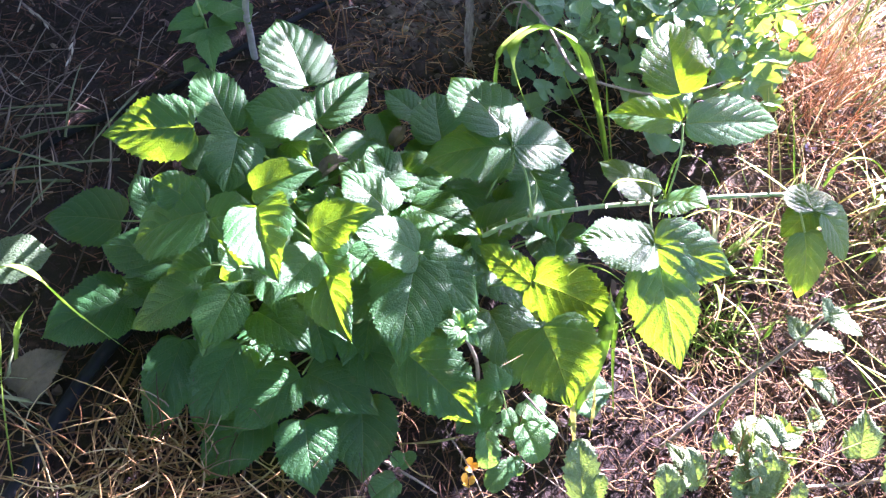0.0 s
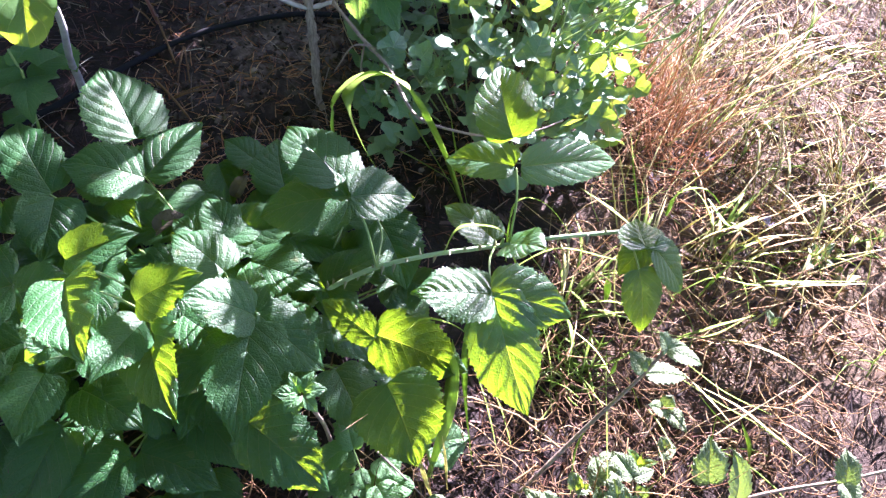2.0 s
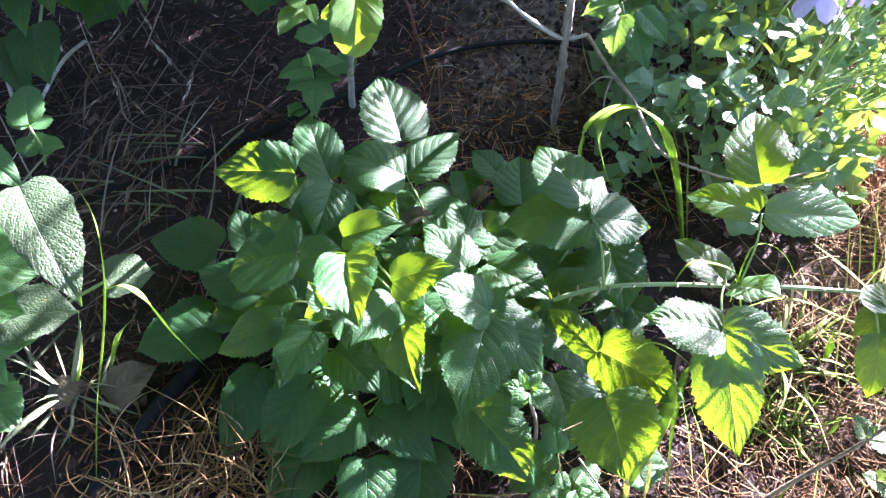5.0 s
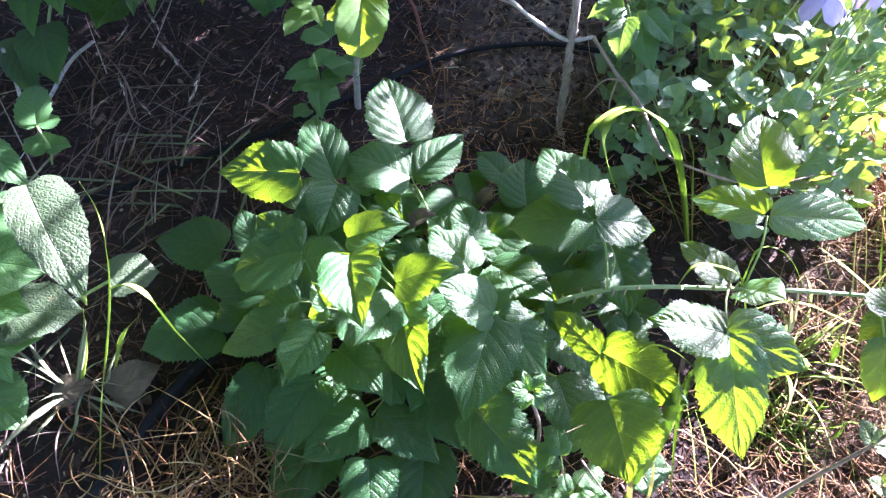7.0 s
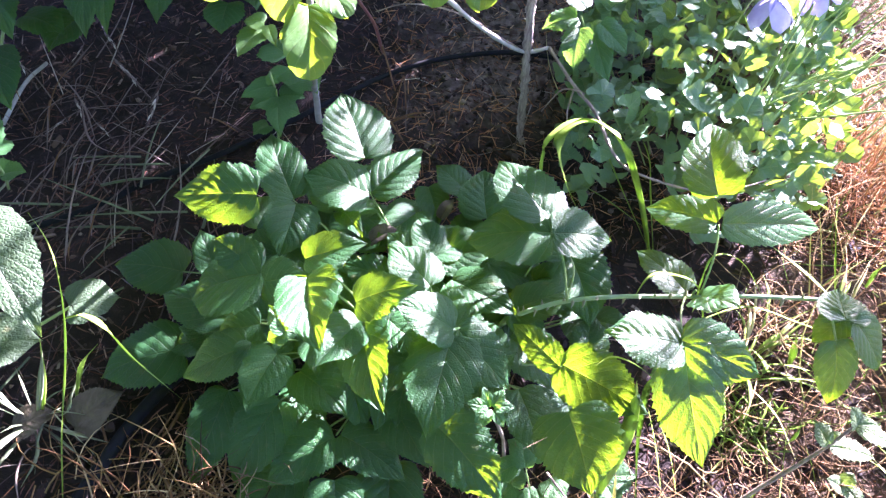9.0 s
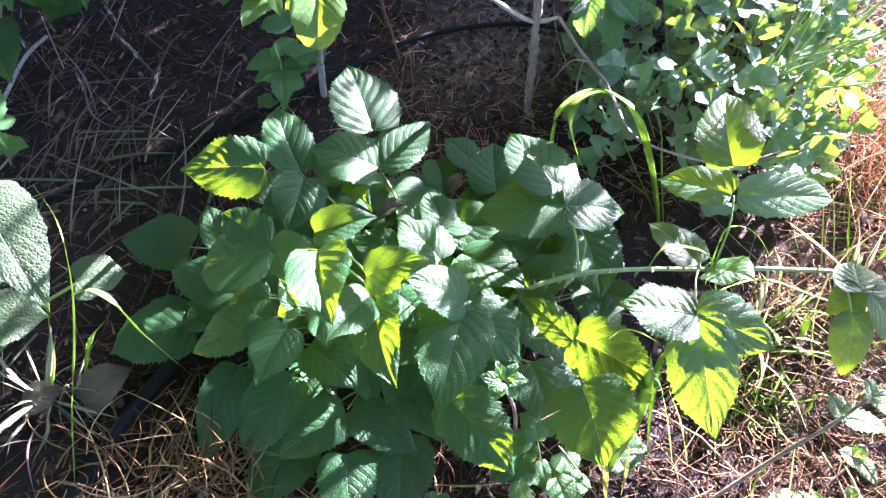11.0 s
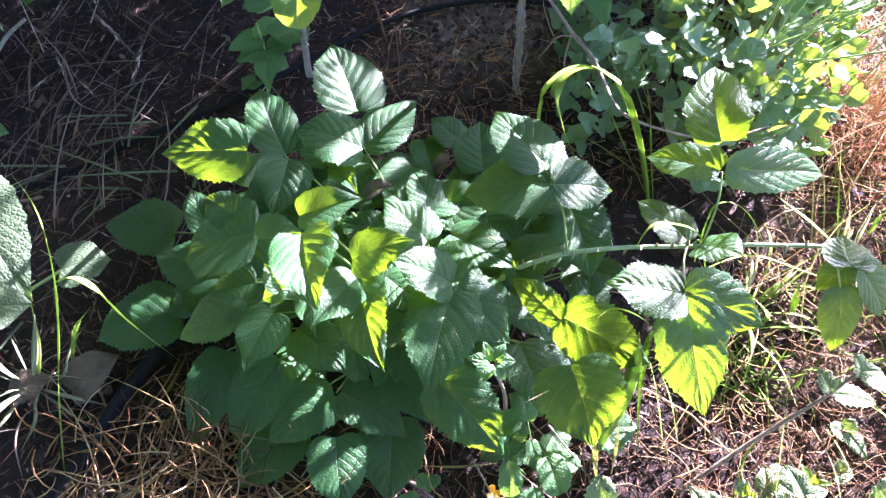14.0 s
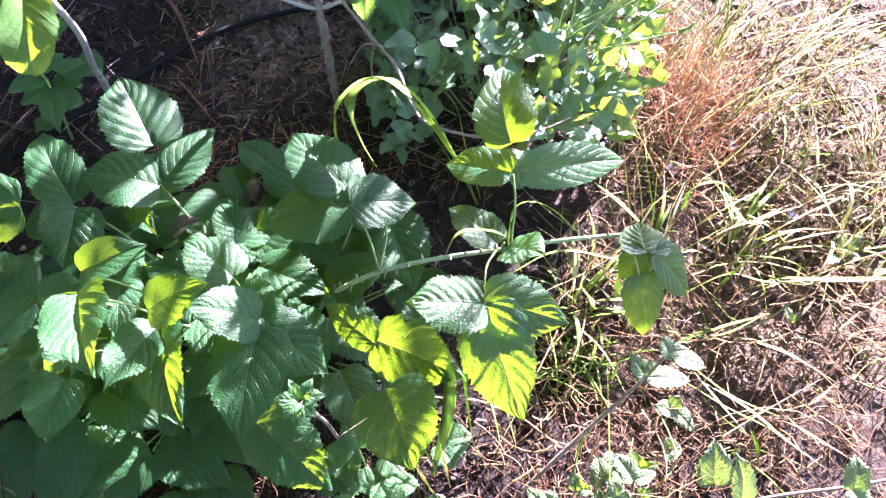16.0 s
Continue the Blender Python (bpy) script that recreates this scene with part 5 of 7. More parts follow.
for k, (turn, ln, rise) in enumerate(((175, 0.032, 0.004), (120, 0.026, 0.012), (60, 0.028, 0.008), (10, 0.030, 0.0), (-45, 0.026, -0.008), (-110, 0.024, -0.008), (230, 0.028, -0.004))):
    a, ln = radians(turn), ln * 0.74
    foot = Vector((0.047 + 0.003 * math.cos(a), 0.354 + 0.003 * math.sin(a), 0.166 + 0.001 * k))
    leaflet(sp, foot, foot + Vector((ln * math.cos(a), ln * math.sin(a), rise)), ln * 0.72, material=M_MINT, name="leaf", teeth=9, bite=0.22, quilt=3.0, veins=5.0, fold=16, arch=0.12)
low = thing("strawberry_plant", (0.080, 0.329, 0.000), "low plant with small serrated green leaves", "herb")
leaflet(low, (0.101, 0.357, 0.030), (0.072, 0.372, 0.040), 0.038, material=M_MINT, name="leaf", teeth=8, bite=0.16)
leaflet(low, (0.101, 0.354, 0.030), (0.105, 0.386, 0.040), 0.035, material=M_MINT, name="leaf", teeth=8, bite=0.16)
leaflet(low, (0.078, 0.326, 0.030), (0.055, 0.338, 0.040), 0.034, material=M_MINT, name="leaf", teeth=8, bite=0.16)
leaflet(low, (0.081, 0.323, 0.030), (0.091, 0.345, 0.040), 0.029, material=M_MINT, name="leaf", teeth=8, bite=0.16)
leaflet(low, (0.067, 0.313, 0.020), (0.046, 0.296, 0.020), 0.031, material=M_MINT, name="leaf", teeth=8, bite=0.16)
leaflet(low, (0.105, 0.321, 0.020), (0.114, 0.290, 0.020), 0.040, material=M_MINT, name="leaf", teeth=8, bite=0.16)
leaflet(low, (0.123, 0.334, 0.030), (0.143, 0.311, 0.030), 0.036, material=M_MINT, name="leaf", teeth=8, bite=0.16)
leaflet(low, (0.089, 0.318, 0.020), (0.076, 0.289, 0.020), 0.033, material=M_MINT, name="leaf", teeth=8, bite=0.16)
leaflet(low, (0.187, 0.346, 0.030), (0.226, 0.353, 0.030), 0.042, material=M_MINT, name="leaf", teeth=8, bite=0.16)
leaflet(low, (0.190, 0.343, 0.030), (0.200, 0.315, 0.030), 0.037, material=M_MINT, name="leaf", teeth=8, bite=0.16)
leaflet(low, (0.139, 0.307, 0.020), (0.122, 0.278, 0.020), 0.036, material=M_MINT, name="leaf", teeth=8, bite=0.16)
ivy = thing("ground_ivy", (0.094, 0.283, 0.000), "low ground ivy with rounded scalloped leaves", "herb")
leaflet(ivy, (0.095, 0.338, 0.050), (0.086, 0.370, 0.060), 0.032, material=M_MINT, name="leaf", kind="round", teeth=8, bite=0.14, quilt=1.6)
leaflet(ivy, (0.118, 0.299, 0.050), (0.136, 0.262, 0.040), 0.036, material=M_MINT, name="leaf", kind="round", teeth=8, bite=0.14, quilt=1.6)
leaflet(ivy, (0.077, 0.289, 0.050), (0.082, 0.255, 0.030), 0.027, material=M_MINT, name="leaf", kind="round", teeth=8, bite=0.14, quilt=1.6)
leaflet(ivy, (0.106, 0.261, 0.030), (0.082, 0.235, 0.020), 0.026, material=M_MINT, name="leaf", kind="round", teeth=8, bite=0.14, quilt=1.6)
leaflet(ivy, (0.108, 0.266, 0.045), (0.112, 0.246, 0.040), 0.019, material=M_MINT, name="leaf", kind="round", teeth=8, bite=0.14, quilt=1.6)
leaflet(ivy, (0.100, 0.316, 0.050), (0.108, 0.297, 0.045), 0.018, material=M_MINT, name="leaf", kind="round", teeth=8, bite=0.14, quilt=1.6)
leaflet(ivy, (0.085, 0.340, 0.050), (0.062, 0.326, 0.040), 0.031, material=M_MINT, name="leaf", kind="round", teeth=8, bite=0.14, quilt=1.6)
leaflet(ivy, (0.133, 0.311, 0.030), (0.158, 0.296, 0.030), 0.024, material=M_MINT, name="leaf", kind="round", teeth=8, bite=0.14, quilt=1.6)
leaflet(ivy, (0.085, 0.325, 0.030), (0.070, 0.307, 0.020), 0.024, material=M_MINT, name="leaf", kind="round", teeth=8, bite=0.14, quilt=1.6)
tube("stem", [(0.104, 0.310, 0.000), (0.102, 0.322, 0.030), (0.095, 0.338, 0.050)], 0.0012, 0.0009, M_STALK, ivy)
tube("stem", [(0.107, 0.296, 0.000), (0.115, 0.296, 0.030), (0.118, 0.299, 0.050)], 0.0012, 0.0009, M_STALK, ivy)
tube("stem", [(0.101, 0.290, 0.000), (0.091, 0.288, 0.030), (0.077, 0.289, 0.050)], 0.0012, 0.0009, M_STALK, ivy)
tube("stem", [(0.110, 0.258, 0.000), (0.111, 0.261, 0.027), (0.108, 0.266, 0.045)], 0.0012, 0.0009, M_STALK, ivy)
ivy = thing("herb_seedling", (-0.017, 0.253, 0.000), "small dark herb seedling beside a broken twig", "herb")
leaflet(ivy, (-0.016, 0.256, 0.020), (-0.018, 0.271, 0.030), 0.017, material=M_MINT, name="leaf", kind="round", teeth=8, bite=0.14, quilt=1.6)
leaflet(ivy, (-0.014, 0.256, 0.020), (0.002, 0.269, 0.030), 0.016, material=M_MINT, name="leaf", kind="round", teeth=8, bite=0.14, quilt=1.6)
leaflet(ivy, (-0.017, 0.244, 0.015), (-0.043, 0.223, 0.015), 0.033, material=M_MINT, name="leaf", kind="round", teeth=8, bite=0.14, quilt=1.6)
felt = thing("woolly_sage", (0.188, 0.236, 0.000), "young sage plant with scalloped woolly leaves", "herb")
leaflet(felt, (0.187, 0.232, 0.010), (0.177, 0.283, 0.060), 0.041, material=M_HERB, name="leaf", kind="round", teeth=8, bite=0.34, quilt=3.0)
leaflet(felt, (0.191, 0.229, 0.010), (0.205, 0.252, 0.040), 0.021, material=M_HERB, name="leaf", kind="round", teeth=8, bite=0.34, quilt=3.0)
felt = thing("woolly_sage", (0.388, 0.246, 0.000), "clump of pale crumpled woolly leaves in the sun", "herb")
leaflet(felt, (0.384, 0.244, 0.010), (0.354, 0.276, 0.045), 0.028, material=M_HERB, name="leaf", kind="round", teeth=8, bite=0.34, quilt=3.0)
leaflet(felt, (0.384, 0.246, 0.010), (0.372, 0.288, 0.060), 0.028, material=M_HERB, name="leaf", kind="round", teeth=8, bite=0.34, quilt=3.0)
leaflet(felt, (0.386, 0.244, 0.010), (0.401, 0.273, 0.045), 0.021, material=M_HERB, name="leaf", kind="round", teeth=8, bite=0.34, quilt=3.0)
leaflet(felt, (0.378, 0.243, 0.010), (0.362, 0.258, 0.030), 0.027, material=M_HERB, name="leaf", kind="round", teeth=8, bite=0.34, quilt=3.0)
leaflet(felt, (0.388, 0.243, 0.010), (0.393, 0.259, 0.030), 0.021, material=M_HERB, name="leaf", kind="round", teeth=8, bite=0.34, quilt=3.0)
leaflet(felt, (0.377, 0.245, 0.020), (0.361, 0.272, 0.055), 0.023, material=M_HERB, name="leaf", kind="round", teeth=8, bite=0.34, quilt=3.0)
leaflet(felt, (0.382, 0.246, 0.020), (0.384, 0.280, 0.055), 0.019, material=M_HERB, name="leaf", kind="round", teeth=8, bite=0.34, quilt=3.0)
felt = thing("woolly_sage", (0.294, 0.242, 0.000), "young sage plant with scalloped woolly leaves", "herb")
leaflet(felt, (0.276, 0.236, 0.010), (0.271, 0.266, 0.040), 0.031, material=M_HERB, name="leaf", kind="round", teeth=8, bite=0.34, quilt=3.0)
leaflet(felt, (0.315, 0.250, 0.010), (0.299, 0.284, 0.040), 0.029, material=M_HERB, name="leaf", kind="round", teeth=8, bite=0.34, quilt=3.0)
leaflet(felt, (0.278, 0.236, 0.010), (0.293, 0.253, 0.030), 0.018, material=M_HERB, name="leaf", kind="round", teeth=8, bite=0.34, quilt=3.0)
felt = thing("herb_shoot", (0.426, 0.297, 0.000), "small yellow-green shoot on a dry stem", "herb")
tube("stem", [(0.404, 0.259, 0.000), (0.412, 0.291, 0.020), (0.410, 0.307, 0.040)], 0.0014, 0.001, M_STALK, felt)
leaflet(felt, (0.410, 0.307, 0.040), (0.396, 0.322, 0.055), 0.013, material=M_HANG, name="leaf", teeth=6)
leaflet(felt, (0.410, 0.307, 0.040), (0.431, 0.307, 0.050), 0.011, material=M_HANG, name="leaf", teeth=6)
leaflet(felt, (0.410, 0.302, 0.035), (0.414, 0.317, 0.050), 0.007, material=M_HANG, name="leaf", teeth=6)
felt = thing("herb_shoot", (0.347, 0.275, 0.000), "small yellow-green shoot on a dry stem", "herb")
tube("stem", [(0.336, 0.262, 0.000), (0.340, 0.277, 0.015), (0.340, 0.283, 0.030)], 0.0014, 0.001, M_STALK, felt)
leaflet(felt, (0.340, 0.283, 0.030), (0.336, 0.300, 0.050), 0.010, material=M_HANG, name="leaf", teeth=6)
leaflet(felt, (0.340, 0.283, 0.030), (0.352, 0.290, 0.040), 0.008, material=M_HANG, name="leaf", teeth=6)
twig = thing("dry_twig", (-0.017, 0.255, 0.012), "dry bleached twig lying at the foot of the bush", "twig", "twigs")
tube("stem", [(-0.017, 0.255, 0.012), (0.007, 0.242, 0.017), (0.027, 0.232, 0.010)], 0.0018, 0.00084, M_TWIG, twig)
twig = thing("dry_twig", (0.036, 0.297, 0.020), "dry bleached twig lying at the foot of the bush", "twig", "twigs")
tube("stem", [(0.036, 0.297, 0.020), (0.060, 0.261, 0.022), (0.079, 0.229, 0.012)], 0.0012, 0.00056, M_TWIG, twig)
twig = thing("dry_twig", (0.119, 0.336, 0.050), "dry bleached twig lying at the foot of the bush", "twig", "twigs")
tube("stem", [(0.119, 0.336, 0.050), (0.146, 0.312, 0.037), (0.172, 0.292, 0.012)], 0.00135, 0.00063, M_TWIG, twig)
twig = thing("dry_twig", (0.093, 0.285, 0.020), "dry bleached twig lying at the foot of the bush", "twig", "twigs")
tube("stem", [(0.093, 0.285, 0.020), (0.133, 0.259, 0.022), (0.169, 0.238, 0.012)], 0.0009, 0.00042, M_TWIG, twig)
twig = thing("dry_twig", (0.123, 0.305, 0.030), "dry bleached twig lying at the foot of the bush", "twig", "twigs")
tube("stem", [(0.123, 0.305, 0.030), (0.143, 0.272, 0.027), (0.162, 0.243, 0.012)], 0.0009, 0.00042, M_TWIG, twig)
twig = thing("dry_twig", (0.182, 0.392, 0.012), "dry bleached twig lying at the foot of the bush", "twig", "twigs")
tube("stem", [(0.182, 0.392, 0.012), (0.195, 0.362, 0.017), (0.206, 0.338, 0.010)], 0.00075, 0.00035, M_TWIG, twig)
twig = thing("dry_twig", (0.162, 0.319, 0.010), "dry bleached twig lying at the foot of the bush", "twig", "twigs")
tube("stem", [(0.162, 0.319, 0.010), (0.171, 0.312, 0.017), (0.177, 0.309, 0.012)], 0.00105, 0.00049, M_TWIG, twig)
hang = thing("grass_tuft", (0.180, 0.303, 0.010), "yellow-green grass blades in front of the bramble leaf", "grass", "grass tufts")
blade(hang, [(0.180, 0.290, 0.010), (0.165, 0.293, 0.090), (0.157, 0.301, 0.140)], 0.0065, M_VERGE)
blade(hang, [(0.196, 0.298, 0.020), (0.188, 0.309, 0.090), (0.182, 0.321, 0.130)], 0.0035, M_VERGE)
blade(hang, [(-0.017, 0.281, 0.020), (0.023, 0.282, 0.030), (0.065, 0.289, 0.040)], 0.0045, M_VERGE)


# ---- the columbine bush ----
def lobed_mesh(radius, seed):
    """A fan leaf of three rounded lobes."""
    rng = random.Random(seed)
    verts, uvs, faces = [(0, 0, 0)], [(0.5, 0.02)], []
    rings, segs = 5, 33
    cup, ph = rng.uniform(-0.15, 0.35), rng.uniform(0, 6)
    for i in range(1, rings + 1):
        f = i / rings
        for s in range(segs):
            a = -2.35 + 4.7 * s / (segs - 1)
            lobe = abs(math.cos(a * 1.28)) ** 0.45
            small = 0.045 * math.cos(a * 8 + ph)
            r = radius * f * (1 - f * (0.46 - 0.46 * lobe) + small * f)
            z = cup * r * f + 0.10 * radius * f * math.sin(a * 3 + ph) + 0.03 * radius * abs(math.sin(a * 6))
            verts.append((math.sin(a) * r, math.cos(a) * r + 0.1 * radius, z))
            uvs.append((0.5 + 0.5 * math.sin(a) * f, 0.5 + 0.5 * math.cos(a) * f))
    for s in range(segs - 1):
        faces.append((0, 1 + s + 1, 1 + s))
        for i in range(rings - 1):
            p, q = 1 + i * segs + s, 1 + (i + 1) * segs + s
            faces.append((p, p + 1, q + 1, q))
    return mesh_of("leaf", verts, faces, uvs)


columbine = thing("columbine_plant", (0.33, 0.95, 0), "bushy columbine with small lobed blue-green leaves, partly sunlit", "plant")
rng = random.Random(31)
lobed = []
for k in range(10):
    me = lobed_mesh(rng.uniform(0.019, 0.027), 100 + k)
    me.materials.append(M_BLUE)
    lobed.append(me)
made = 0
while made < 420:
    x, y = rng.uniform(0.02, 0.72), rng.uniform(0.68, 1.45)
    ex, ey = (x - 0.325 - 0.10 * (y - 0.95)) / 0.22, (y - 1.0) / 0.40
    e = ex * ex + ey * ey
    if e > 1 or (x < 0.30 and y < 0.76):
        continue
    z = (0.10 + 0.14 * math.sqrt(1 - e)) * rng.uniform(0.6, 1.05)
    made += 1
    ob = new("leaf", lobed[made % 10])
    ob.parent = columbine
    ob.matrix_basis = pose(x - 0.33, y - 0.95, z, rng.gauss(8, 30), rng.gauss(0, 30), rng.uniform(0, 360)) @ Matrix.Scale(rng.uniform(0.6, 1.15), 4)
    if made % 8 == 0:
        tube("stem", [(0.33 + (x - 0.33) * 0.5, 0.95 + (y - 0.95) * 0.5, -0.01), (0.33 + (x - 0.33) * 0.8, 0.95 + (y - 0.95) * 0.8, z * 0.6), (x, y, z)], 0.0014, 0.0009, M_STALK, columbine, per=3, sides=5)
lower_v, lower_f, lower_uv = [], [], []
for k in range(330):
    while True:
        x, y = rng.uniform(0.02, 0.72), rng.uniform(0.68, 1.45)
        ex, ey = (x - 0.325 - 0.10 * (y - 0.95)) / 0.22, (y - 1.0) / 0.40
        e = ex * ex + ey * ey
        if e < 1 and (x > 0.30 or y > 0.76):
            break
    z = (0.08 + 0.10 * math.sqrt(1 - e)) * rng.uniform(0.3, 0.9)
    turn = pose(x, y, z, rng.gauss(10, 26), rng.gauss(0, 26), rng.uniform(0, 360)) @ Matrix.Scale(rng.uniform(0.8, 1.3), 4)
    src = lobed[k % 10]
    n0 = len(lower_v)
    lower_v += [tuple(turn @ v.co) for v in src.vertices]
    lower_f += [tuple(n0 + i for i in p.vertices) for p in src.polygons]
    lower_uv += [(0.5, 0.3)] * len(src.vertices)
part("lower_leaves", mesh_of("lower_leaves", lower_v, lower_f, lower_uv), M_BLUE, columbine)
for k in range(12):
    x, y = 0.36 + 0.03 * k % 0.2, 0.86 + 0.05 * (k % 5)
    tube("flower_stem", [(x, y, 0), (x + 0.04, y - 0.01, 0.16), (x + 0.09 + 0.012 * k, y - 0.02 + 0.004 * k, 0.27 + 0.012 * k)], 0.0013, 0.0008, M_STALK, columbine, per=4, sides=5)


for k in range(11):
    # tall seed stalks that lean out over the verge
    x, y = 0.36 + 0.09 * rng.random(), 0.80 + 0.14 * rng.random()
    dx, dy, top = rng.uniform(-0.02, 0.09), rng.uniform(-0.09, 0.02), rng.uniform(0.27, 0.36)
    tube("flower_stem", [(x - 0.03, y + 0.03, 0.02), (x, y, 0.17), (x + dx * 0.6, y + dy * 0.6, top * 0.85), (x + dx, y + dy, top)], 0.0017, 0.0010, M_STALK, columbine, per=5, sides=5)
    tube("seed_pod", [(x + dx, y + dy, top), (x + dx * 1.06, y + dy * 1.06, top + 0.009), (x + dx * 1.1, y + dy * 1.1, top + 0.020)], 0.0032, 0.0008, M_STALK, columbine, per=4, sides=7)
sapling = thing("raspberry_sapling", (0.15, 0.99, 0), "young raspberry shoot with serrated leaves beside the columbine", "shoot")
tube("stem", [(0.150, 0.990, -0.01), (0.148, 0.975, 0.10), (0.125, 0.935, 0.20), (0.112, 0.915, 0.245)], 0.0022, 0.0014, M_STALK, sapling)
for base, tip, width, roll in (((0.108, 0.917, 0.24), (0.060, 0.905, 0.225), 0.040, 14), ((0.114, 0.903, 0.232), (0.110, 0.846, 0.205), 0.044, -8),
                               ((0.118, 0.925, 0.25), (0.084, 0.955, 0.255), 0.036, 0), ((0.143, 0.936, 0.22), (0.187, 0.905, 0.195), 0.042, -18),
                               ((0.146, 0.968, 0.24), (0.198, 1.018, 0.235), 0.046, 0), ((0.130, 0.950, 0.21), (0.165, 0.865, 0.170), 0.048, -10)):
    leaflet(sapling, base, tip, width, roll=roll, material=M_MINT, name="leaf", teeth=10, bite=0.2)


def petal_mesh(length, width, cup):
    verts, faces = [], []
    for i in range(9):
        v = i / 8
        w = width * 0.5 * (max(v, 0.02) ** 0.5) * (1 - v) ** 0.4 * 1.6
        for u in (-1, -0.5, 0, 0.5, 1):
            verts.append((u * w, v * length, cup * length * (v * v - 0.25 * (1 - u * u) * v)))
    for i in range(8):
        for j in range(4):
            faces.append((i * 5 + j, i * 5 + j + 1, i * 5 + j + 6, i * 5 + j + 5))
    return mesh_of("petal", verts, faces)


def flower(at, size, tilt, turn, label, material, name="columbine_flower", petals=5):
    ob = thing(name, at, label, "flower", "flowers")
    shape = petal_mesh(size, size * 0.85, 0.55)
    shape.materials.append(material)
    for k in range(petals):
        p = new("petal", shape)
        p.parent = ob
        p.matrix_basis = pose(0, 0, 0, tilt, 0, turn) @ pose(0, 0, 0, 25, 0, 360 / petals * k + 11 * (k % 2))
    return ob


for at, size, tilt, turn in (((0.352, 0.905, 0.305), 0.042, 165, 20), ((0.405, 0.93, 0.31), 0.036, 150, 70), ((0.46, 0.94, 0.33), 0.026, 160, 140)):
    flower(at, size, tilt, turn, "nodding violet columbine flower on a thin stem", M_PETAL)
    tube("flower_stem", [(at[0] - 0.05, at[1] + 0.02, 0.0), (at[0] - 0.035, at[1] + 0.02, 0.2), (at[0] - 0.012, at[1] + 0.008, at[2] + 0.03), at], 0.0014, 0.0009, M_STALK, columbine)
for at, size, turn in (((0.545, 0.735, 0.02), 0.012, 30), ((0.645, 0.775, 0.02), 0.012, 120), ((0.70, 0.65, 0.02), 0.012, 220)):
    flower(at, size, 10, turn, "fallen pale lilac petals on dry grass", M_FADED, "fallen_flower", 3)
for base, tip, width in (((-0.135, 0.60, 0.09), (-0.095, 0.615, 0.10), 0.03), ((-0.11, 0.585, 0.09), (-0.075, 0.60, 0.085), 0.028), ((-0.05, 0.66, 0.08), (-0.035, 0.69, 0.09), 0.02)):
    dry = thing("dead_leaf", base, "small curled dry leaf caught in the bush", "leaf", "dead leaves")
    leaflet(dry, base, tip, width, material=M_DEAD, name="blade", quilt=1.5, arch=0.2, fold=30)
for at, turn in (((0.063, 0.262, 0.014), 20), ((0.060, 0.243, 0.014), 160)):
    flower(at, 0.012, 10, turn, "small fallen orange-yellow petals on dark soil", M_GOLD, "fallen_petal", 3)

tuft = thing("grass_tuft", (0.240, 0.331, 0.000), "pale green grass stalks rising beside the bramble leaves", "grass", "grass tufts")
blade(tuft, [(0.230, 0.326, 0.000), (0.216, 0.380, 0.080), (0.212, 0.407, 0.140), (0.215, 0.415, 0.170)], 0.009, M_GRASS)
blade(tuft, [(0.176, 0.313, 0.010), (0.192, 0.352, 0.090), (0.195, 0.382, 0.160), (0.194, 0.401, 0.180)], 0.015, M_GRASS)
blade(tuft, [(0.222, 0.411, 0.160), (0.192, 0.413, 0.190), (0.165, 0.414, 0.200), (0.148, 0.404, 0.195)], 0.0045, M_GRASS)
blade(tuft, [(0.262, 0.332, 0.000), (0.249, 0.391, 0.030), (0.233, 0.433, 0.060)], 0.003, M_GRASS)
blade(tuft, [(0.280, 0.335, 0.000), (0.265, 0.387, 0.030), (0.246, 0.425, 0.050)], 0.003, M_GRASS)
blade(tuft, [(0.298, 0.393, 0.010), (0.272, 0.402, 0.050), (0.248, 0.431, 0.070)], 0.003, M_GRASS)
blade(tuft, [(0.184, 0.315, 0.000), (0.168, 0.319, 0.100), (0.155, 0.317, 0.150)], 0.0035, M_GRASS)
blade(tuft, [(0.334, 0.389, 0.000), (0.331, 0.431, 0.040), (0.322, 0.474, 0.070)], 0.003, M_GRASS)
tuft = thing("grass_tuft", (0.343, 0.635, 0.000), "thin arching grass blades lying over the thorny cane", "grass", "grass tufts")
blade(tuft, [(0.288, 0.518, 0.120), (0.265, 0.532, 0.175), (0.231, 0.536, 0.185), (0.209, 0.529, 0.185), (0.195, 0.511, 0.165)], 0.0075, M_GRASS)
blade(tuft, [(0.276, 0.531, 0.120), (0.269, 0.534, 0.175), (0.275, 0.553, 0.200), (0.295, 0.562, 0.200), (0.326, 0.570, 0.170), (0.371, 0.579, 0.100)], 0.003, M_GRASS)
blade(tuft, [(0.418, 0.697, 0.050), (0.437, 0.639, 0.080), (0.450, 0.569, 0.120)], 0.009, M_GRASS)
blade(tuft, [(0.495, 0.638, 0.040), (0.476, 0.675, 0.100), (0.469, 0.722, 0.140)], 0.0045, M_GRASS)
blade(tuft, [(0.271, 0.509, 0.130), (0.329, 0.527, 0.150), (0.399, 0.525, 0.130), (0.464, 0.530, 0.100)], 0.0055, M_GRASS)
tuft = thing("grass_tuft", (0.377, 0.265, 0.000), "yellow-green grass stalks standing in the dry verge", "grass", "grass tufts")
blade(tuft, [(0.377, 0.259, 0.000), (0.376, 0.344, 0.060), (0.373, 0.388, 0.100), (0.372, 0.419, 0.130)], 0.003, M_GRASS)
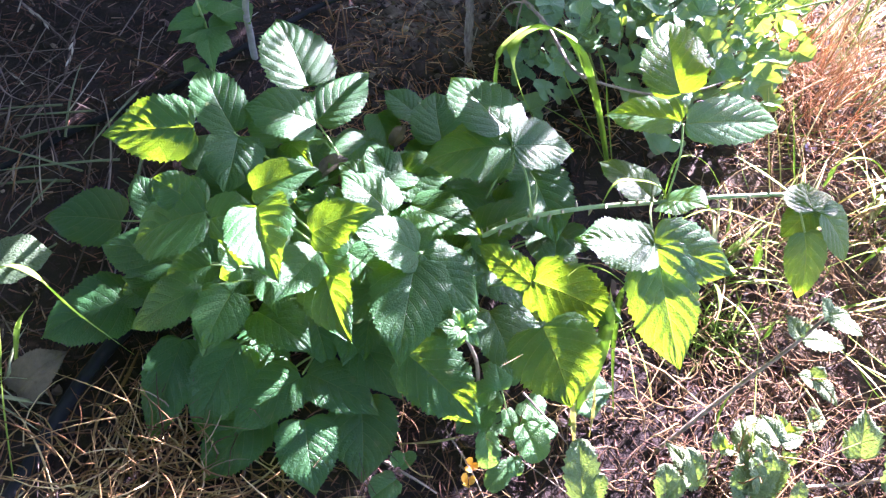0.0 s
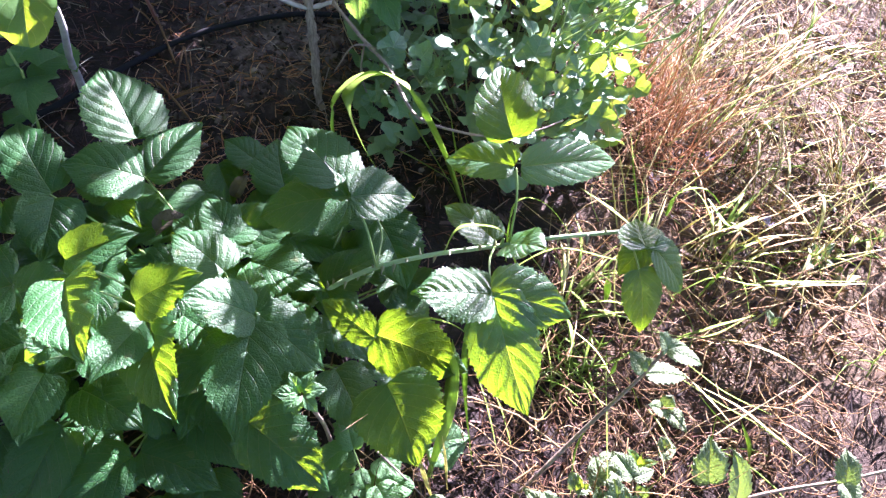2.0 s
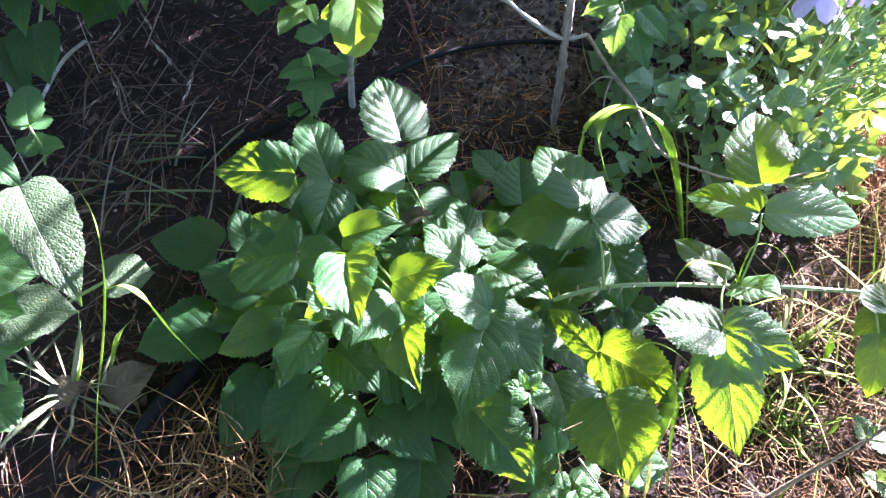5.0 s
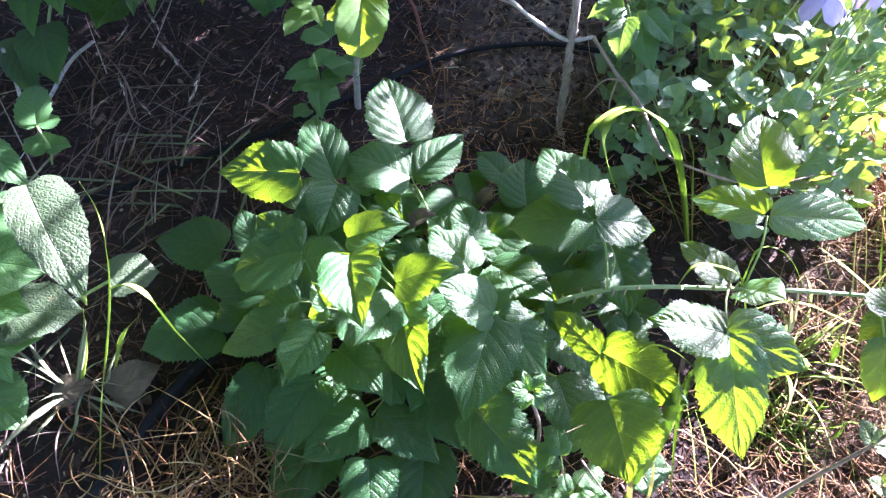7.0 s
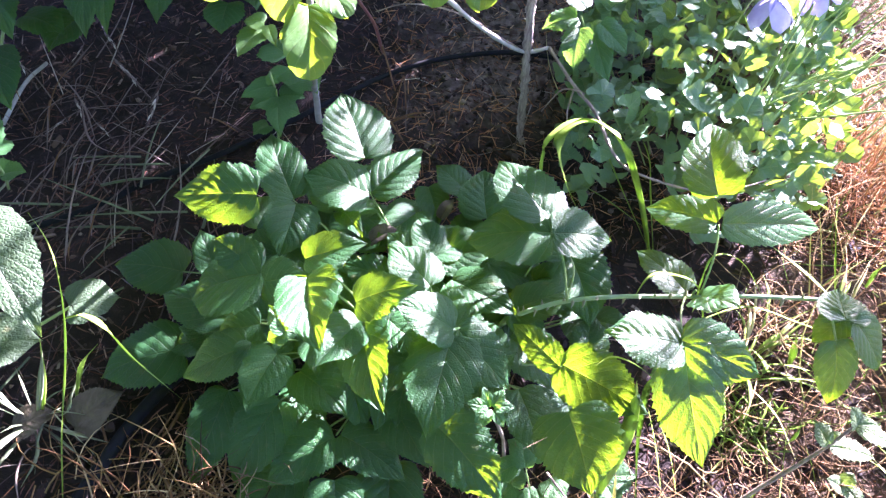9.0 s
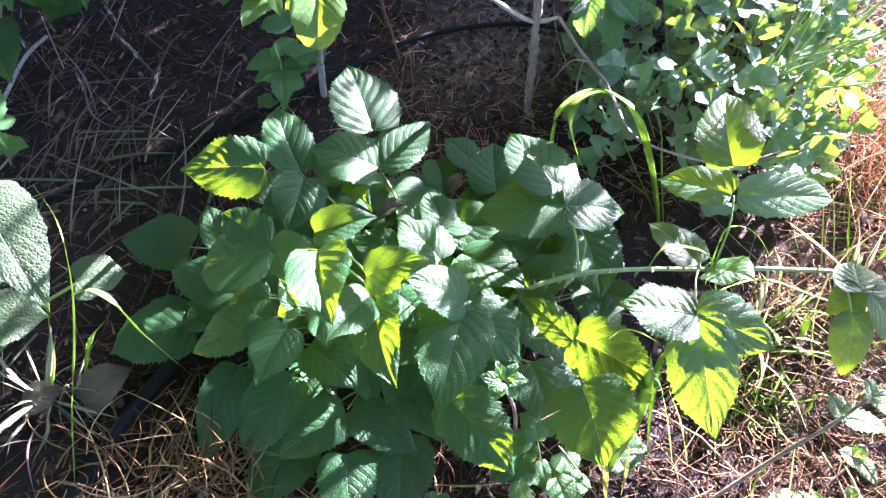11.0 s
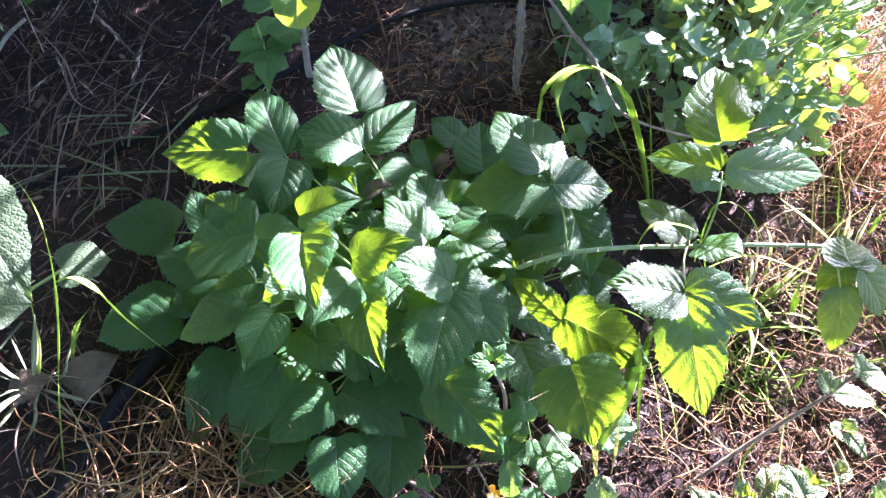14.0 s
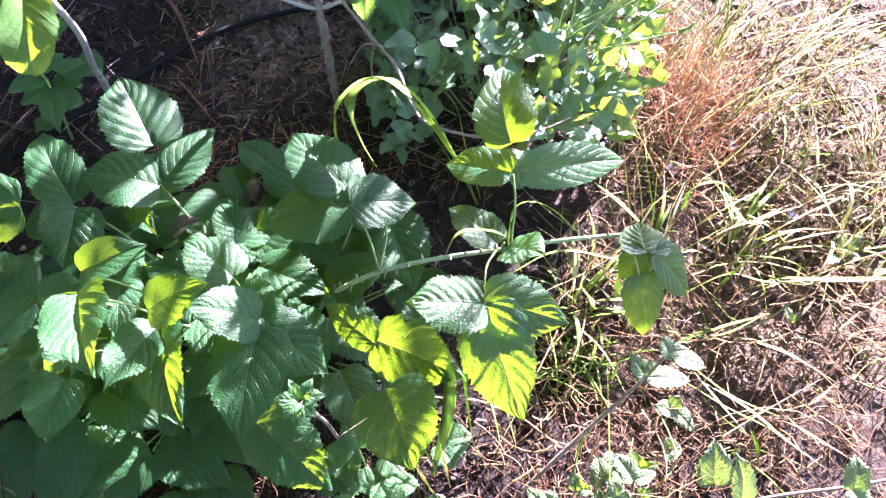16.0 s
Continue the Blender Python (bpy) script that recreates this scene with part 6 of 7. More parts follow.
blade(tuft, [(0.373, 0.387, 0.100), (0.378, 0.390, 0.110), (0.380, 0.398, 0.130)], 0.004, M_GRASS)
blade(tuft, [(0.336, 0.279, 0.000), (0.344, 0.329, 0.030), (0.363, 0.355, 0.050)], 0.0025, M_GRASS)
blade(tuft, [(0.456, 0.386, 0.100), (0.507, 0.359, 0.080), (0.564, 0.341, 0.050), (0.614, 0.316, 0.020)], 0.004, M_GRASS)
blade(tuft, [(0.479, 0.369, 0.090), (0.519, 0.350, 0.050), (0.561, 0.338, 0.020)], 0.003, M_GRASS)
blade(tuft, [(0.473, 0.399, 0.100), (0.512, 0.368, 0.090), (0.576, 0.351, 0.060)], 0.004, M_GRASS)
blade(tuft, [(0.517, 0.530, 0.030), (0.571, 0.544, 0.050), (0.622, 0.524, 0.060), (0.766, 0.534, 0.040)], 0.005, M_GRASS)
blade(tuft, [(0.462, 0.481, 0.030), (0.536, 0.462, 0.040), (0.616, 0.492, 0.050)], 0.004, M_GRASS)
blade(tuft, [(0.526, 0.639, 0.060), (0.538, 0.654, 0.090), (0.573, 0.651, 0.100), (0.602, 0.624, 0.080)], 0.012, M_GRASS)
blade(tuft, [(0.583, 0.653, 0.080), (0.592, 0.597, 0.090), (0.646, 0.623, 0.080)], 0.01, M_GRASS)
tuft = thing("grass_tuft", (-0.739, 0.851, 0.000), "bleached broken grass stalks in the shade", "grass", "grass tufts")
blade(tuft, [(-0.746, 0.895, 0.080), (-0.690, 0.858, 0.040), (-0.638, 0.783, 0.012)], 0.004, M_GREYSTRAW)
blade(tuft, [(-0.786, 0.877, 0.100), (-0.769, 0.878, 0.060), (-0.704, 0.823, 0.015)], 0.0035, M_GREYSTRAW)
blade(tuft, [(-0.664, 0.944, 0.060), (-0.579, 0.893, 0.012)], 0.003, M_GREYSTRAW)
blade(tuft, [(-0.698, 0.868, 0.030), (-0.649, 0.787, 0.020), (-0.581, 0.767, 0.012)], 0.004, M_GREYSTRAW)
blade(tuft, [(-0.572, 0.779, 0.030), (-0.531, 0.768, 0.020), (-0.486, 0.751, 0.012)], 0.0045, M_GREYSTRAW)
blade(tuft, [(-0.751, 0.744, 0.020), (-0.716, 0.776, 0.040), (-0.673, 0.804, 0.050)], 0.003, M_GREYSTRAW)
blade(tuft, [(-0.624, 0.767, 0.030), (-0.622, 0.729, 0.020), (-0.621, 0.699, 0.012)], 0.0035, M_GREYSTRAW)
blade(tuft, [(-0.875, 0.934, 0.120), (-0.863, 0.942, 0.080)], 0.003, M_GREYSTRAW)
blade(tuft, [(-0.675, 0.935, 0.100), (-0.719, 0.926, 0.060), (-0.754, 0.918, 0.030)], 0.0035, M_GREYSTRAW)
blade(tuft, [(-0.710, 0.758, 0.020), (-0.717, 0.816, 0.060)], 0.0025, M_GREYSTRAW)
blade(tuft, [(-0.640, 0.961, 0.120), (-0.627, 0.947, 0.050)], 0.003, M_GREYSTRAW)
tuft = thing("grass_tuft", (-0.375, 0.259, 0.000), "long pale straws tangled in front of the bush", "grass", "grass tufts")
blade(tuft, [(-0.457, 0.257, 0.012), (-0.399, 0.273, 0.020), (-0.344, 0.286, 0.022)], 0.003, M_HEAP)
blade(tuft, [(-0.344, 0.286, 0.022), (-0.368, 0.254, 0.015), (-0.417, 0.211, 0.010)], 0.003, M_HEAP)
blade(tuft, [(-0.339, 0.287, 0.022), (-0.311, 0.261, 0.030), (-0.290, 0.228, 0.035)], 0.0045, M_HEAP)
blade(tuft, [(-0.389, 0.226, 0.010), (-0.343, 0.252, 0.020), (-0.299, 0.272, 0.020)], 0.003, M_HEAP)
blade(tuft, [(-0.336, 0.378, 0.030), (-0.349, 0.337, 0.020), (-0.377, 0.273, 0.012)], 0.0025, M_HEAP)
blade(tuft, [(-0.334, 0.380, 0.020), (-0.340, 0.342, 0.020), (-0.352, 0.317, 0.015)], 0.0045, M_HEAP)
blade(tuft, [(-0.453, 0.365, 0.020), (-0.416, 0.311, 0.015), (-0.377, 0.265, 0.012)], 0.003, M_HEAP)
blade(tuft, [(-0.291, 0.252, 0.030), (-0.265, 0.261, 0.040), (-0.242, 0.266, 0.030)], 0.003, M_HEAP)
blade(tuft, [(-0.274, 0.235, 0.020), (-0.266, 0.256, 0.030), (-0.280, 0.277, 0.030)], 0.003, M_HEAP)
blade(tuft, [(-0.357, 0.226, 0.010), (-0.325, 0.242, 0.020), (-0.245, 0.250, 0.020)], 0.0025, M_HEAP)
tuft = thing("grass_tuft", (0.590, 0.512, 0.000), "flat yellow-green grass blades leaning over the dry verge", "grass", "grass tufts")
blade(tuft, [(0.587, 0.520, 0.010), (0.637, 0.529, 0.050), (0.733, 0.528, 0.050), (0.804, 0.542, 0.030)], 0.006, M_VERGE)
blade(tuft, [(0.567, 0.482, 0.010), (0.603, 0.482, 0.030), (0.648, 0.504, 0.050)], 0.005, M_VERGE)
blade(tuft, [(0.566, 0.543, 0.010), (0.585, 0.552, 0.040), (0.600, 0.563, 0.060)], 0.0055, M_VERGE)
blade(tuft, [(0.574, 0.556, 0.010), (0.596, 0.577, 0.050), (0.607, 0.589, 0.080)], 0.0045, M_VERGE)
blade(tuft, [(0.670, 0.523, 0.010), (0.669, 0.541, 0.030), (0.669, 0.553, 0.050)], 0.0035, M_VERGE)
blade(tuft, [(0.624, 0.643, 0.040), (0.620, 0.624, 0.060), (0.643, 0.603, 0.060), (0.681, 0.600, 0.020)], 0.009, M_VERGE)
blade(tuft, [(0.552, 0.476, 0.010), (0.595, 0.457, 0.030), (0.651, 0.436, 0.020)], 0.005, M_VERGE)
blade(tuft, [(0.556, 0.601, 0.020), (0.579, 0.609, 0.050), (0.620, 0.614, 0.070), (0.694, 0.641, 0.060)], 0.005, M_VERGE)
blade(tuft, [(0.745, 0.587, 0.010), (0.766, 0.603, 0.030), (0.774, 0.609, 0.050)], 0.005, M_VERGE)
tuft = thing("grass_tuft", (0.666, 0.547, 0.000), "bleached flat straws lying crosswise on the verge", "grass", "grass tufts")
blade(tuft, [(0.610, 0.570, 0.030), (0.644, 0.547, 0.020), (0.663, 0.528, 0.012)], 0.0048, M_STRAW)
blade(tuft, [(0.704, 0.630, 0.040), (0.723, 0.594, 0.030), (0.746, 0.589, 0.012)], 0.0042, M_STRAW)
blade(tuft, [(0.615, 0.497, 0.030), (0.630, 0.465, 0.020), (0.648, 0.447, 0.012)], 0.0042, M_STRAW)
blade(tuft, [(0.656, 0.487, 0.012), (0.673, 0.502, 0.020), (0.693, 0.520, 0.020)], 0.005, M_STRAW)
blade(tuft, [(0.671, 0.597, 0.020), (0.714, 0.591, 0.020), (0.749, 0.593, 0.012)], 0.0046, M_STRAW)
blade(tuft, [(0.781, 0.669, 0.050), (0.726, 0.643, 0.050), (0.689, 0.630, 0.020)], 0.0042, M_STRAW)
blade(tuft, [(0.769, 0.677, 0.060), (0.723, 0.659, 0.050), (0.683, 0.650, 0.020)], 0.0042, M_STRAW)
blade(tuft, [(0.755, 0.636, 0.040), (0.711, 0.636, 0.040), (0.661, 0.610, 0.020)], 0.0042, M_STRAW)
blade(tuft, [(0.753, 0.503, 0.012), (0.711, 0.474, 0.020), (0.691, 0.453, 0.012)], 0.004, M_STRAW)
blade(tuft, [(0.767, 0.477, 0.012), (0.724, 0.465, 0.020), (0.693, 0.437, 0.012)], 0.0045, M_STRAW)


# ---- grass in ear ----
def ear_mesh(length, seed, awn):
    """A spike of overlapping husks in two rows, each with a bristle."""
    rng = random.Random(seed)
    verts, faces = [], []
    count = 13
    for k in range(count):
        t = k / count
        s = -1 if k % 2 else 1
        y, h, w = t * length, length * 0.22 * (1 - 0.4 * t), length * 0.020 * (1 - 0.5 * t)
        tilt = s * rng.uniform(0.06, 0.15)
        d = Vector((math.sin(tilt), math.cos(tilt), rng.uniform(-0.1, 0.16)))
        c = Vector((0, y, 0))
        e = d.cross(Vector((0, 0, 1))).normalized() * w
        n0 = len(verts)
        tip = c + d * h
        mid = c + d * h * 0.45
        verts += [c, mid + e, mid - e, mid + Vector((0, 0, w * 0.9)), mid - Vector((0, 0, w * 0.6)), tip, tip + d * awn * rng.uniform(0.5, 1.2) + e * 0.4, tip + e * 0.16]
        faces += [(n0, n0 + 1, n0 + 3), (n0, n0 + 3, n0 + 2), (n0, n0 + 2, n0 + 4), (n0, n0 + 4, n0 + 1), (n0 + 5, n0 + 3, n0 + 1), (n0 + 5, n0 + 2, n0 + 3),
                  (n0 + 5, n0 + 4, n0 + 2), (n0 + 5, n0 + 1, n0 + 4), (n0 + 5, n0 + 6, n0 + 7)]
    return mesh_of("ear", verts, faces, smooth=False)


def grass_ear(foot, neck, tip, material, label, awn=0.012, arch=0.01):
    ob = thing("grass_ear", foot, label, "grass", "grass in ear")
    a, b = Vector(foot), Vector(neck)
    tube("stalk", [a, (a + b) / 2 + Vector((0, 0, arch)), b], 0.0008, 0.0006, material, ob, per=4, sides=5)
    m, length = leaf_pose(neck, tip, 0)
    part("ear", ear_mesh(length, int(abs(foot[0]) * 9000), awn), material, ob, m)


for a, b, c in (((-0.80, 1.06), (-0.761, 1.013), (-0.770, 0.945)), ((-0.79, 1.12), (-0.741, 1.055), (-0.676, 0.988)), ((-0.75, 1.05), (-0.693, 0.986), (-0.585, 0.894)),
                ((-0.66, 0.87), (-0.707, 0.830), (-0.742, 0.769)), ((-0.74, 0.95), (-0.717, 0.879), (-0.668, 0.813)), ((-0.58, 1.01), (-0.579, 0.916), (-0.568, 0.799)),
                ((-0.71, 0.88), (-0.656, 0.826), (-0.603, 0.789)), ((-0.66, 1.28), (-0.713, 1.231), (-0.771, 1.161)), ((-0.94, 1.03), (-0.886, 0.976), (-0.80, 0.90))):
    grass_ear((*a, 0.012), (*b, 0.024), (*c, 0.016), M_GREYSTRAW, "weathered grass ear lying on dark mulch", 0.008)
for a, b in (((-0.232, 1.121), (-0.177, 0.983)), ((-0.261, 1.119), (-0.220, 1.072)), ((-0.169, 1.022), (-0.168, 0.939)), ((-0.167, 1.02), (-0.150, 0.940)),
             ((-0.165, 0.910), (-0.112, 0.937)), ((-0.168, 0.905), (-0.115, 0.925)), ((-0.201, 0.942), (-0.144, 0.867)), ((-0.038, 0.949), (-0.011, 0.979)),
             ((-0.526, 0.908), (-0.505, 0.914)), ((-0.477, 0.873), (-0.420, 0.847))):
    straw = thing("straw", (*a, 0.012), "pale broken straw lying on dark mulch", "straw", "loose straws")
    thick = 0.0022 if abs(a[0] - b[0]) + abs(a[1] - b[1]) > 0.12 else 0.0014
    tube("stem", [(*a, 0.013), ((a[0] + b[0]) / 2, (a[1] + b[1]) / 2, 0.018), (*b, 0.012)], thick, thick * 0.8, M_HEAP, straw, per=4, sides=6)


def tussock(at, label, count, turn, spread, length, seed, width=0.0028, looks=None):
    """Grass blades springing from one crown and leaning one way."""
    rng = random.Random(seed)
    ob = thing("grass_tussock", at, label, "grass", "tussocks")
    for k in range(count):
        yaw = radians(rng.gauss(turn, spread))
        ln = rng.uniform(*length)
        out = Vector((math.cos(yaw), math.sin(yaw), 0))
        foot = Vector(at) + Vector((rng.gauss(0, 0.014), rng.gauss(0, 0.014), 0))
        top = ln * rng.uniform(0.25, 0.5)
        drop = top * rng.uniform(0.3, 0.95)
        side = Vector((-out.y, out.x, 0)) * ln * rng.gauss(0, 0.08)
        pts = [foot, foot + out * ln * 0.25 + Vector((0, 0, top * 0.7)), foot + out * ln * 0.6 + side + Vector((0, 0, top)), foot + out * ln + side * 2 + Vector((0, 0, drop))]
        blade(ob, pts, width * rng.uniform(0.6, 1.5), rng.choice(looks or (M_GRASS, M_STRAW, M_VERGE)))
    return ob


tussock((-0.513, 0.318, 0), "spreading tuft of thin grey-green grass", 12, 40, 90, (0.05, 0.11), 11, 0.0024, (M_SEDGE, M_PALEGRASS, M_GREYSTRAW))
tussock((-0.56, 0.235, 0), "spreading tuft of thin grey-green grass", 10, 60, 90, (0.04, 0.10), 12, 0.0026, (M_SEDGE, M_GREYSTRAW, M_GREYSTRAW))
tussock((-0.575, 0.575, 0), "dry tuft of weathered grass beside the pale leaf", 10, 80, 38, (0.05, 0.12), 8, 0.0022, (M_GREYSTRAW, M_HEAP))
tussock((-0.647, 0.693, 0), "dry tuft of weathered grass on the mulch", 8, 60, 60, (0.06, 0.15), 9, 0.0022, (M_GREYSTRAW, M_HEAP))
tussock((-0.75, 0.805, 0), "dry tuft of weathered grass on the mulch", 8, 100, 70, (0.06, 0.15), 10, 0.0022, (M_GREYSTRAW, M_HEAP))
tussock((0.618, 0.915, 0), "tussock of long yellow-green and straw grass leaning over", 30, 32, 24, (0.12, 0.34), 1)
tussock((0.655, 0.83, 0), "tussock of bleached grass blades leaning into the sun", 26, 18, 26, (0.12, 0.36), 2)
tussock((0.69, 0.765, 0), "tussock of short dry grass at the verge", 18, 20, 45, (0.06, 0.20), 3)
tussock((0.84, 0.72, 0), "tussock of pale yellow-green verge grass", 20, 70, 60, (0.06, 0.18), 4)
tussock((0.86, 0.98, 0), "tussock of pale yellow-green verge grass", 22, 30, 50, (0.08, 0.24), 5)
tussock((0.585, 0.60, 0), "tussock of fresh yellow-green blades in dry grass", 18, 40, 40, (0.06, 0.17), 13, 0.0045, (M_VERGE, M_GRASS, M_STRAW))
tussock((0.48, 0.60, 0), "tussock of fresh yellow-green blades in dry grass", 12, 10, 50, (0.05, 0.13), 14, 0.0042, (M_VERGE, M_GRASS))
tussock((0.74, 0.62, 0), "tussock of bleached flat grass blades", 14, 120, 70, (0.06, 0.16), 15, 0.0038, (M_VERGE, M_STRAW))
tussock((0.72, 0.70, 0), "tussock of bleached flat grass blades", 16, 30, 60, (0.06, 0.18), 16, 0.0038, (M_VERGE, M_STRAW))
tussock((0.370, 0.515, 0), "tussock of fresh yellow-green blades below the cane", 24, 60, 80, (0.04, 0.12), 17, 0.0040, (M_VERGE, M_GRASS, M_GRASS))
tussock((0.62, 0.58, 0), "tussock of short dry grass at the verge", 14, 10, 70, (0.05, 0.15), 6)
tuft = thing("grass_tuft", (0.405, 0.50, 0.000), "short fresh green grass blades below the cane", "grass", "grass tufts")
for width, line in ((0.006, ((0.349, 0.510, 0.012), (0.397, 0.506, 0.040), (0.460, 0.492, 0.030))), (0.006, ((0.358, 0.496, 0.012), (0.390, 0.496, 0.040), (0.434, 0.501, 0.040))),
                    (0.007, ((0.385, 0.553, 0.012), (0.388, 0.514, 0.040), (0.383, 0.499, 0.030))), (0.010, ((0.429, 0.530, 0.012), (0.425, 0.540, 0.045), (0.424, 0.556, 0.065))),
                    (0.009, ((0.377, 0.431, 0.012), (0.382, 0.454, 0.035), (0.387, 0.471, 0.055))), (0.006, ((0.372, 0.528, 0.012), (0.410, 0.515, 0.045), (0.448, 0.517, 0.035)))):
    blade(tuft, line, width, M_GRASS)
tuft = thing("grass_tuft", (0.56, 0.39, 0.000), "long flat pale-green grass blades fallen on dry stems", "grass", "grass tufts")
for width, line, look_of in ((0.008, ((0.572, 0.471, 0.012), (0.588, 0.444, 0.050), (0.617, 0.421, 0.060), (0.667, 0.397, 0.040)), M_VERGE),
                             (0.006, ((0.516, 0.414, 0.012), (0.546, 0.369, 0.045), (0.578, 0.329, 0.050), (0.627, 0.298, 0.030)), M_VERGE),
                             (0.004, ((0.509, 0.428, 0.012), (0.517, 0.375, 0.045), (0.544, 0.340, 0.035)), M_VERGE),
                             (0.009, ((0.558, 0.312, 0.012), (0.551, 0.328, 0.035), (0.534, 0.345, 0.065)), M_GRASS),
                             (0.005, ((0.600, 0.362, 0.012), (0.608, 0.341, 0.040), (0.665, 0.303, 0.030)), M_RUST),
                             (0.005, ((0.604, 0.373, 0.012), (0.631, 0.373, 0.040), (0.666, 0.395, 0.040)), M_STRAW),
                             (0.006, ((0.492, 0.465, 0.012), (0.541, 0.471, 0.045), (0.613, 0.487, 0.050)), M_GRASS),
                             (0.007, ((0.563, 0.537, 0.012), (0.573, 0.542, 0.055), (0.588, 0.550, 0.085)), M_GRASS),
                             (0.008, ((0.578, 0.529, 0.012), (0.623, 0.531, 0.055), (0.667, 0.525, 0.065), (0.783, 0.530, 0.055)), M_GRASS),
                             (0.006, ((0.627, 0.607, 0.012), (0.658, 0.606, 0.070), (0.718, 0.628, 0.090)), M_VERGE),
                             (0.006, ((0.564, 0.643, 0.012), (0.578, 0.635, 0.060), (0.635, 0.653, 0.090)), M_VERGE)):
    blade(tuft, line, width, look_of)
for at, turn in (((0.787, 0.614, 0), 30), ((0.859, 0.646, 0), 140), ((0.794, 0.586, 0), 250)):
    tussock(at, "small yellow-green weed sprouting in dry verge", 9, turn, 120, (0.02, 0.05), round(at[0] * 1000), 0.010, (M_GRASS, M_VERGE))
tussock((0.40, 0.56, 0), "tussock of fresh green grass under the cane", 9, 0, 60, (0.04, 0.11), 7, 0.0045)
for a, b, c in (((0.66, 0.90, 0.01), (0.78, 0.99, 0.12), (0.84, 1.03, 0.125)), ((0.66, 0.86, 0.01), (0.80, 0.93, 0.10), (0.87, 0.945, 0.09)), ((0.68, 0.83, 0.01), (0.83, 0.85, 0.09), (0.90, 0.835, 0.075)),
                ((0.70, 0.78, 0.01), (0.76, 0.73, 0.07), (0.79, 0.69, 0.06)), ((0.62, 0.93, 0.01), (0.70, 1.05, 0.13), (0.73, 1.10, 0.13)), ((0.72, 0.86, 0.01), (0.90, 0.90, 0.08), (0.96, 0.90, 0.06)),
                ((0.55, 0.62, 0.01), (0.56, 0.56, 0.06), (0.58, 0.50, 0.05))):
    grass_ear(a, b, c, M_STRAW, "bleached bristly grass ear nodding in the verge", 0.02, 0.03)

# ---- unseen hedge and added leaves that keep sun and sky light off the bed ----
hedge = thing("hedge", (0, 1.95, 0), "unseen hedge and leaves added round and over the bed as shade", "hedge")
rng = random.Random(77)
hv, hf = [], []


def shade_leaf(x, y, z, size):
    m = pose(x, y, z, rng.gauss(0, 45), rng.gauss(0, 45), rng.uniform(0, 360))
    n0 = len(hv)
    for u, v, h in ((0, 0, 0), (-0.36, 0.3, 0.06), (-0.3, 0.65, 0.05), (0, 1, -0.05), (0.3, 0.65, 0.05), (0.36, 0.3, 0.06), (0, 0.5, 0)):
        hv.append(tuple(m @ Vector((u * size, v * size, h * size))))
    hf.extend([(n0, n0 + 6, n0 + 1), (n0 + 1, n0 + 6, n0 + 2), (n0 + 2, n0 + 6, n0 + 3), (n0 + 3, n0 + 6, n0 + 4), (n0 + 4, n0 + 6, n0 + 5), (n0 + 5, n0 + 6, n0)])


# top heights set by which bush leaves the sun should reach
HEDGE = ((0.45, 0.60), (0.56, 0.58), (0.64, 0.53), (0.74, 0.56), (0.80, 0.55), (0.88, 0.575), (0.93, 0.52), (0.95, 0.42))
HEDGE_END = 0.95


def hedge_top(x):
    high = next((h for end, h in HEDGE if x < end), 0.4)
    return high + 0.02 * noise.noise(Vector((x * 9, 0.3, 0)))


for k in range(6500):
    x = rng.uniform(-1.9, HEDGE_END)
    y = rng.gauss(1.95, 0.12)
    z = rng.random() ** 0.6 * hedge_top(x)
    shade_leaf(x, y, z + 0.02, rng.uniform(0.04, 0.085))
for k in range(30):
    x = -1.8 + 0.080 * k + rng.gauss(0, 0.02)
    high = hedge_top(x) + rng.uniform(0.02, 0.20)
    lean = rng.gauss(0, 0.1)
    tube("cane", [(x, 1.95, -0.02), (x + lean * 0.4, 1.93, high * 0.5), (x + lean, 1.90, high)], 0.005, 0.0025, M_STALK, hedge, per=4, sides=6)
    for j in range(9 if x < 0.5 else 3):
        f = rng.uniform(0.55, 1.02)
        shade_leaf(x + lean * f + rng.gauss(0, 0.03), 1.92 + rng.gauss(0, 0.03), high * f, rng.uniform(0.035, 0.075))
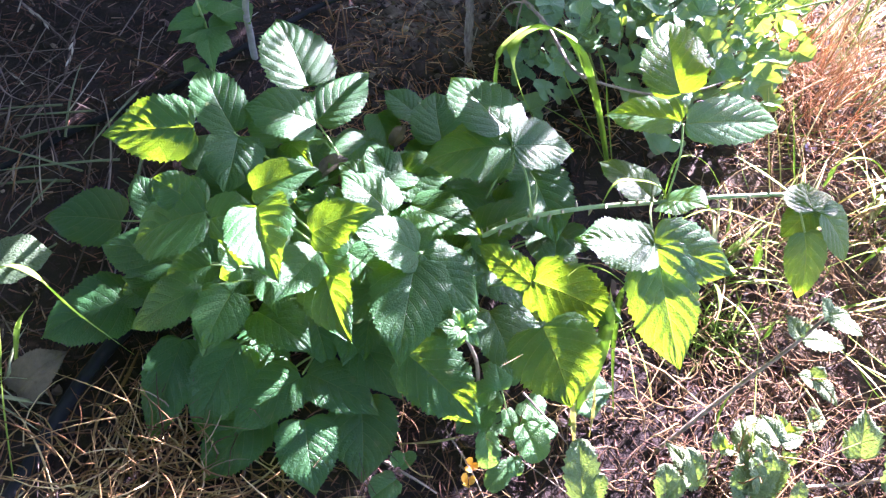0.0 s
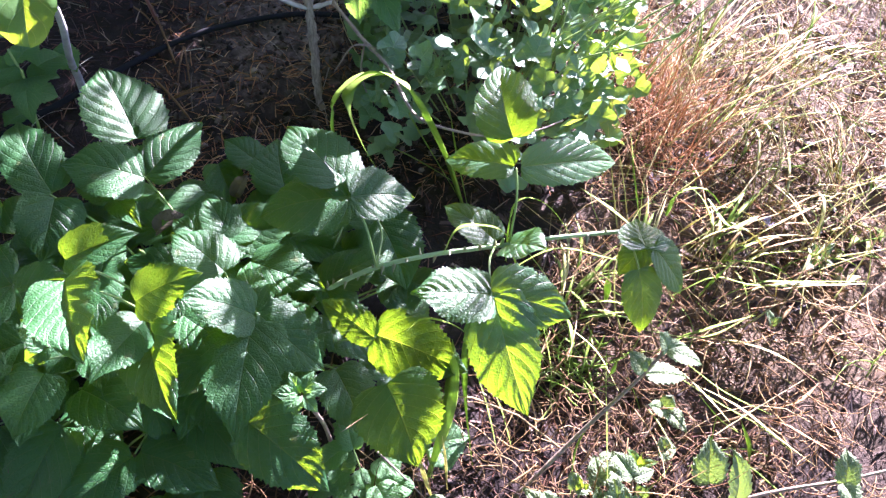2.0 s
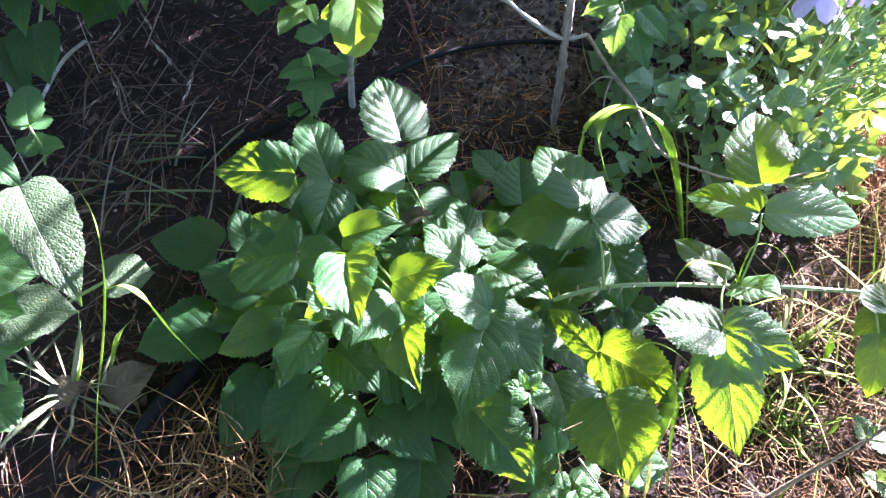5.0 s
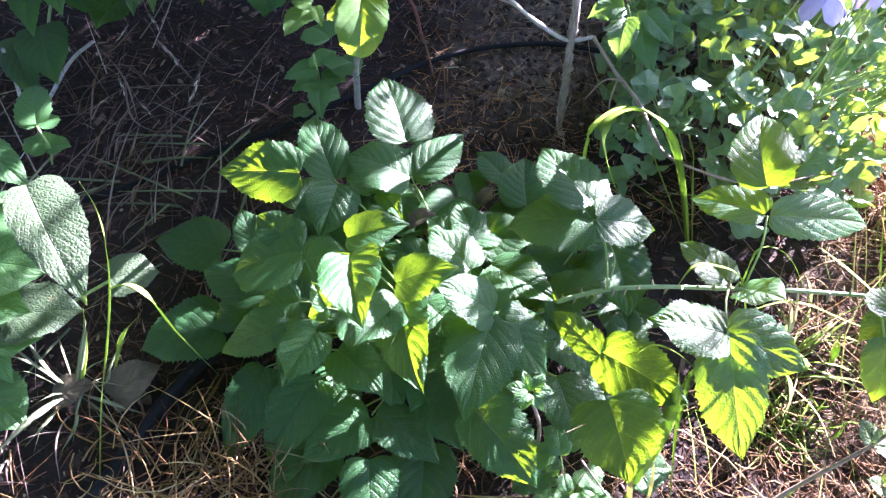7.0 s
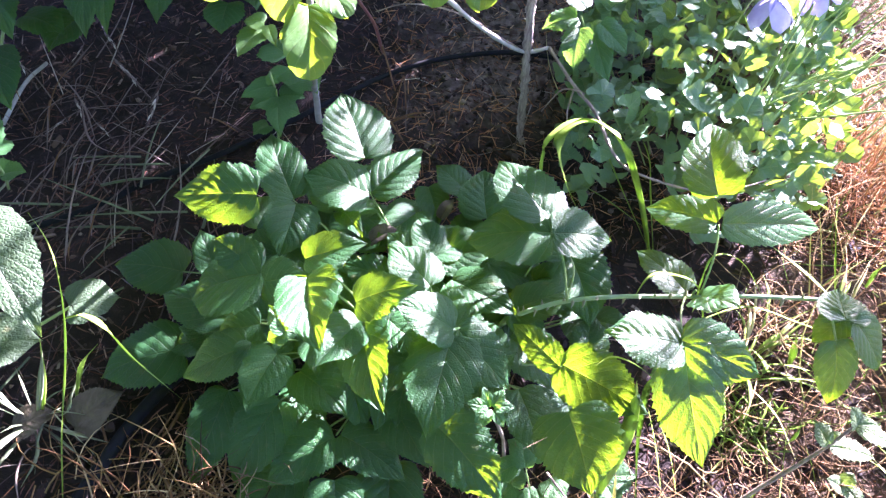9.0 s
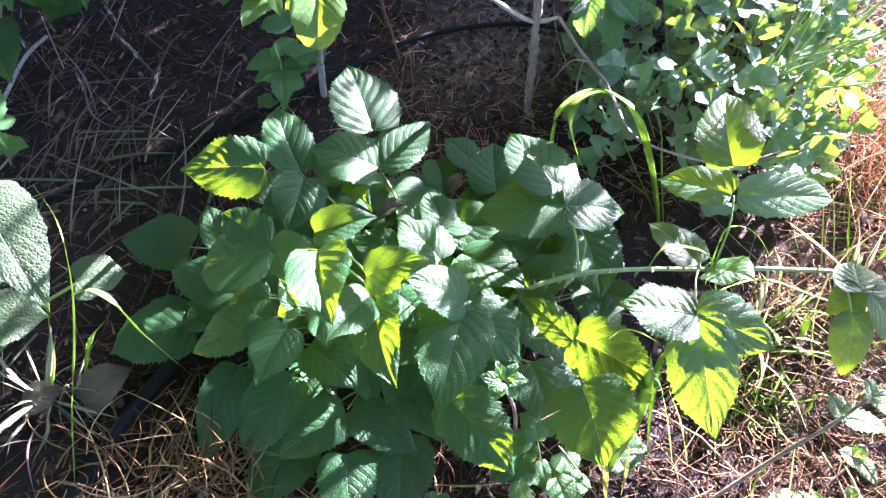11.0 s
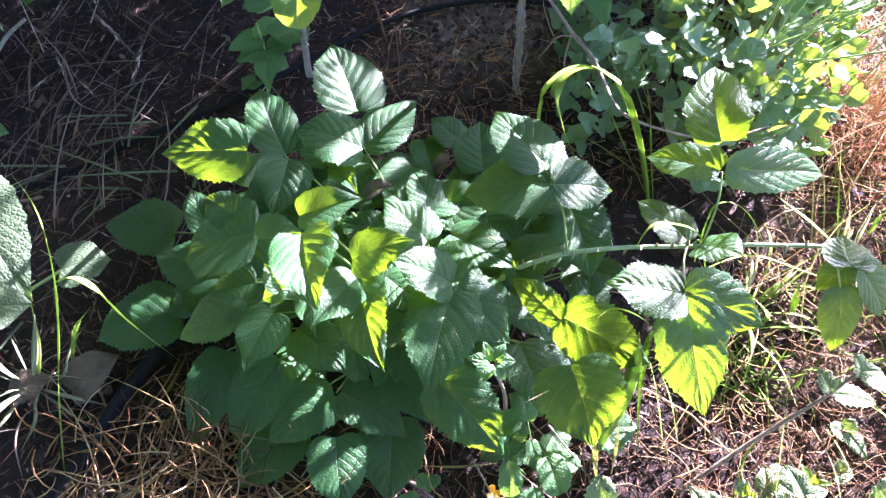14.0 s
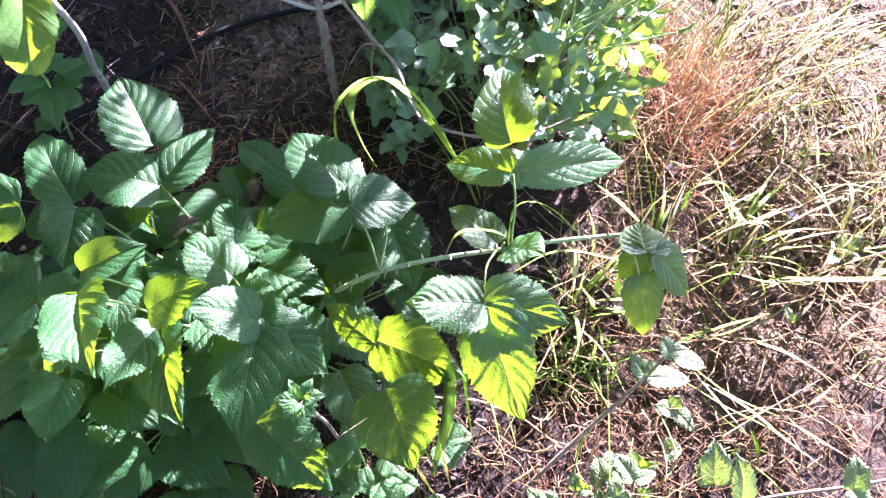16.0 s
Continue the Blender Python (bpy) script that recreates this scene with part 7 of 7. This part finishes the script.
SHADE_SPRAYS = (([(0.40, 2.0, 0.20), (0.52, 1.97, 0.60), (0.60, 1.95, 0.705), (0.67, 1.94, 0.730), (0.74, 1.93, 0.735), (0.80, 1.93, 0.728)], 95, 0.014, 0.5),
          ([(0.36, 2.0, 0.20), (0.52, 1.97, 0.52), (0.59, 1.95, 0.668), (0.635, 1.94, 0.684), (0.675, 1.94, 0.688)], 34, 0.009, 0.55),
          ([(0.86, 2.0, 0.10), (0.96, 1.97, 0.60), (1.00, 1.95, 0.755), (1.05, 1.94, 0.775)], 20, 0.014, 0.72),
          ([(1.28, 2.0, 0.02), (1.32, 1.97, 0.55), (1.343, 1.95, 0.742), (1.374, 1.94, 0.748), (1.400, 1.94, 0.722)], 95, 0.007, 0.50),
          ([(0.74, 2.0, 0.10), (0.82, 1.97, 0.55), (0.865, 1.95, 0.700), (0.93, 1.95, 0.712), (1.00, 1.94, 0.722), (1.055, 1.94, 0.732)], 20, 0.010, 0.42),
          ([(0.74, 2.0, 0.10), (0.84, 1.97, 0.60), (0.868, 1.95, 0.740), (0.880, 1.95, 0.758), (0.884, 1.95, 0.768)], 15, 0.004, 0.66),
          ([(0.36, 2.0, 0.20), (0.46, 1.98, 0.70), (0.53, 1.96, 0.850), (0.59, 1.94, 0.865)], 9, 0.022, 0.62),
          ([(0.28, 2.0, 0.20), (0.33, 1.98, 0.60), (0.37, 1.96, 0.748), (0.42, 1.95, 0.760), (0.47, 1.94, 0.735), (0.51, 1.94, 0.695)], 95, 0.020, 0.45),
          ([(1.10, 2.0, 0.05), (1.14, 1.97, 0.60), (1.168, 1.95, 0.774), (1.190, 1.94, 0.780)], 20, 0.004, 0.84),
          ([(0.92, 2.0, 0.05), (1.02, 1.97, 0.50), (1.08, 1.95, 0.675), (1.15, 1.94, 0.695)], 20, 0.014, 0.7))
for line, count, spread, start in SHADE_SPRAYS:
    # arching canes above the hedge, added to shade single leaves of the bush
    tube("cane", line, 0.0035, 0.0015, M_STALK, hedge, per=5, sides=6)
    way = spline(line, 12)
    for k in range(count):
        q = way[int((len(way) - 1) * rng.uniform(start, 1.0))]
        shade_leaf(q.x + rng.gauss(0, spread), q.y + rng.gauss(0, 0.03), q.z + rng.gauss(-0.005, spread), rng.uniform(0.022, 0.042))
# unseen rows added left and behind to cut the sky light
for k in range(3800):
    shade_leaf(rng.gauss(-1.42, 0.08), rng.uniform(-1.6, 2.0), rng.random() ** 0.85 * 2.2, rng.uniform(0.07, 0.13))
for k in range(4200):
    shade_leaf(rng.uniform(-1.7, 2.2), rng.gauss(-1.5, 0.12), rng.random() ** 0.85 * 2.2, rng.uniform(0.07, 0.13))
for k in range(9600):
    # unseen boughs leaning over from the row behind, added to dim the sky
    x, f = rng.uniform(-1.6, 1.5), rng.random()
    shade_leaf(x, -1.5 + 2.0 * f, 2.25 + 0.5 * math.sin(f * 2.6) + rng.gauss(0, 0.10), rng.uniform(0.09, 0.15))
# more added leaves overhead that hide the sky from the bed
for k in range(3400):
    shade_leaf(rng.uniform(-1.6, -0.45), rng.uniform(0.2, 1.7), 2.0 + rng.gauss(0, 0.15), rng.uniform(0.09, 0.15))
for k in range(4200):
    shade_leaf(rng.uniform(-1.3, 0.55), rng.uniform(1.0, 2.3), 2.7 + rng.gauss(0, 0.12), rng.uniform(0.09, 0.15))
for k in range(3000):
    shade_leaf(rng.uniform(-0.7, 0.45), rng.uniform(0.35, 1.05), 2.45 + rng.gauss(0, 0.12), rng.uniform(0.09, 0.15))
for k in range(6000):
    # tall unseen end behind the currant bush, added to block the sky
    shade_leaf(rng.uniform(-1.7, 0.0), rng.gauss(2.05, 0.10), rng.uniform(0.45, 2.6), rng.uniform(0.08, 0.14))
me = mesh_of("foliage", hv, hf, [(0.7, 0.5)] * len(hv))
part("foliage", me, M_BRAMBLE, hedge)
